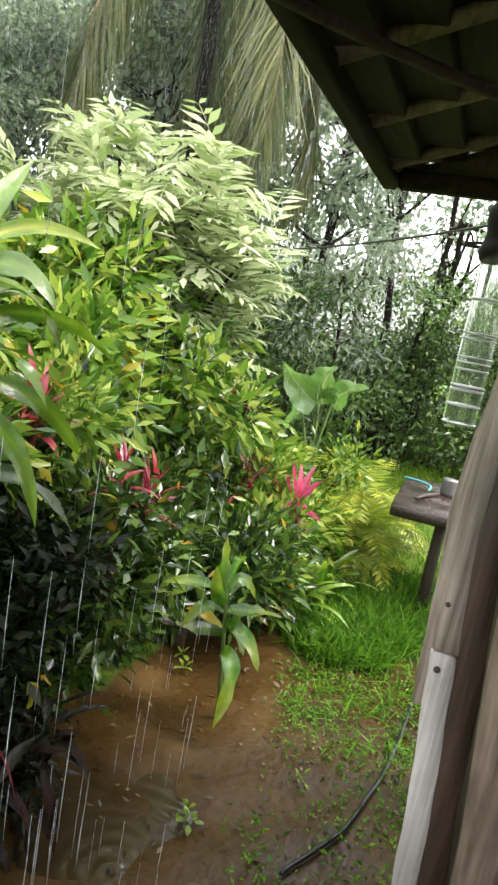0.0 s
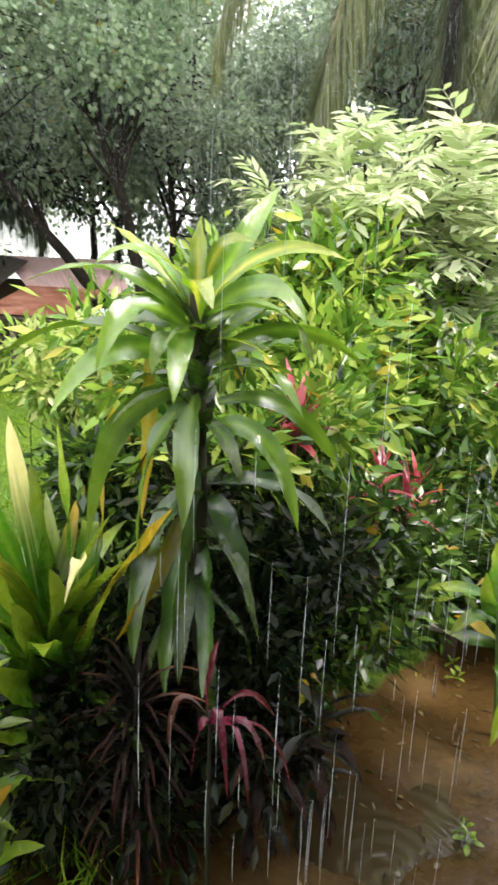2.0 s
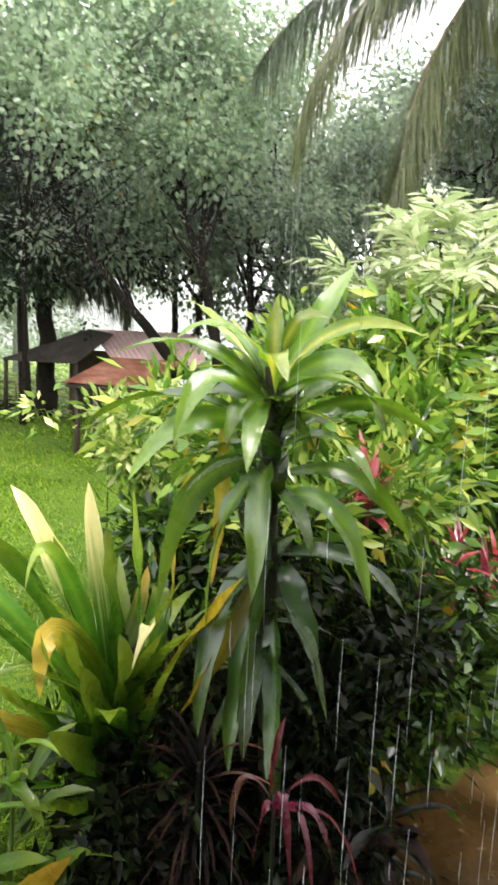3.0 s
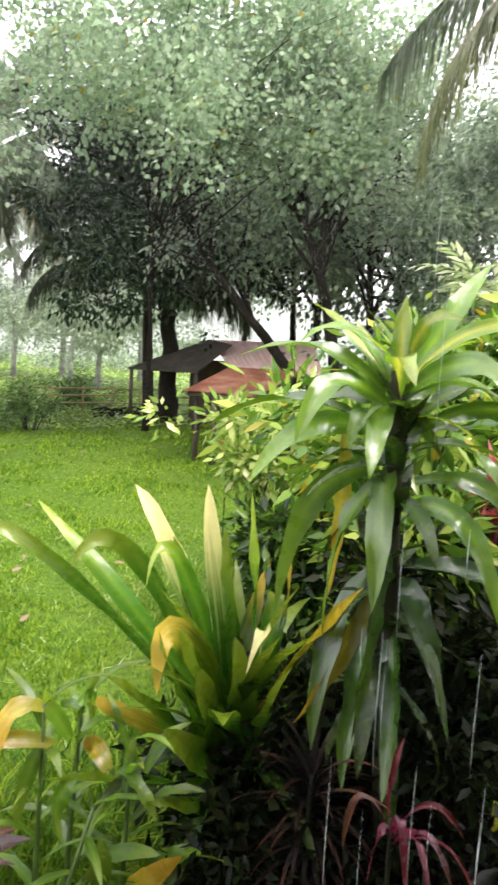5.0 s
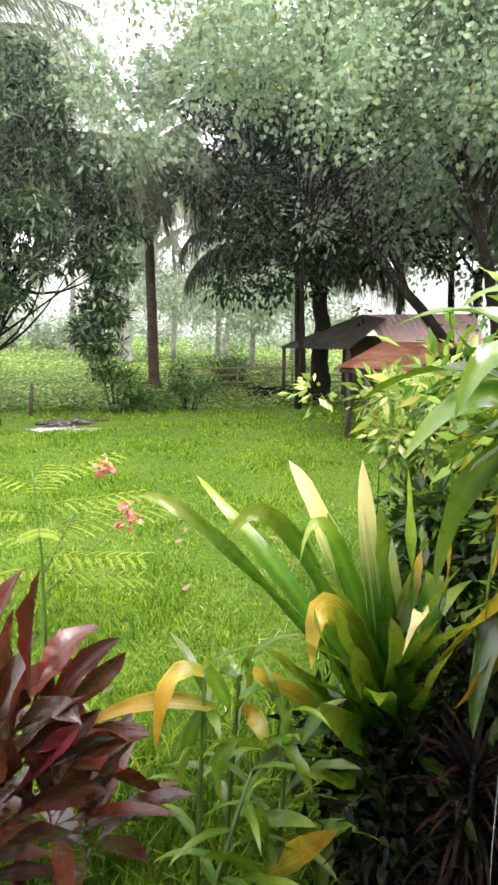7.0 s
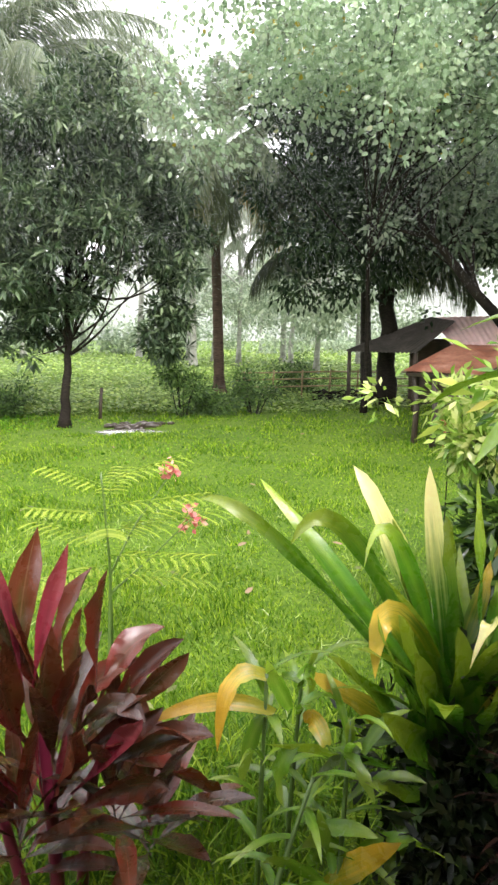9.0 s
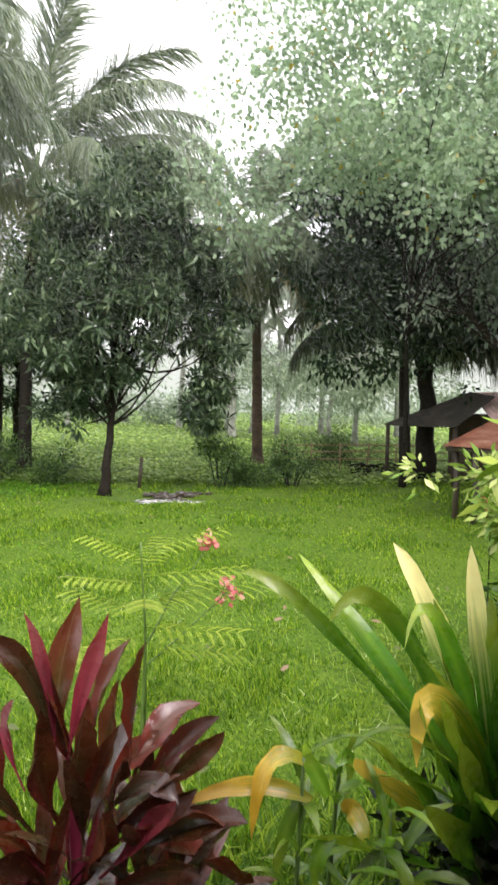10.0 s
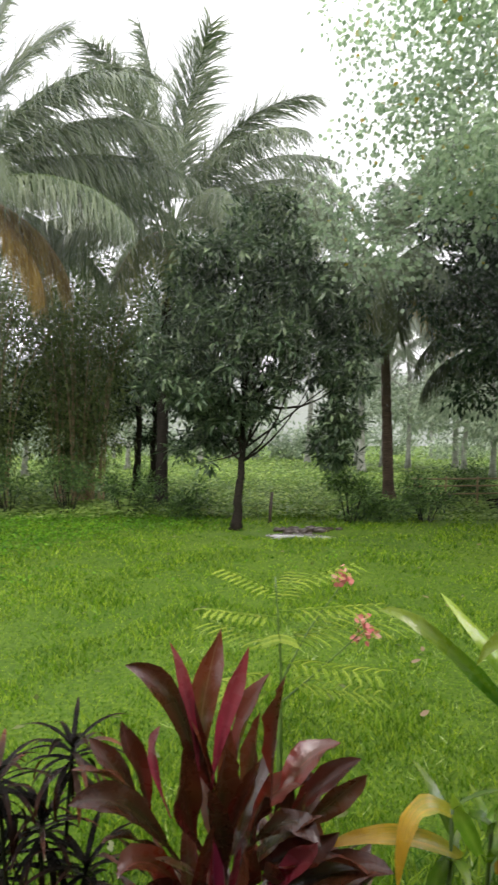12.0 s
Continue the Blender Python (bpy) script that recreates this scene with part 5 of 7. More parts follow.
strap(gin, GINGER_OLD, 0.057, (0.06, -0.03, 0.59), (0.05, 0.03, 0.66), (0.04, 0.09, 0.59))
strap(gin, GINGER, 0.047, (-0.05, 0.01, 0.13), (0.00, -0.11, 0.27), (0.09, -0.26, 0.32))
strap(gin, GINGER, 0.054, (0.10, -0.04, 0.05), (0.16, -0.19, 0.23), (0.21, -0.33, 0.30))
strap(gin, GINGER, 0.044, (-0.10, 0.03, 0.67), (-0.14, 0.04, 0.59), (-0.16, 0.04, 0.46))
strap(gin, GINGER, 0.053, (0.11, -0.05, 0.27), (0.03, -0.07, 0.38), (-0.03, -0.10, 0.36))
strap(gin, GINGER, 0.042, (-0.01, 0.00, 0.78), (0.05, 0.03, 0.81), (0.05, 0.08, 0.64))
strap(gin, GINGER, 0.056, (-0.07, 0.02, -0.02), (-0.17, -0.06, 0.16), (-0.29, -0.13, 0.21))
strap(gin, GINGER, 0.056, (0.08, -0.04, -0.03), (-0.06, -0.09, 0.15), (-0.20, -0.15, 0.18))
# young plant on the mud
young = thing("young_cordyline", (2.51, 0.66, 0), "young bright green cordyline growing from the mud", "plant")
stem(young, STEM, 0.012, 0.007, (0.00, -0.01, -0.00), (-0.01, 0.02, 0.29), (-0.02, 0.05, 0.57))
strap(young, CRIN, 0.073, (-0.02, 0.05, 0.55), (0.00, 0.10, 0.66), (0.02, 0.10, 0.78))
strap(young, CRIN, 0.063, (-0.02, 0.05, 0.52), (-0.05, 0.15, 0.60), (-0.10, 0.30, 0.55))
strap(young, CRIN, 0.064, (-0.01, 0.04, 0.55), (0.05, 0.01, 0.64), (0.11, -0.05, 0.50))
strap(young, CRIN, 0.069, (-0.01, 0.03, 0.47), (0.01, -0.05, 0.49), (0.04, -0.20, 0.49))
strap(young, CRIN, 0.062, (-0.01, 0.04, 0.45), (-0.09, 0.12, 0.53), (-0.16, 0.17, 0.41))
strap(young, CRIN, 0.063, (-0.01, 0.03, 0.42), (-0.06, -0.09, 0.43), (-0.12, -0.17, 0.31))
strap(young, CRIN, 0.088, (-0.01, 0.02, 0.29), (-0.09, -0.07, 0.29), (-0.20, -0.05, 0.05))
strap(young, CRIN, 0.063, (-0.01, 0.03, 0.39), (-0.05, -0.03, 0.46), (-0.08, -0.09, 0.33))
strap(young, CRIN, 0.058, (-0.02, 0.05, 0.57), (0.04, 0.03, 0.74), (0.10, 0.00, 0.62))
strap(young, CRIN, 0.068, (-0.01, 0.04, 0.50), (-0.05, 0.08, 0.52), (-0.08, 0.09, 0.68))
strap(young, CRIN, 0.059, (-0.01, 0.03, 0.37), (-0.09, 0.12, 0.40), (-0.17, 0.20, 0.43))
strap(young, GINGER_OLD, 0.045, (-0.01, 0.03, 0.37), (0.01, 0.14, 0.43), (0.03, 0.23, 0.40))
# low pink plant under the dracaena
pink = thing("pink_cordyline", (1.06, 0.91, 0), "low cordyline with drooping hot pink leaves", "plant")
stem(pink, DARKSTEM, 0.006, 0.005, (0.01, -0.01, -0.48), (0.00, 0.00, 0.30), (0.00, 0.01, 0.71))
strap(pink, DIMPINK, 0.023, (0.00, 0.00, 0.68), (-0.03, -0.04, 0.81), (-0.05, -0.10, 0.55))
strap(pink, DIMPINK, 0.021, (0.00, 0.00, 0.66), (-0.02, -0.09, 0.79), (-0.06, -0.17, 0.58))
strap(pink, DIMPINK, 0.024, (0.00, 0.00, 0.66), (0.02, -0.10, 0.78), (0.01, -0.18, 0.57))
strap(pink, TI_PINK, 0.022, (0.00, 0.00, 0.66), (0.08, -0.10, 0.73), (0.12, -0.16, 0.51))
strap(pink, TI_PINK, 0.027, (0.00, 0.00, 0.68), (0.01, 0.06, 0.75), (0.08, 0.06, 0.85))
strap(pink, DIMPINK, 0.022, (0.00, 0.00, 0.66), (-0.02, 0.02, 0.73), (-0.03, 0.04, 0.52))
strap(pink, TI, 0.029, (0.00, 0.00, 0.68), (-0.04, 0.08, 0.79), (-0.04, 0.11, 0.58))
strap(pink, TI_PINK, 0.020, (0.00, 0.00, 0.68), (0.08, -0.02, 0.78), (0.17, -0.06, 0.64))
# taro
taro = thing("taro_plant", (5.95, 1.05, 0), "upright pale green taro with broad heart leaves", "plant")
stem(taro, STEM, 0.02, 0.012, (0.00, -0.01, 0.12), (-0.01, 0.05, 0.55), (-0.01, 0.08, 1.01))
stem(taro, STEM, 0.02, 0.012, (0.00, -0.03, 0.13), (-0.01, 0.03, 0.56), (0.01, -0.04, 1.09))
stem(taro, STEM, 0.018, 0.01, (0.00, 0.01, 0.12), (-0.03, 0.14, 0.65), (-0.04, 0.21, 0.90))
strap(taro, TARO, 0.333, (-0.02, 0.10, 1.00), (-0.10, 0.27, 1.11), (-0.20, 0.43, 1.33))
strap(taro, TARO, 0.346, (-0.01, 0.05, 1.01), (-0.02, 0.10, 1.24), (0.00, -0.03, 1.37))
strap(taro, TARO, 0.268, (0.00, -0.02, 1.03), (-0.08, -0.14, 1.19), (-0.15, -0.36, 1.25))
strap(taro, TARO, 0.214, (-0.04, 0.19, 0.91), (0.04, 0.31, 0.87), (0.13, 0.38, 0.68))
# pink cordylines in the border
pinkb = thing("pink_ti_plant", (3.87, 0.75, 0), "bright pink ti plant in the border", "plant")
stem(pinkb, MAROONSTEM, 0.015, 0.01, (0.02, -0.09, 0.04), (0.01, -0.04, 0.41), (0.00, 0.01, 0.62))
strap(pinkb, HOTPINK, 0.049, (0.00, 0.01, 0.62), (-0.01, 0.04, 0.72), (-0.02, 0.07, 0.88))
strap(pinkb, HOTPINK, 0.049, (0.00, 0.00, 0.62), (0.05, -0.02, 0.76), (0.11, -0.05, 0.85))
strap(pinkb, HOTPINK, 0.049, (0.00, 0.00, 0.62), (0.01, -0.06, 0.74), (0.02, -0.13, 0.80))
strap(pinkb, HOTPINK, 0.042, (0.00, 0.01, 0.62), (-0.02, 0.08, 0.71), (-0.02, 0.10, 0.80))
strap(pinkb, HOTPINK, 0.045, (0.00, 0.00, 0.60), (-0.04, -0.08, 0.61), (-0.07, -0.18, 0.56))
strap(pinkb, HOTPINK, 0.042, (0.00, 0.01, 0.60), (-0.06, 0.05, 0.62), (-0.12, 0.07, 0.52))
strap(pinkb, TI_PINK, 0.046, (0.00, 0.00, 0.59), (-0.04, -0.04, 0.53), (-0.08, -0.12, 0.47))
strap(pinkb, HOTPINK, 0.042, (0.00, 0.00, 0.62), (0.05, 0.02, 0.75), (0.09, 0.04, 0.85))
strap(pinkb, TI_PINK, 0.045, (0.00, 0.00, 0.58), (-0.06, 0.05, 0.55), (-0.11, 0.03, 0.44))


rng = np.random.default_rng(101)
# narrow dark plants at the foot of the crinum and beside the ti plant
spider = thing("spider_leaved_plant", (1.09, 1.22, 0), "dark clump of narrow drooping maroon leaves", "plant")
stem(spider, DARKSTEM, 0.014, 0.008, (0, 0, 0), (0, 0, 0.3), (0, 0, 0.62))
rosette(spider, rng, [TI_DARK] * 8 + [DEAD], (0, 0, 0.6), 90, 0.22, 0.012, (65, -20), (70, 120), spread=2.0)
rosette(spider, rng, [TI_DARK] * 7 + [DEAD], (0, 0, 0.4), 70, 0.26, 0.012, (30, -20), (80, 120), spread=2.5)
dark = thing("narrow_leaved_ti", (-0.62, 1.85, 0), "small ti plant with narrow dark maroon leaves", "plant")
for x, y, z in ((-0.1, 0.0, 0.74), (0.1, 0.06, 0.8), (0.02, 0.03, 0.6), (0.16, -0.02, 0.5), (-0.12, 0.05, 0.46), (0.04, -0.06, 0.36), (-0.2, 0.1, 0.66)):
    stem(dark, DARKSTEM, 0.008, 0.005, (x * 0.3, y * 0.3, 0), (x * 0.7, y, z / 2), (x, y, z))
    rosette(dark, rng, [DEAD, TI_DARK, TI_DARK], (x, y, z), 30, 0.2, 0.019, (50, -30), (70, 120), spread=0.7)
rosette(ti, rng, [TI, TI_GREEN], (0.0, 0, 0.6), 14, 0.36, 0.06, (82, 40), (10, 35), stalk=0.15, spread=2.5)
rosette(ti, rng, [TI, TI_GREEN, TI_GREEN], (0.16, 0.02, 0.42), 20, 0.36, 0.055, (75, 15), (10, 45), stalk=0.15, spread=1.5)
rosette(ti, rng, [TI, TI_GREEN], (-0.1, -0.02, 0.38), 20, 0.34, 0.055, (75, 10), (10, 50), stalk=0.15, spread=1.5)
rosette(ti, rng, [TI, TI_GREEN, TI_GREEN], (0.26, 0.03, 0.32), 14, 0.36, 0.075, (70, 15), (10, 45), stalk=0.15, spread=1.5)
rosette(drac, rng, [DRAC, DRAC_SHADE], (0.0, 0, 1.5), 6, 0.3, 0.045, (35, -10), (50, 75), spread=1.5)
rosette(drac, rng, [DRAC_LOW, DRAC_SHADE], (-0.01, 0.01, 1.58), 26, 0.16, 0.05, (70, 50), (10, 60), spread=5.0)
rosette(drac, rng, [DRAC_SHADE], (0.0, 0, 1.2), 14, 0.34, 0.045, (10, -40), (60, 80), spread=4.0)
rosette(drac, rng, [DRAC, DRAC_YOUNG], (0.0, 0, 1.66), 10, 0.24, 0.04, (60, 10), (30, 70), spread=0.8)
rosette(crin, rng, [CRIN], (0.0, 0, 0.5), 16, 0.6, 0.08, (84, 58), (20, 70), spread=0.5, widest=0.5)
rosette(crin, rng, [DRAC_SHADE], (0.0, 0, 0.5), 8, 0.5, 0.06, (40, 5), (60, 100), spread=0.5)

# leaves up the ginger shoots
GINGER_SHOOTS = (((-0.12, 0.03), (-0.09, 0.03, 0.79)), ((-0.01, 0.11), (0.03, 0.09, 0.73)), ((0.05, -0.08), (0.12, -0.05, 0.67)), ((-0.13, -0.07), (0.03, -0.02, 0.50)))
for (x0, y0), (x1, y1, z1) in GINGER_SHOOTS:
    for k in range(9):
        f = 0.35 + 0.65 * k / 8
        blade(gin, GINGER, (x0 + (x1 - x0) * f, y0 + (y1 - y0) * f, z1 * f), k * 150 + 90 * x1 + rng.uniform(-25, 25), rng.uniform(25, 65), rng.uniform(0.15, 0.25), rng.uniform(0.02, 0.032), rng.uniform(40, 90), 0.25, rng.uniform(-20, 20))

# red ti plants standing in the bushes
def red_ti(at, height, seed, leaves=11, length=0.2):
    r = np.random.default_rng(seed)
    p = thing("red_ti_plant", (*at, 0), "red-leaved ti plant among the garden bushes", "plant", "red ti plants in the border")
    stem(p, MAROONSTEM, 0.014, 0.009, (0, 0, 0), (0.01, 0, height / 2), (0.02, 0, height))
    rosette(p, r, [TI_RED, TI_RED, TI_PINK], (0.02, 0, height), leaves, length, 0.036, (80, 5), (10, 60), spread=0.8)


red_ti((2.0, 1.4), 1.22, 1, 14, 0.22)
red_ti((2.1, 1.48), 1.1, 8, 9)
red_ti((2.5, 1.28), 0.94, 2, 11)
red_ti((2.62, 1.2), 0.82, 3, 10)
red_ti((4.0, 1.12), 0.62, 4, 12, 0.28)
red_ti((4.3, 1.2), 0.66, 5, 9)
red_ti((4.6, 1.62), 1.05, 6, 12, 0.28)
red_ti((4.75, 1.0), 0.5, 7, 8)
red_ti((3.1, 1.38), 0.72, 9, 8)
red_ti((4.2, 0.95), 0.55, 11, 9)

shrub("dark_border_bush", (1.65, 1.3, 0), [((-0.1, 0, 0.5), (0.5, 0.38, 0.5)), ((0.3, 0.05, 0.4), (0.45, 0.32, 0.42)), ((-0.45, 0.2, 0.3), (0.4, 0.3, 0.3))], 560, 15, 0.06, (0.065, 0.028), DARKLEAF, "dense border bush by the house, shade darkened into its leaves", 75, stems=24)
shrub("dark_border_bush", (1.05, 1.4, 0), [((0, 0, 0.25), (0.32, 0.25, 0.25)), ((0.3, -0.05, 0.25), (0.3, 0.2, 0.25))], 260, 14, 0.06, (0.06, 0.022), DARKLEAF, "dense undergrowth below the crinum, shade darkened into its leaves", 79, stems=14)
shrub("dark_border_bush", (2.35, 1.42, 0), [((0, 0, 0.55), (0.55, 0.4, 0.6)), ((0.35, -0.05, 0.35), (0.4, 0.3, 0.4))], 420, 13, 0.07, (0.085, 0.035), HEDGE, "dark glossy border bush beside the mud", 76, stems=24)
shrub("croton_bush", (2.0, 1.95, 0), [((0, 0, 1.35), (0.45, 0.4, 0.45)), ((-0.35, 0.1, 1.5), (0.25, 0.22, 0.28)), ((0.1, -0.2, 0.9), (0.5, 0.35, 0.45))], 300, 11, 0.08, (0.1, 0.036), BRIGHT, "yellow-green croton bush in the garden border", 77, stems=16)
shrub("variegated_shrub", (1.95, 3.1, 0), [((-0.05, 0, 1.34), (0.34, 0.2, 0.06)), ((-0.3, 0.15, 1.34), (0.14, 0.1, 0.04)), ((0.3, -0.2, 1.3), (0.3, 0.2, 0.1)), ((0.25, -0.2, 1.12), (0.35, 0.2, 0.16))], 420, 8, 0.05, (0.08, 0.032), SPRIG, "shrub with cream and yellow-green variegated leaves", 78, shape=LANCE, stems=8, stem_r=0.006)
shrub("border_bush", (2.2, 2.7, 0), [((0, 0, 0.7), (0.4, 0.3, 0.4)), ((0.25, -0.1, 0.45), (0.4, 0.3, 0.4)), ((-0.2, 0.1, 0.4), (0.3, 0.25, 0.35))], 260, 11, 0.08, (0.1, 0.036), HEDGE, "leafy green bush below the variegated shrub", 85, stems=12, stem_r=0.008)

shrub("border_bush", (3.75, 0.85, 0), [((0, 0, 0.28), (0.42, 0.3, 0.28)), ((0.5, -0.05, 0.26), (0.35, 0.25, 0.26))], 240, 12, 0.08, (0.085, 0.032), BRIGHT, "low yellow-green border bush", 82, stems=14)
shrub("border_bush", (3.35, 0.85, 0), [((0, 0, 0.25), (0.35, 0.25, 0.25))], 150, 12, 0.08, (0.1, 0.03), HEDGE, "low glossy green border bush", 83, stems=12)
for k, (x, y) in enumerate(((3.95, 0.5), (3.6, 0.6), (4.35, 0.45), (4.15, 0.7))):
    low = thing("strap_leaved_plant", (x, y, 0), "low clump of long glossy green strap leaves", "plant", "strap-leaved border plants")
    rosette(low, rng, [CRIN, CRIN, DRAC], (0, 0, 0.06), 22, 0.42, 0.045, (80, 20), (50, 110), spread=0.3)

# dark wet ti shoots that hang over the mud
for k, (x, y, h) in enumerate(((1.5, 0.93, 0.42), (1.62, 1.02, 0.36), (1.34, 1.0, 0.38))):
    low = thing("dark_ti_shoot", (x, y, 0), "small dark wet ti shoot drooping over the mud", "plant", "dark ti shoots by the mud")
    stem(low, DARKSTEM, 0.009, 0.005, (0, 0, 0), (0.01, 0, h / 2), (0.03, -0.02, h))
    rosette(low, rng, [WETDARK, WETDARK, WETDARK, TI_DARK], (0.03, -0.02, h), 14, 0.22, 0.032, (35, -15), (60, 100), stalk=0.25, spread=1.0)
    if k == 1:
        strap(low, GINGER_OLD, 0.035, (0.0, 0.0, 0.36), (-0.02, -0.01, 0.56), (-0.01, -0.07, 0.5))
    rosette(low, rng, [WETDARK, TI_DARK], (0.02, 0, h * 0.55), 10, 0.2, 0.034, (20, -20), (60, 90), stalk=0.25, spread=0.6)
for k, (x, y, c) in enumerate(((1.89, 0.52, 9), (1.93, 0.55, 6), (2.75, 0.92, 7), (2.86, 0.98, 6), (2.3, 0.22, 5))):
    low = thing("mud_weed", (x, y, -0.03), "small bright leafy weed on the mud", "weed", "leafy weeds on the mud")
    rosette(low, rng, [GINGER], (0, 0, 0.02), c, 0.05, 0.02, (60, -5), (10, 60), stalk=0.3, spread=0.0)

# arching ferns in the border
def fern(at, size, count, seed, mat=None):
    r = np.random.default_rng(seed)
    p = thing("fern", (*at, 0), "yellow-green arching fern in the border", "fern", "border ferns")
    for k in range(count):
        b = Bag()
        rachis_at(b, r, (0, 0, 0.1), k * 137.5, r.uniform(45, 80), size * r.uniform(0.8, 1.2), r.uniform(70, 120), 22, size * 0.22, 0.025, 0.9)
        part("frond", b, mat or FERN, p, smooth=False)


fern((4.95, 0.5), 0.75, 22, 1)
fern((5.5, 0.55), 0.85, 20, 2)
fern((4.6, 0.35), 0.5, 18, 3)

# feathery peacock-flower shrub on the lawn
pea = thing("peacock_flower", (0.14, 3.2, 0), "slender feathery shrub with small pink flower heads", "plant")
stem(pea, STEM, 0.009, 0.004, (0, 0, 0), (0.02, 0, 0.55), (-0.01, 0, 1.02))
stem(pea, STEM, 0.006, 0.003, (0.02, 0, 0.5), (0.15, 0, 0.75), (0.33, 0.02, 0.99))
stem(pea, STEM, 0.006, 0.003, (0.02, 0, 0.4), (0.2, 0, 0.55), (0.44, 0.02, 0.76))
for k, (z, az, el, size) in enumerate([(0.98, 80, 15, 0.4), (0.95, -70, 20, 0.3), (0.85, 95, 5, 0.5), (0.82, -100, 10, 0.35), (0.7, 60, 15, 0.45), (0.68, -60, 10, 0.4), (0.6, 110, 0, 0.5), (0.55, -120, 0, 0.35), (0.75, 180, 10, 0.35), (0.9, 20, 15, 0.35), (0.5, 90, -10, 0.5), (0.45, -90, -5, 0.35), (0.72, 80, 5, 0.62)]):
    b = Bag()
    a = math.radians(az)
    for q in range(9):
        o = np.array([math.sin(a), math.cos(a), 0]) * size * (0.15 + 0.1 * q) + [0, 0, z + math.sin(math.radians(el)) * size * 0.1 * q]
        for side in (-1, 1):
            rachis_at(b, rng, o, az + side * 62, 5, size * 0.27, 30, 12, 0.017, 0.007, 0.9)
    tube(b, [(0.01, 0, z), (math.sin(a) * size, math.cos(a) * size, z + math.sin(math.radians(el)) * size)], [0.003, 0.0015], 4, False)
    part("feathered_leaf", b, PEALEAF, pea, smooth=False)
for x, z in ((0.3, 1.0), (0.35, 0.98), (0.33, 1.03), (0.42, 0.8), (0.44, 0.73), (0.41, 0.72), (0.46, 0.74)):
    b = Bag()
    scatter(b, ROUND, np.tile([[x, 0.02, z]], (9, 1)) + rng.normal(size=(9, 3)) * 0.012, frames_of(rng.normal(size=(9, 3)), rng.normal(size=(9, 3))), 0.036, 0.03)
    part("flower", b, PETAL, pea, smooth=False)


def grass_clump(at, radius, height, count, seed, label, mat=None):
    r = np.random.default_rng(seed)
    a, d = r.uniform(0, 6.28, count), np.sqrt(r.uniform(size=count)) * radius
    x, y = at[0] + d * np.cos(a) * 1.3, at[1] + d * np.sin(a)
    b = Bag()
    n = len(x)
    p = np.stack([x, y, ground_z(x, y) - 0.005], -1)
    dirn = np.stack([r.normal(size=n) * 0.4, r.normal(size=n) * 0.4, np.ones(n)], -1)
    shape = (np.array([[-0.5, 0, 0], [0.5, 0, 0], [-0.4, 0.5, 3.0], [0.4, 0.5, 3.0], [0, 0.85, 14.0]]), np.array([[0, 1, 3], [0, 3, 2], [2, 3, 4]]))
    scatter(b, shape, p, frames_of(dirn, r.normal(size=(n, 3))), height * r.uniform(0.5, 1.2, n), 0.009)
    return tagged(part("grass_clump", b, mat or GRASS, smooth=False), label, "grass", kind="stuff")


grass_clump((3.75, 0.3), 0.4, 0.17, 3400, 1, "tall deep green grass by the mud", DEEPGRASS)
grass_clump((4.2, 0.05), 0.5, 0.17, 2400, 2, "tall deep green grass by the mud", DEEPGRASS)
grass_clump((3.05, 0.08), 0.4, 0.055, 420, 3, "sparse weeds on the mud", DEEPGRASS)


def mud_weeds(count, seed):
    """Small round-leaved weeds in loose tufts over the muddy ground."""
    r = np.random.default_rng(seed)
    cx, cy = r.uniform(1.5, 3.6, 150), r.uniform(-0.6, 0.36, 150)
    cy = cy + 0.12 * (cx - 2.2)
    k = (150 * r.uniform(size=count) ** 1.6).astype(int)
    x, y = cx[k] + r.normal(size=count) * 0.06, cy[k] + r.normal(size=count) * 0.05
    b = Bag()
    scatter(b, LANCE, np.stack([x, y, ground_z(x, y) + r.uniform(0.0, 0.035, count)], -1), frames_of(r.normal(size=(count, 3)) * [1, 1, 0.5] + [0, 0, 0.4], np.array([0, 0, 1.0]) + r.normal(size=(count, 3)) * 0.5), r.uniform(0.012, 0.032, count), r.uniform(0.006, 0.014, count))
    return tagged(part("mud_weeds", b, DEEPGRASS, smooth=False), "small olive weeds scattered over the mud", "weeds", kind="stuff")


mud_weeds(5200, 9)


def mud_litter(count, seed):
    """Sodden leaf scraps and small clods on the mud."""
    r = np.random.default_rng(seed)
    x, y = r.uniform(1.2, 3.4, count), r.uniform(-0.4, 1.2, count)
    ok = muddy(x, y) > 0.1
    x, y = x[ok], y[ok]
    n = len(x)
    b = Bag()
    scatter(b, LANCE, np.stack([x, y, ground_z(x, y) + 0.006], -1), frames_of(r.normal(size=(n, 3)) * [1, 1, 0.12], np.array([0, 0, 1.0]) + r.normal(size=(n, 3)) * 0.25), r.uniform(0.012, 0.05, n), r.uniform(0.006, 0.022, n))
    return tagged(part("leaf_litter", b, LITTER, smooth=False), "sodden brown leaf scraps on the mud", "leaves", kind="stuff")


mud_litter(420, 12)
grass_clump((0.9, 1.9), 0.7, 0.25, 1500, 6, "rank grass under the crinum")
grass_clump((0.3, 1.9), 0.5, 0.2, 900, 7, "rank grass under the ginger")

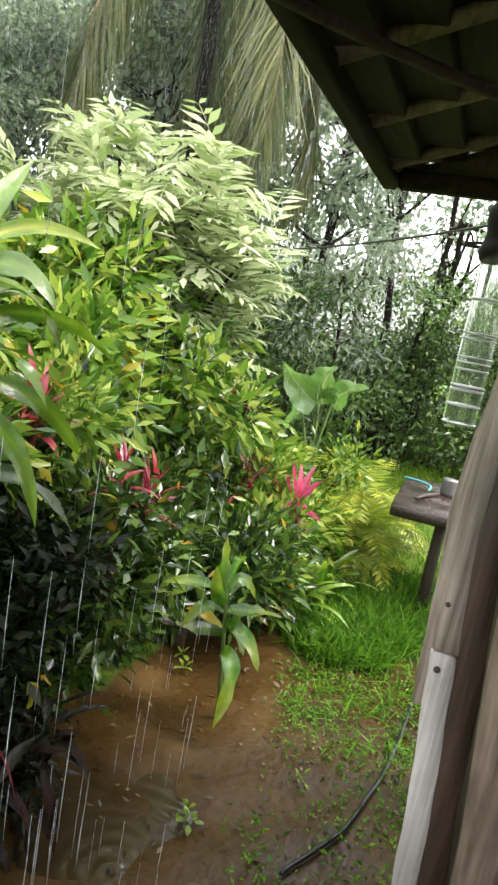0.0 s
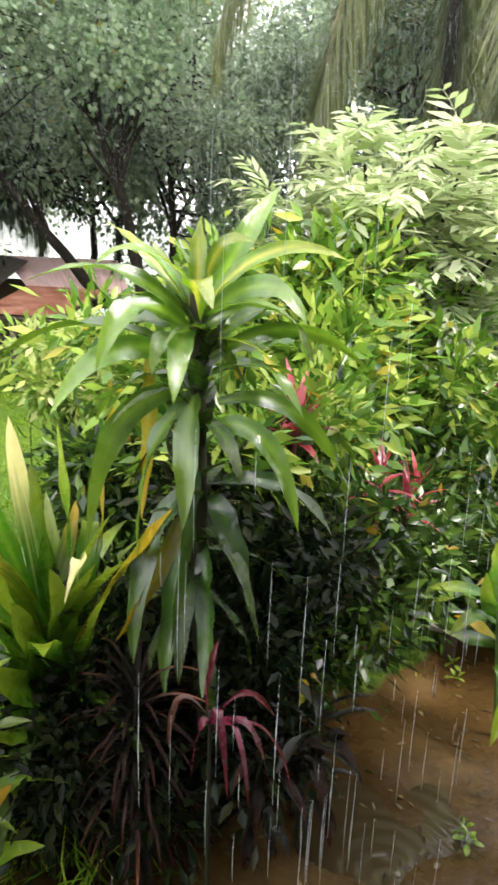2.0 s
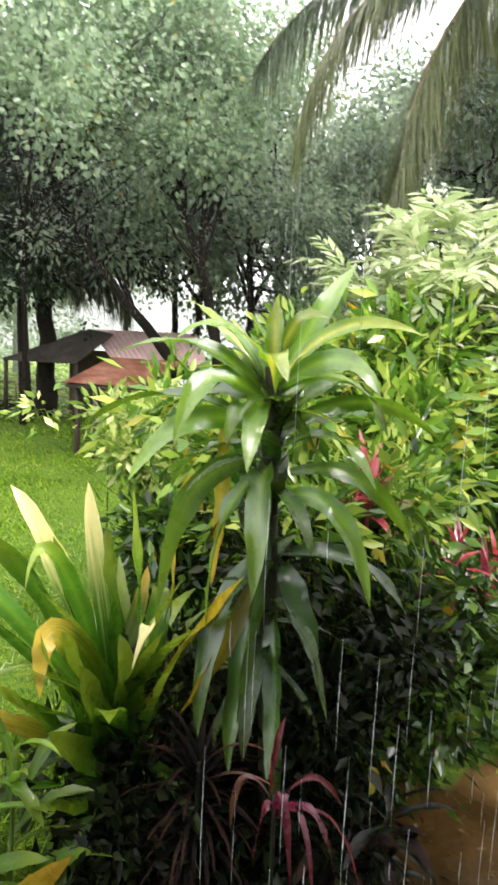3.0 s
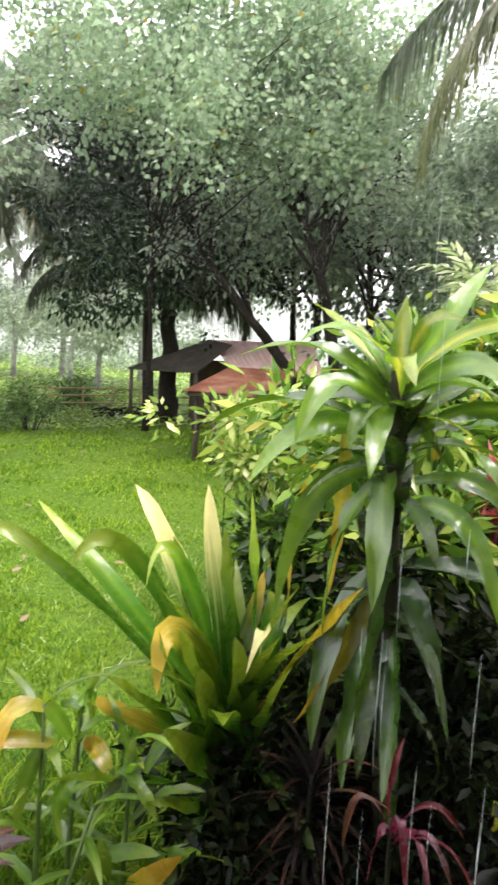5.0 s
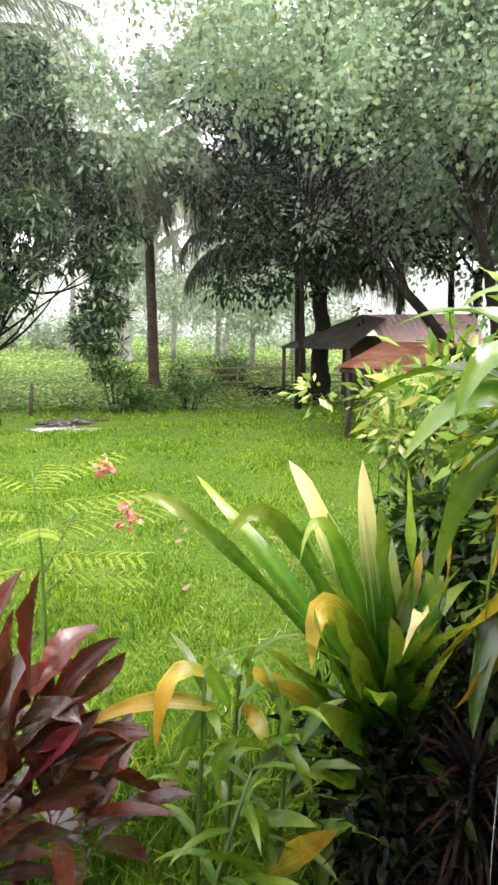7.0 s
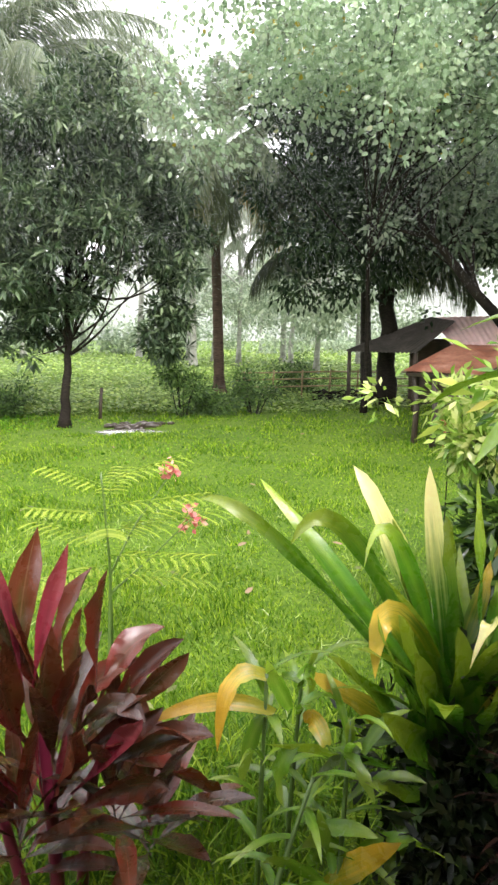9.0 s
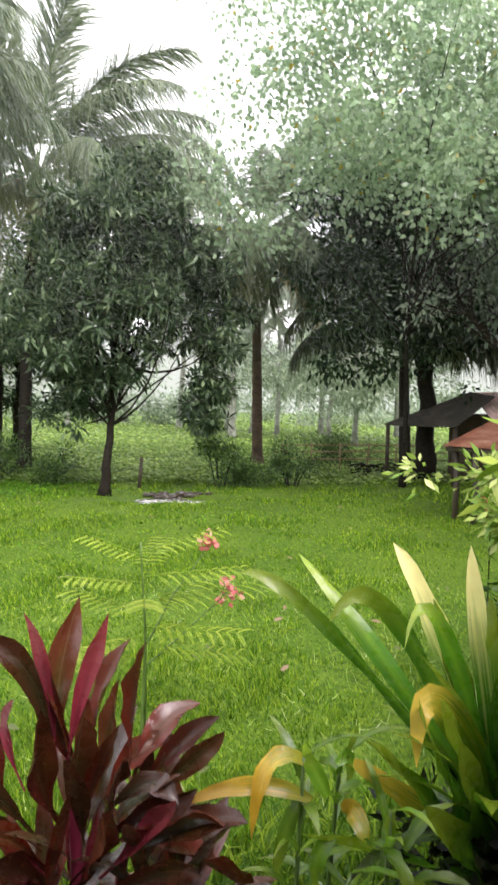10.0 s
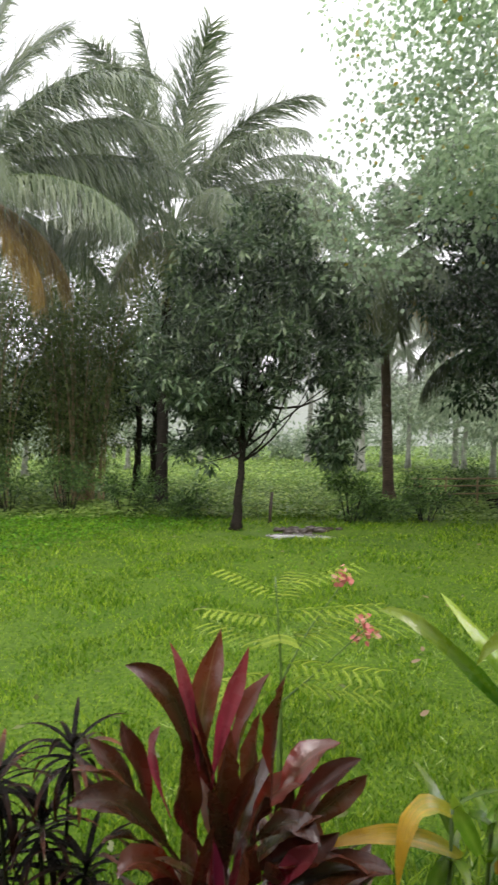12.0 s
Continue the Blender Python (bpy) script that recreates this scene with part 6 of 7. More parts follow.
# ---- shed with rusty roof, low hut behind it ----
m, n, l = material("rusty_iron")
t1, t2 = noise_tex(n, l, 2.5, 6.0), noise_tex(n, l, 14.0, 5.0)
c = ramp(n, l, t1, (0.3, (0.09, 0.032, 0.02)), (0.5, (0.24, 0.09, 0.05)), (0.72, (0.38, 0.21, 0.15)))
c = mix(n, l, "MULTIPLY", 0.6, c, ramp(n, l, t2, (0.35, (0.5, 0.5, 0.5)), (0.65, (1.2, 1.2, 1.2))))
finish(n, l, c, 0.4, bump=t2, bump_by=0.004, strength=0.4)
RUST = m
PINKIRON = plain_material("faded_iron", (0.82, 0.56, 0.52), 0.65, vary=0.3, scale=3.0)


def corrugated(bag, a, b, c, d, waves, depth=0.018):
    """A ribbed sheet between corners a-b (low edge) and d-c (high edge); ribs run up the slope."""
    a, b, c, d = (np.asarray(v, float) for v in (a, b, c, d))
    nu = waves * 6 + 1
    u = np.linspace(0, 1, nu)[:, None]
    up = unit(np.cross(b - a, d - a))
    lift = depth * np.sin(np.linspace(0, 2 * np.pi * waves, nu))[:, None] * up
    low, high = a + (b - a) * u + lift, d + (c - d) * u + lift
    j = np.arange(nu - 1)
    for off, flip in ((0, False), (-0.004, True)):
        q = np.stack([j, j + 1, nu + j + 1, nu + j], 1)
        bag.add(np.concatenate([low, high]) + up * off, None, q[:, ::-1] if flip else q)


shed = thing("shed", (5.9, 9.0, 0), "small open shed with a rusty red iron roof", "shed")
SA, SB, SC, SD = (-1.11, 0.0, 1.15), (-0.48, -1.08, 1.15), (1.21, 0.04, 1.52), (0.46, 1.2, 1.53)
b = Bag()
corrugated(b, SA, SB, SC, SD, 26, 0.007)
part("roof", b, RUST, shed)
for x, y, top in ((-0.78, -0.38, 1.14), (-0.3, -0.8, 1.16), (0.95, 0.1, 1.42), (0.4, 0.95, 1.44), (-0.85, 0.05, 1.16)):
    b = Bag()
    tube(b, [(x, y, -0.02), (x + 0.02, y, top / 2), (x, y + 0.02, top)], [0.05, 0.045, 0.04], 8)
    part("post", b, DARKWOOD, shed)
for a, c in ((SA, SB), (SD, SC), (SA, SD), (SB, SC)):
    b = Bag()
    tube(b, [np.array(a) * [0.93, 0.93, 1] - [0, 0, 0.05], np.array(c) * [0.93, 0.93, 1] - [0, 0, 0.05]], 0.03, 6)
    part("beam", b, DARKWOOD, shed)
for z in (0.25, 0.5):
    b = Bag()
    tube(b, [(-0.3, -0.8, z), (0.95, 0.1, z + 0.03)], 0.025, 6)
    part("rail", b, DARKWOOD, shed)
b = Bag()
box(b, (0.2, 0.25, 0.0), (0.9, 0.85, 0.95), 0.01)
part("inner_wall", b, WALLWOOD, shed)

crate = thing("crate", (5.75, 8.35, 0), "brown wooden crate standing in the shed", "crate")
for k in range(4):
    b = Bag()
    box(b, (-0.25, -0.2, 0.02 + 0.11 * k), (0.25, 0.2, 0.12 + 0.11 * k), 0.008)
    part("slat", b, BRICKRED, crate)
stool = thing("red_stool", (5.45, 8.75, 0), "small red stool inside the shed", "stool")
b = Bag()
box(b, (-0.16, -0.16, 0.38), (0.16, 0.16, 0.42), 0.01)
part("seat", b, REDPAINT, stool)
for x in (-0.13, 0.13):
    for y in (-0.13, 0.13):
        b = Bag()
        tube(b, [(x * 1.1, y * 1.1, 0), (x, y, 0.39)], 0.018, 6)
        part("leg", b, REDPAINT, stool)
white_box = thing("white_box", (6.6, 8.5, 0), "white box on a post beside the shed", "box")
b = Bag()
box(b, (-0.14, -0.1, 1.05), (0.14, 0.1, 1.24), 0.015)
part("body", b, WHITEPAINT, white_box)
b = Bag()
tube(b, [(0, 0, 0), (0, 0, 1.06)], 0.03, 6)
part("post", b, DARKWOOD, white_box)

hut = thing("hut", (8.05, 13.8, 0), "low open hut with dark thatch and pale iron roofing", "hut")
b = Bag()
corrugated(b, (-0.35, -1.5, 1.42), (0.65, -3.5, 1.42), (1.7, -1.8, 2.12), (0.45, 0.9, 2.12), 18, 0.008)
part("iron_roof", b, PINKIRON, hut)
b = Bag()
corrugated(b, (-1.8, 0.9, 1.3), (-0.9, -0.9, 1.3), (0.2, -0.6, 2.0), (0.45, 0.9, 2.12), 18, 0.02)
part("thatch_roof", b, OLDTHATCH, hut)
for x, y, top in ((-1.7, 0.85, 1.3), (-0.85, -0.8, 1.3), (-0.3, -1.4, 1.42), (0.6, -3.3, 1.44), (0.45, 0.85, 2.1), (1.6, -1.8, 2.1)):
    b = Bag()
    tube(b, [(x, y, 0), (x, y, top)], 0.05, 8)
    part("post", b, DARKWOOD, hut)
b = Bag()
box(b, (-0.2, 0.6, 0), (1.4, 0.68, 1.6), 0.0)
part("inner_wall", b, WALLWOOD, hut)

fence = thing("bamboo_fence", (6.2, 16.5, 0), "low grey bamboo rail fence beyond the lawn", "fence")
for k in range(7):
    b = Bag()
    tube(b, [(-2.0 + k * 0.8, 0.05 * (k % 2), 0), (-2.0 + k * 0.8 + 0.02, 0, 0.75)], 0.025, 6)
    part("post", b, CANE, fence)
for z in (0.3, 0.5, 0.68):
    b = Bag()
    tube(b, [(-2.2, 0, z), (0.5, 0.03, z + 0.02), (3.0, 0, z - 0.02)], 0.02, 6)
    part("rail", b, CANE, fence)
stake = thing("fence_stake", (0.42, 13.2, 0), "single dark wooden stake at the ditch", "post")
b = Bag()
tube(b, [(0, 0, -0.05), (0.02, 0, 0.3), (0.05, 0, 0.62)], [0.035, 0.035, 0.03], 8)
part("stake", b, DARKWOOD, stake)
pile = thing("brush_pile", (6.5, 15.6, 0), "heap of dead grey-brown branches on the grass", "branches")
for k in range(26):
    b = Bag()
    x, y, z, a = rng.uniform(-0.5, 0.5), rng.uniform(-0.3, 0.3), rng.uniform(0.03, 0.25), rng.uniform(0, 3.14)
    l2 = rng.uniform(0.2, 0.45)
    tube(b, [(x - l2 * math.cos(a), y - l2 * math.sin(a), z), (x, y, z + 0.05), (x + l2 * math.cos(a), y + l2 * math.sin(a), z * 0.6)], 0.018, 5)
    part("branch", b, BARK, pile)

# wet dark clods along the back of the ditch's water, rank grass in front
clods = thing("mud_bank", (1.05, 12.2, 0), "row of wet dark earth clods behind the ditch water", "mud")
for k in range(22):
    bm = bmesh.new()
    bmesh.ops.create_icosphere(bm, subdivisions=2, radius=1.0)
    v0 = np.array([q.co[:] for q in bm.verts])
    f0 = np.array([[q.index for q in f.verts] for f in bm.faces])
    bm.free()
    v0 *= (1 + 0.18 * np.sin(v0 @ rng.normal(size=(3, 3)) * 3.0).sum(-1, keepdims=True) / 1.7)
    size = rng.uniform(0.04, 0.1)
    x, y = -0.5 + 1.0 * k / 21 + rng.normal() * 0.05, rng.uniform(0.0, 0.3)
    b = Bag()
    b.add(v0 * [size * 1.5, size, size * 0.8] + [x, y, ground_z(np.array([1.05 + x]), np.array([12.2 + y]))[0] + size * 0.3], f0)
    part("clod", b, CLOD, clods)
grass_clump((1.0, 10.95), 0.45, 0.055, 500, 21, "rank grass hanging over the ditch's edge")

# ---- far growth ----
for x, y, h, w in ((2.05, 13.1, 1.0, 0.5), (2.75, 13.4, 0.5, 0.5), (3.6, 13.3, 0.75, 0.6), (-1.2, 13.8, 0.8, 0.9), (-2.8, 14.6, 1.0, 1.0), (-4.2, 15.0, 1.1, 1.0), (-5.6, 15.2, 1.1, 1.0), (5.2, 17.6, 0.9, 1.2), (7.0, 17.8, 0.9, 1.3)):
    shrub("ditch_bush", (x, y, 0), [((0, 0, h * 0.5), (w, w * 0.6, h * 0.55))], 110, 12, 0.1, (0.11, 0.035), THICKET, "low weedy bush along the ditch", int(100 + 7 * x + 31 * y), group="ditch bushes", stems=10)


def bamboo(at, canes, height, spread, seed):
    r = np.random.default_rng(seed)
    p = thing("bamboo_clump", (*at, 0), "dense clump of thin brown canes with feathery leaves", "bamboo")
    g = Bag()
    for k in range(canes):
        a, d = r.uniform(0, 6.28), spread * 0.35 * math.sqrt(r.uniform())
        o = np.array([d * math.cos(a), d * math.sin(a), 0])
        a2 = a + r.normal() * 0.5
        top = o + [spread * math.cos(a2) * r.uniform(0.2, 1), spread * 0.7 * math.sin(a2) * r.uniform(0.2, 1), height * r.uniform(0.7, 1.1)]
        line = bend(o, o * 1.2 + [0, 0, height * 0.7], top, 12)
        b = Bag()
        tube(b, line, np.linspace(0.022, 0.006, 12), 5, False)
        part("cane", b, CANE, p)
        cs = line[r.integers(2, 12, 44)] + r.normal(size=(44, 3)) * 0.3
        clumps(g, r, cs, 11, 0.2, 0.19, 0.032, LANCE, 0.7, 0.5, 0.5)
    part("foliage", g, BAMBOO, p, smooth=False)


bamboo((-4.5, 17.2), 44, 6.2, 1.8, 1)
bamboo((-6.6, 16.0), 36, 6.2, 1.8, 2)
bamboo((-8.6, 18.0), 30, 6.2, 2.0, 3)
tree("yard_tree", (-3.4, 19.5, 0), [(0, 0, 0), (0.1, 0, 2.2), (0, 0, 4.5)], [((0, 0, 3.6), (1.6, 1.2, 1.5)), ((-1.6, 0, 3.8), (1.4, 1.2, 1.5)), ((0.6, 0, 5.2), (1.4, 1.2, 1.2))], 420, 14, 0.25, (0.17, 0.06), FOREST, "leafy green tree behind the bamboo", 91, r=0.12, limb_count=18)
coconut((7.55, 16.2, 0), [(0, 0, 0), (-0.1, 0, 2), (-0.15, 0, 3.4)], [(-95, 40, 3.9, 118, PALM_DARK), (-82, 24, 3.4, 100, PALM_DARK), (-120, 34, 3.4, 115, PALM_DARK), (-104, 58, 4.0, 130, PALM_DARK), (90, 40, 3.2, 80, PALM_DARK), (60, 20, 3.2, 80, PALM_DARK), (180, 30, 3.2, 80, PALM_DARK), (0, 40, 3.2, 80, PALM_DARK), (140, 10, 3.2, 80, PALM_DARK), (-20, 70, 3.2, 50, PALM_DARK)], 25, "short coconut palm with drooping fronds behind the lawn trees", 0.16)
r0 = np.random.default_rng(9)
for k, (x, y, h) in enumerate(((5.2, 30.0, 7.0), (7.0, 34.0, 8.0), (3.4, 38.0, 8.5), (10.5, 33.0, 7.0), (-3.0, 40.0, 9.0), (0.5, 46.0, 9.0), (13.5, 30.0, 8.0))):
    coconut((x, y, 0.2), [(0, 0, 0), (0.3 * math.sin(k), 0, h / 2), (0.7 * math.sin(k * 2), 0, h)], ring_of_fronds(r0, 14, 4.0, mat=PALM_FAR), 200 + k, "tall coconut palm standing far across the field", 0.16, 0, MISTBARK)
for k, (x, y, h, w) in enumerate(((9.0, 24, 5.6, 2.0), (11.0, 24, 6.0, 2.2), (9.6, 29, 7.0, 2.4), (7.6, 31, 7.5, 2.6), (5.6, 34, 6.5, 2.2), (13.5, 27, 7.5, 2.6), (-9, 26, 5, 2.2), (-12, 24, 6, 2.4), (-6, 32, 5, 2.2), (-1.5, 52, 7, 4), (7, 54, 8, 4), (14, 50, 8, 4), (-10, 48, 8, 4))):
    tree("field_tree", (x, y, 0.2), [(0, 0, 0), (0.1, 0, h * 0.4), (0, 0, h * 0.8)], [((0, 0, h * 0.65), (w, w, h * 0.35)), ((w * 0.6, 0, h * 0.45), (w * 0.7, w * 0.7, h * 0.25)), ((-w * 0.6, 0, h * 0.5), (w * 0.7, w * 0.7, h * 0.25))], 260, 13, 0.3, (0.22, 0.1), MISTLEAF, "tree across the wet field, pale with haze in its colour", 300 + k, r=0.12, limb_count=14, bark=MISTBARK, group="field trees")

tree("sapling", (8.9, 1.6, 0), [(0, 0, 0), (0.1, 0, 1.2), (0.1, 0.1, 2.4)], [((0, 0, 2.1), (0.9, 0.8, 0.9)), ((0.5, -0.5, 1.6), (0.7, 0.6, 0.6))], 170, 11, 0.16, (0.12, 0.05), MISTLEAF, "sapling at the edge of the wood, pale with haze in its colour", 95, r=0.04, limb_count=12, limb_r=0.015)
tree("thin_tree", (9.8, 0.95, 0), [(0, 0, 0), (0.05, 0.15, 1.8), (-0.1, 0.3, 3.2), (0, 0.4, 5.0)], [((0, 0.3, 4.6), (1.2, 1.2, 1.0))], 60, 10, 0.25, (0.16, 0.08), FOREST, "thin dark forked tree at the edge of the wood", 96, r=0.07, limb_count=10, limb_r=0.025)
tree("thin_tree", (9.9, 0.7, 0), [(0, 0, 0), (0.0, -0.05, 1.8), (-0.1, -0.2, 3.0), (0, -0.1, 4.6)], [((0, -0.2, 4.4), (1.2, 1.2, 0.9))], 60, 10, 0.25, (0.16, 0.08), FOREST, "thin dark forked tree at the edge of the wood", 97, r=0.06, limb_count=10, limb_r=0.025)

for k in range(16):
    x, y = -26 + 4.2 * k + 1.5 * math.sin(k * 2.3), 50 + 7 * math.sin(k * 1.7)
    h = 2.2 + 1.2 * math.sin(k * 3.1)
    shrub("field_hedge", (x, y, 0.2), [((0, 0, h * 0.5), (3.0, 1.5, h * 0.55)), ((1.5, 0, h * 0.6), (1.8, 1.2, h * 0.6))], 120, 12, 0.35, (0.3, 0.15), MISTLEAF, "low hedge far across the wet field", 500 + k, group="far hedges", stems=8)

for x, y, h, w in ((-5.6, 19.8, 7.6, 1.7), (-8.8, 19.0, 7.2, 2.0), (-3.2, 21.5, 7.8, 1.6)):
    tree("yard_tree", (x, y, 0), [(0, 0, 0), (0.1, 0, h * 0.3), (0, 0, h * 0.75)], [((0, 0, h * 0.6), (w, w * 0.8, h * 0.3)), ((w * 0.6, 0, h * 0.35), (w * 0.7, w * 0.7, h * 0.22)), ((-w * 0.6, 0, h * 0.42), (w * 0.7, w * 0.7, h * 0.25)), ((0.2, 0, h * 0.85), (w * 0.7, w * 0.7, h * 0.15))], 700, 13, 0.16, (0.19, 0.07), DARKTREE, "dense dark green tree behind the bamboo", int(600 - 10 * x), r=0.12, limb_count=18, group="yard trees")

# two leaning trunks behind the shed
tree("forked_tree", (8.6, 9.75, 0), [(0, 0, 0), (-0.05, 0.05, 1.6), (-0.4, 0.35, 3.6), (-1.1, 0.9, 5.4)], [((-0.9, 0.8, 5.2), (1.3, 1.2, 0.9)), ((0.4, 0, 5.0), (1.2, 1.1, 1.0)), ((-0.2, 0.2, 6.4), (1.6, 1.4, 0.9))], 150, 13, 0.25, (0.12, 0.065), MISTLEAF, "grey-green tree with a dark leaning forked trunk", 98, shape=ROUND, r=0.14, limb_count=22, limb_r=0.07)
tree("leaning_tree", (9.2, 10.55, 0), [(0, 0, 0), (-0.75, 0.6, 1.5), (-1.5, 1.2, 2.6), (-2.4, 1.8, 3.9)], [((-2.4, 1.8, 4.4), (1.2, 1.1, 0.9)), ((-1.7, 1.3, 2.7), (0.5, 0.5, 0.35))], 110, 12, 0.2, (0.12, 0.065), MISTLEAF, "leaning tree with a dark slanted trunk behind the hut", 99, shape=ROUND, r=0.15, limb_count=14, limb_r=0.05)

# weeds over the field
rng = np.random.default_rng(77)
N = 46000
a = np.radians(rng.uniform(-28, 62, N))
d = 13.8 * (60 / 13.8) ** (rng.uniform(size=N) ** 1.3)
x, y = d * np.sin(a), d * np.cos(a)
ok = (y > 13.6) & ~((np.abs(x - 1) < 1) & (y < 12.6))
x, y, d = x[ok], y[ok], d[ok]
n0 = len(x)
bump = 0.5 + 0.5 * np.sin(1.1 * x + 0.7 * y) * np.sin(0.9 * y - 0.4 * x)
p = np.stack([x, y, ground_z(x, y) + rng.uniform(0, 1, n0) * 0.2 * (0.3 + bump)], -1)
b = Bag()
scatter(b, ROUND, p, frames_of(rng.normal(size=(n0, 3)) * [1, 1, 0.25], np.array([0, 0, 1.0]) + rng.normal(size=(n0, 3)) * 0.35), 0.045 + 0.0034 * d, 0.038 + 0.0028 * d)
tagged(part("field_weeds", b, WEEDS, smooth=False), "bright wet weeds covering the field beyond the lawn", "weeds", kind="stuff")

# single large fallen leaves; pale blades coloured as wet glints on the grass
for x, y, a in ((1.18, 4.71, 0.4), (1.97, 6.33, 1.9), (1.33, 4.98, 1.2), (2.01, 4.62, 2.6), (2.2, 4.55, 0.9), (3.51, 9.98, 0.2), (1.01, 3.81, 0.7), (0.49, 9.49, 1.5), (1.86, 6.7, 2.2)):
    b = Bag()
    p = np.array([[x, y, ground_z(np.array([x]), np.array([y]))[0] + 0.055]])
    scatter(b, ROUND, p, frames_of(np.array([[math.cos(a), math.sin(a), 0.15]]), np.array([[0.25, -0.45, 1.0]])), 0.09, 0.035)
    tagged(part("fallen_leaf", b, DRYLEAF, smooth=False), "dry brown fallen leaf lying on wet grass", "leaf", group="fallen leaves")
n0 = 2600
b = Bag()
x, y = rng.uniform(-0.6, 3.2, n0), rng.uniform(2.4, 6.2, n0)
shape = (np.array([[-0.5, 0, 0], [0.5, 0, 0], [-0.4, 0.5, 3.0], [0.4, 0.5, 3.0], [0, 1.6, 8.0]]), np.array([[0, 1, 3], [0, 3, 2], [2, 3, 4]]))
scatter(b, shape, np.stack([x, y, ground_z(x, y)], -1), frames_of(np.stack([rng.normal(size=n0) * 0.6, rng.normal(size=n0) * 0.6, np.ones(n0)], -1), rng.normal(size=(n0, 3))), rng.uniform(0.025, 0.045, n0), 0.006)
tagged(part("pale_grass_blades", b, GLINTBLADE, smooth=False), "grass blades coloured pale as wet glints in the lawn", "grass", kind="stuff")

# coarse clover patches and fallen leaves on the lawn
N = 36000
x, y = rng.uniform(-8, 7, N), rng.uniform(7.5, 14.2, N)
ok = (np.sin(0.8 * x + 0.5 * np.sin(y)) * np.sin(0.7 * y + 1) + rng.normal(size=N) * 0.35 + 0.1 * (y - 10) - 0.35 * x > 0.85)
x, y = x[ok], y[ok]
n0 = len(x)
b = Bag()
scatter(b, ROUND, np.stack([x, y, ground_z(x, y) + rng.uniform(0.02, 0.07, n0)], -1), frames_of(rng.normal(size=(n0, 3)) * [1, 1, 0.4], np.array([0, 0, 1.0]) + rng.normal(size=(n0, 3)) * 0.4), rng.uniform(0.03, 0.065, n0), rng.uniform(0.026, 0.055, n0))
tagged(part("lawn_clover", b, DEEPGRASS, smooth=False), "coarse dark clover in the wet lawn", "clover", kind="stuff")
N = 70
a, d = np.radians(rng.uniform(-25, 35, N)), rng.uniform(2.5, 12, N)
x, y = d * np.sin(a), d * np.cos(a)
b = Bag()
scatter(b, LANCE, np.stack([x, y, ground_z(x, y) + 0.06], -1), frames_of(rng.normal(size=(N, 3)) * [1, 1, 0.2], np.array([0, 0, 1.0]) + rng.normal(size=(N, 3)) * 0.3), 0.08, 0.035)
tagged(part("fallen_leaves", b, PALM_DRY, smooth=False), "pale fallen leaves scattered on the lawn", "leaves", kind="stuff")

# ---- own house: eave, frame posts, walls behind, table, hose ----
eave = thing("eave", (0, 0.522, 0), "dark underside of a low thatched roof on poles", "roof", kind="structure")
eave.rotation_euler[2] = radians(-2.6)
b = Bag()
box(b, (-3, -0.055, 2.2), (2.44, 0.0, 2.25), 0.008)
part("fascia", b, EAVEWOOD, eave)
b = Bag()
box(b, (2.38, -3.5, 2.2), (2.44, -0.06, 2.26), 0.008)
part("verge_board", b, EAVEWOOD, eave)
bm = bmesh.new()
vs = [bm.verts.new(p) for p in ((2.4, -0.02, 2.24), (2.4, -3.5, 2.24), (2.4, -3.5, 3.5), (2.43, -0.02, 2.24), (2.43, -3.5, 2.24), (2.43, -3.5, 3.5))]
for f in ((0, 1, 2), (5, 4, 3), (0, 3, 4, 1), (1, 4, 5, 2), (2, 5, 3, 0)):
    bm.faces.new([vs[q] for q in f])
b = Bag()
put(b, bm)
part("end_panel", b, WALLWOOD, eave, smooth=False)
for k in range(30):
    y = -0.01 - 0.125 * k
    b = Bag()
    box(b, (-3, y - 0.13, 2.262 + 0.045 * k), (2.46, y + 0.03, 2.33 + 0.045 * k), 0.004)
    part("thatch_course", b, THATCH, eave)
for k in range(12):
    x = 2.28 - 0.4 * k
    b = Bag()
    tube(b, [(x, -0.02, 2.238), (x + 0.02, -0.8, 2.515), (x - 0.01, -1.6, 2.79), (x, -3.4, 3.41)], [0.02, 0.024, 0.022, 0.02], 8)
    part("rafter", b, POLEWOOD, eave)
for k, y in enumerate((-0.3, -0.75, -1.3)):
    b = Bag()
    box(b, (-3, y - 0.012, 2.245 - 0.36 * y), (2.38, y + 0.012, 2.262 - 0.36 * y), 0.003)
    part("purlin", b, OLDWOOD, eave)
b = Bag()
tube(b, bend((1.02, 0.02, 2.19), (1.5, -0.16, 2.25), (2.38, -0.85, 2.36), 12), np.linspace(0.012, 0.017, 12), 8)
part("brace_pole", b, DARKWOOD, eave)

frame_post = thing("door_frame", (1.53, 0, 0), "weathered wooden frame of the house opening", "door frame", kind="structure")


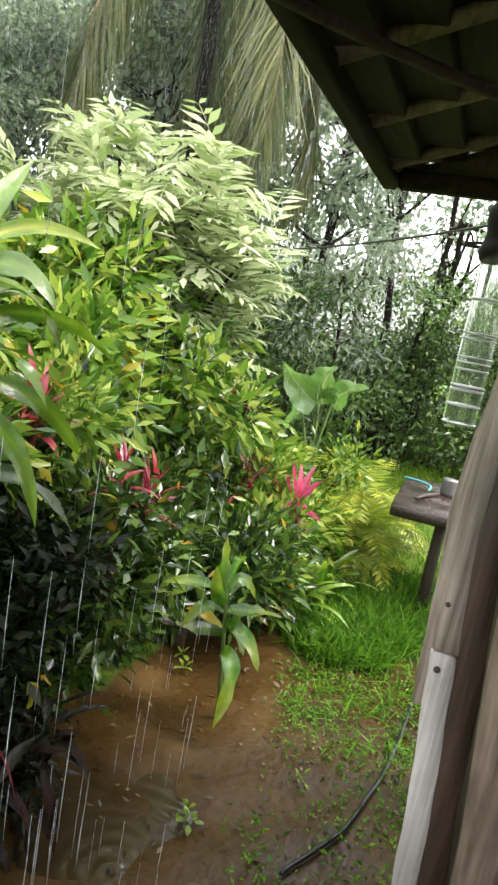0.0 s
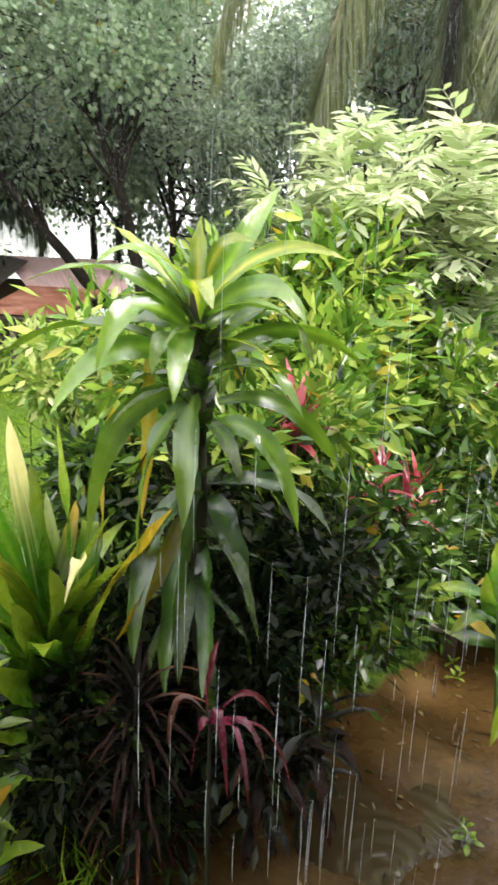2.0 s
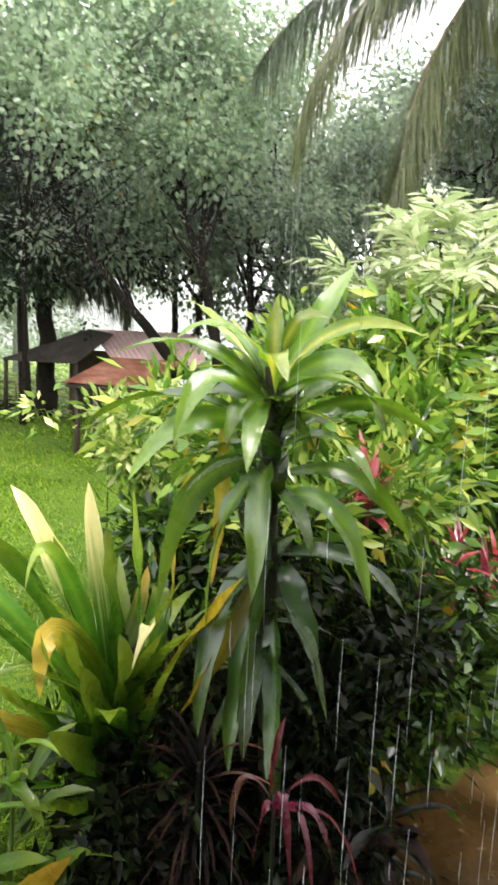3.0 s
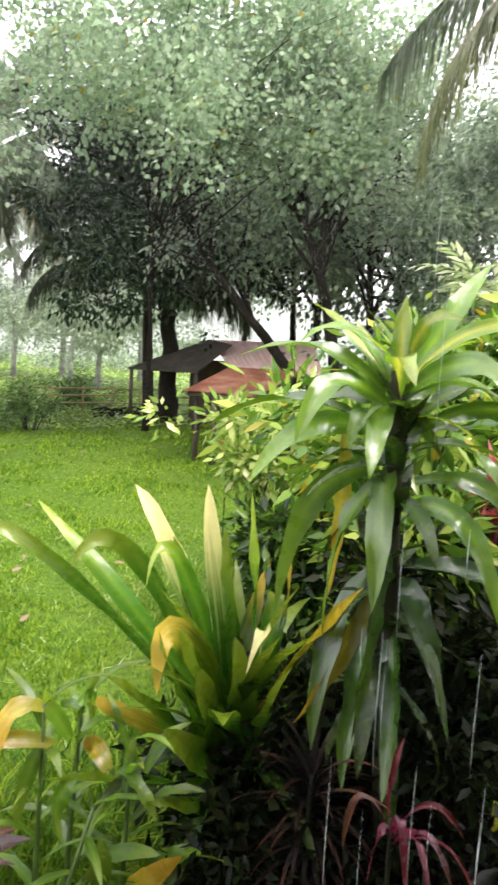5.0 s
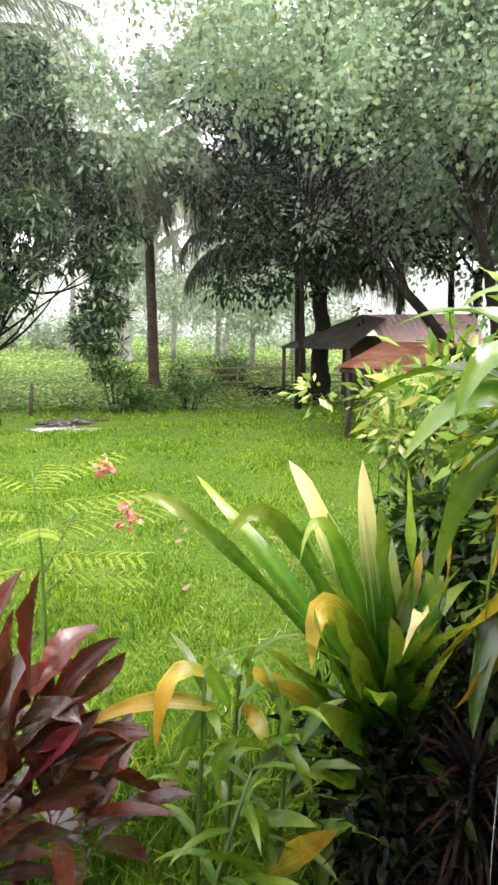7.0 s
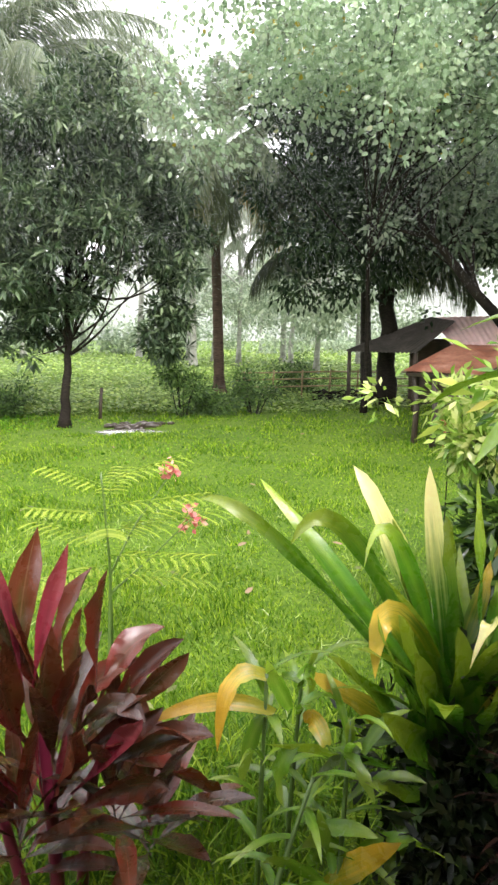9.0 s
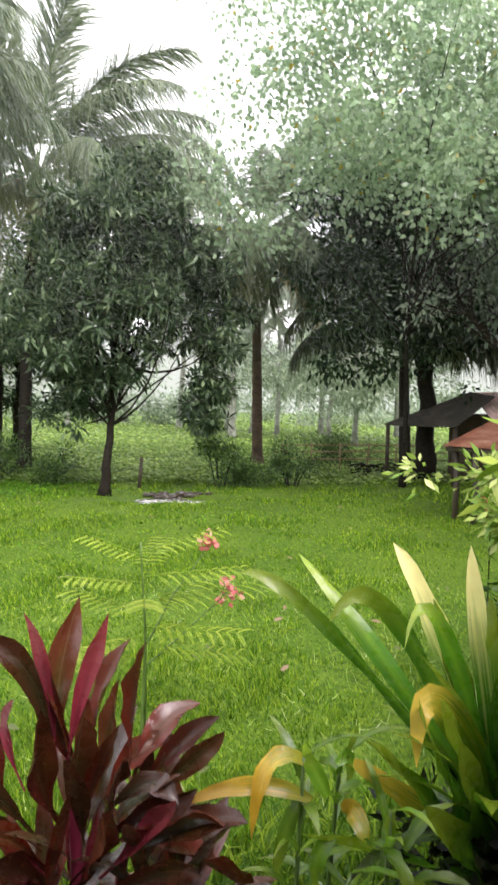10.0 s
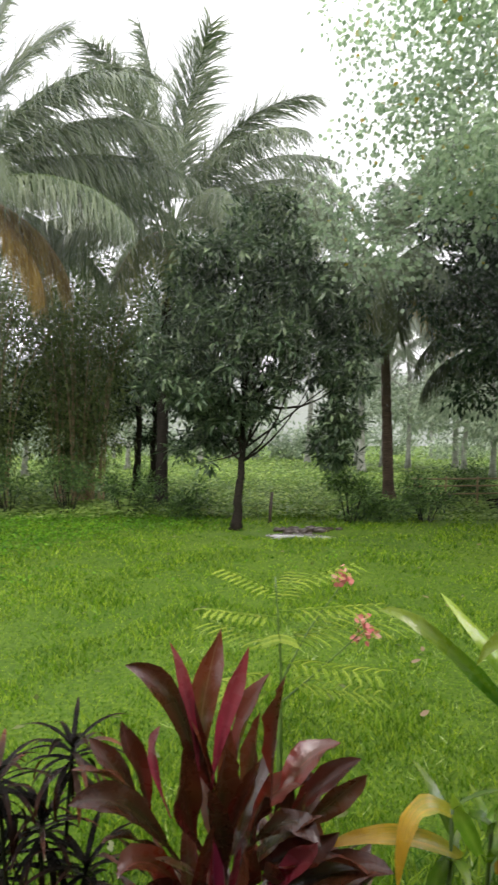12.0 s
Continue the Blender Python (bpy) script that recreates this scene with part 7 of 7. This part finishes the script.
def board(parent, mat, x, y, slope, w, depth, z0, z1, label="", bow=0.0):
    """A sawn board that leans by slope and bows back above 1.35, with wavy worn edges; y is its middle at the ground."""
    b = Bag()
    bm = bmesh.new()
    bmesh.ops.create_cube(bm, size=1, matrix=Matrix.Diagonal((depth, w, z1 - z0, 1)))
    bmesh.ops.subdivide_edges(bm, edges=[e for e in bm.edges if abs((e.verts[0].co - e.verts[1].co).z) > 0.1], cuts=16)
    for v in bm.verts:
        f = v.co.z + (z1 - z0) / 2
        v.co.y += slope * (f + z0) + 0.0025 * math.sin(f * 11 + w * 900) + 0.0015 * math.sin(f * 31)
        v.co.y -= bow * max(0.0, f + z0 - 1.35)
        v.co.x += 0.002 * math.sin(f * 8 + 1)
    bmesh.ops.bevel(bm, geom=[e for e in bm.edges if e.is_boundary or e.calc_face_angle(0) > 0.8], offset=0.004, segments=1, affect="EDGES")
    bmesh.ops.translate(bm, verts=bm.verts[:], vec=(x, y, (z0 + z1) / 2))
    put(b, bm)
    return part("board", b, mat, parent, label, smooth=False)


pale_board = board(frame_post, PALEWOOD, 0.0, -0.18, 0.077, 0.06, 0.03, 0, 1.02, "pale grey weathered board")
wet_board = board(frame_post, OLDWOOD, 0.0, -0.18, 0.077, 0.062, 0.03, 1.023, 2.25, bow=0.14)
board(frame_post, OLDWOOD, 0.034, -0.13, 0.052, 0.05, 0.03, 0.86, 2.25, bow=0.14)
board(frame_post, BROWNWOOD, 0.012, -0.236, 0.076, 0.064, 0.05, 0, 2.25, "dark brown board", bow=0.14)
for z, own, r in ((0.98, pale_board, 0.008), (1.14, wet_board, 0.006)):
    b = Bag()
    y = -0.18 + 0.077 * z + 0.012
    tube(b, [(-0.022, y, z), (-0.0165, y, z), (-0.013, y, z)], [r * 0.5, r, r * 1.1], 10)
    part("knot", b, DARKWOOD, own)
pole = thing("house_pole", (1.27, -0.285, 0), "round peeled wooden pole of the house", "pole", kind="structure")
b = Bag()
k = np.linspace(0, 1, 24)
tube(b, np.stack([0.006 * np.sin(9 * k), 0.06 * 2.2 * k + 0.006 * np.sin(14 * k + 1), 2.3 * k], -1), 0.056 + 0.005 * np.sin(13 * k), 16)
part("pole", b, POLEWOOD, pole)
for name, lo, hi in (("wall_east", (1.5, -0.36, 0), (2.62, -0.3, 2.3)), ("wall_end", (2.56, -3.0, 0), (2.62, -0.36, 2.3)), ("wall_back", (-3.0, -3.06, 0), (2.62, -3.0, 3.4)), ("wall_west", (-3.0, -3.0, 0), (-2.94, -0.3, 2.3))):
    b = Bag()
    box(b, lo, hi, 0.0)
    tagged(part(name, b, WALLWOOD), "dark board wall of the house", "wall", kind="structure")
b = Bag()
box(b, (-2.94, -3.0, 0.02), (2.56, -0.3, 0.06), 0.004)
tagged(part("floor", b, WALLWOOD), "dark board floor of the house", "floor", kind="structure")

table = thing("outdoor_table", (4.45, -0.08, 0), "small rough wooden outdoor table, wet and dark", "table")
for k in range(3):
    b = Bag()
    box(b, (-0.5 + 0.335 * k, -0.6, 0.67), (-0.168 + 0.335 * k, 0.28 - 0.01 * k, 0.74), 0.008)
    part("plank", b, WETWOOD, table)
for x, y in ((-0.19, -0.04), (0.36, -0.5), (-0.25, -0.54)):
    b = Bag()
    tube(b, [(x - 0.02, y, -0.03), (x, y, 0.35), (x + 0.01, y, 0.675)], [0.04, 0.038, 0.036], 8)
    part("leg", b, DARKWOOD, table)
tin = thing("tin_can", (4.6, -0.12, 0.742), "dull tin can on the wet table", "can")
b = Bag()
tube(b, [(0, 0, 0), (0, 0, 0.02), (0, 0, 0.1), (0, 0, 0.11)], [0.05, 0.052, 0.052, 0.054], 16)
part("can", b, TIN, tin)
tray = thing("wooden_stick", (4.35, 0.02, 0.742), "short dark stick lying on the table", "stick")
b = Bag()
tube(b, [(-0.15, 0.05, 0.012), (0, 0, 0.014), (0.15, -0.08, 0.012)], 0.012, 8)
part("stick", b, DARKWOOD, tray)
cord = thing("teal_cord", (4.6, 0.08, 0.742), "teal plastic cord lying over the table", "cord")
b = Bag()
k = np.linspace(0, 1, 14)
tube(b, np.stack([0.15 - 0.25 * k, 0.1 - 0.2 * k + 0.04 * np.sin(7 * k), 0.012 + 0.03 * np.sin(3.1 * k)], -1), 0.008, 6)
part("cord", b, TEAL, cord)

lamp = thing("plastic_bottle", (2.54, -0.03, 1.44), "tall ribbed clear plastic bottle hung from the eave", "bottle")
b = Bag()
z = np.linspace(0, 0.66, 34)
tube(b, np.stack([0 * z, 0 * z, z], -1), 0.06 - 0.012 * np.exp(-((z - 0.0) / 0.01) ** 2) - 0.035 * np.clip((z - 0.58) / 0.08, 0, 1), 24)
bottle = part("body", b, PLASTIC, lamp)
# ridges coloured white to imitate bright highlights on the clear plastic
for zz in (0.004, 0.07, 0.125, 0.14, 0.2, 0.225, 0.245, 0.31, 0.33, 0.45):
    b = Bag()
    tube(b, [(0, 0, zz), (0, 0, zz + 0.003), (0, 0, zz + 0.006)], [0.06, 0.063, 0.06], 24)
    part("ridge", b, WHITEPAINT, bottle)
b = Bag()
k = np.linspace(0, 1, 12)
tube(b, np.stack([0.01 * np.sin(9 * k), 0.02 * np.sin(5 * k) - 0.03 * k, 0.6 + 0.3 * k], -1), 0.05 + 0.025 * np.sin(8 * k + 1) ** 2, 10)
part("cloth", b, CLOTH, lamp, "black cloth tied round the neck")

hose = thing("garden_hose", (0, 0, 0), "black rubber hose lying across the muddy grass", "hose")
pts = np.array([(1.84, 0.19), (1.99, 0.1), (2.13, 0.02), (2.36, -0.04), (2.54, -0.08), (2.8, -0.12), (3.22, -0.16), (3.8, -0.3)])
k = np.linspace(0, len(pts) - 1, 40)
x, y = np.interp(k, np.arange(len(pts)), pts[:, 0]), np.interp(k, np.arange(len(pts)), pts[:, 1] )
y = np.convolve(np.pad(y, 3, mode="edge"), np.ones(7) / 7, "valid")
b = Bag()
tube(b, np.stack([x, y, ground_z(x, y) + 0.018], -1), 0.008, 10)
part("hose", b, RUBBER, hose)

wire = thing("overhead_wire", (0, 0, 0), "thin black wire strung from the trees to the house", "wire")
b = Bag()
tube(b, bend((7.0, 3.4, 2.25), (5.2, 1.2, 2.2), (2.8, -0.35, 2.32), 16), 0.007, 6)
part("wire", b, RUBBER, wire)
plank = thing("grey_plank", (2.93, 1.14, 0), "old grey plank lying under the hedge", "plank")
plank.rotation_euler[2] = radians(19)
b = Bag()
box(b, (-0.055, -0.17, 0.1), (0.055, 0.17, 0.13), 0.006)
part("board", b, OLDWOOD, plank)
for y in (-0.1, 0.1):
    b = Bag()
    box(b, (-0.045, y - 0.035, -0.04), (0.045, y + 0.035, 0.1), 0.01)
    part("block", b, BROWNWOOD, plank)

# ---- rain ----
rng = np.random.default_rng(55)
N = 70000
a = np.radians(rng.uniform(44, 105, N))
d = np.sqrt(rng.uniform(4.5**2, 24**2, N))
p = np.stack([d * np.sin(a), d * np.cos(a), rng.uniform(0.0, 9.0, N)], -1)
p = p[(p[:, 1] > 0.6) & (p[:, 2] < 1.7 + 0.8 * d)]
n0 = len(p)
b = Bag()
scatter(b, LANCE, p, frames_of(np.array([0.03, 0.0, -1.0]) + rng.normal(size=(n0, 3)) * 0.02, rng.normal(size=(n0, 3))), rng.uniform(0.1, 0.28, n0), 0.0014)
tagged(part("falling_rain", b, RAIN, smooth=False), "threads of falling rain over the garden", "rain", kind="stuff")
# drops only above eye level, added as a veil of haze over the trees
N = 680000
a = np.radians(rng.uniform(-27, 100, N))
d = 6.0 + 13.0 * rng.uniform(size=N) ** 1.4
p = np.stack([d * np.sin(a), d * np.cos(a), 1.7 + d * (0.04 + 0.56 * rng.uniform(size=N) ** 0.58)], -1)
p = p[p[:, 1] > 0.6]
n0 = len(p)
b = Bag()
DROP = (np.array([[-0.5, 0, 0], [0.5, 0, 0], [0, 1, 0]]), np.array([[0, 1, 2]]))
scatter(b, DROP, p, frames_of(np.array([0.03, 0.0, -1.0]) + rng.normal(size=(n0, 3)) * 0.1, rng.normal(size=(n0, 3))), rng.uniform(0.02, 0.045, n0), 0.0003 + 0.000058 * np.hypot(p[:, 0], p[:, 1]))
tagged(part("rain_haze", b, RAIN, smooth=False), "fine drops added as a rain haze veil before the trees", "rain", kind="stuff")
b = Bag()
for k in range(0, 120, 2):
    x = 0.4 + (1.0 if k < 100 else 2.0) * (k % 100) / 99 + rng.normal() * 0.02
    for q in range(int(rng.integers(1, 5))):
        z, y = rng.uniform(0.05, 2.1) * rng.uniform(0.5, 1.0), 0.43 + rng.normal() * 0.012
        h = rng.uniform(0.03, 0.2)
        w = rng.uniform(0.0002, 0.00055)
        tube(b, [(x, y, z), (x, y, z - h * 0.6), (x + 0.002, y, z - h)], [w * 0.4, w, w * 0.5], 5)
tagged(part("eave_drips", b, RAIN), "threads of water dripping from the eave", "rain", kind="stuff")

# ---- lawn grass ----
rng = np.random.default_rng(7)
N = 330000
az = np.radians(rng.uniform(-30, 105, N))
d = 1.1 * (16 / 1.1) ** (rng.uniform(size=N) ** 0.75)
x, y = d * np.sin(az), d * np.cos(az)
ok = (muddy(x, y) + rng.normal(size=N) * 0.12 < -0.12) & ((y > 0.3) | ((x > 3.4) & (y > -0.9)))
x, y, d = x[ok], y[ok], d[ok]
N = len(x)
p = np.stack([x, y, ground_z(x, y) - 0.005], -1)
dirn = np.stack([rng.normal(size=N) * 0.45, rng.normal(size=N) * 0.45, np.ones(N)], -1)
b = Bag()
tuft = 0.78 + 0.55 * np.sin(2.3 * x + np.sin(1.7 * y)) * np.sin(1.9 * y + np.sin(2.9 * x)) + 0.45 * np.sin(7.1 * x + 2 * np.sin(3 * y)) * np.sin(6.3 * y)
scatter(b, (np.array([[-0.5, 0, 0], [0.5, 0, 0], [0, 1, 0.6]]), np.array([[0, 1, 2]])), p, frames_of(dirn, rng.normal(size=(N, 3))), (0.034 + 0.0022 * d) * rng.uniform(0.5, 1.5, N) * tuft.clip(0.4), 0.0042 + 0.0013 * d)
tagged(part("lawn_grass", b, GRASS, smooth=False), "short wet lawn grass", "grass", kind="stuff")
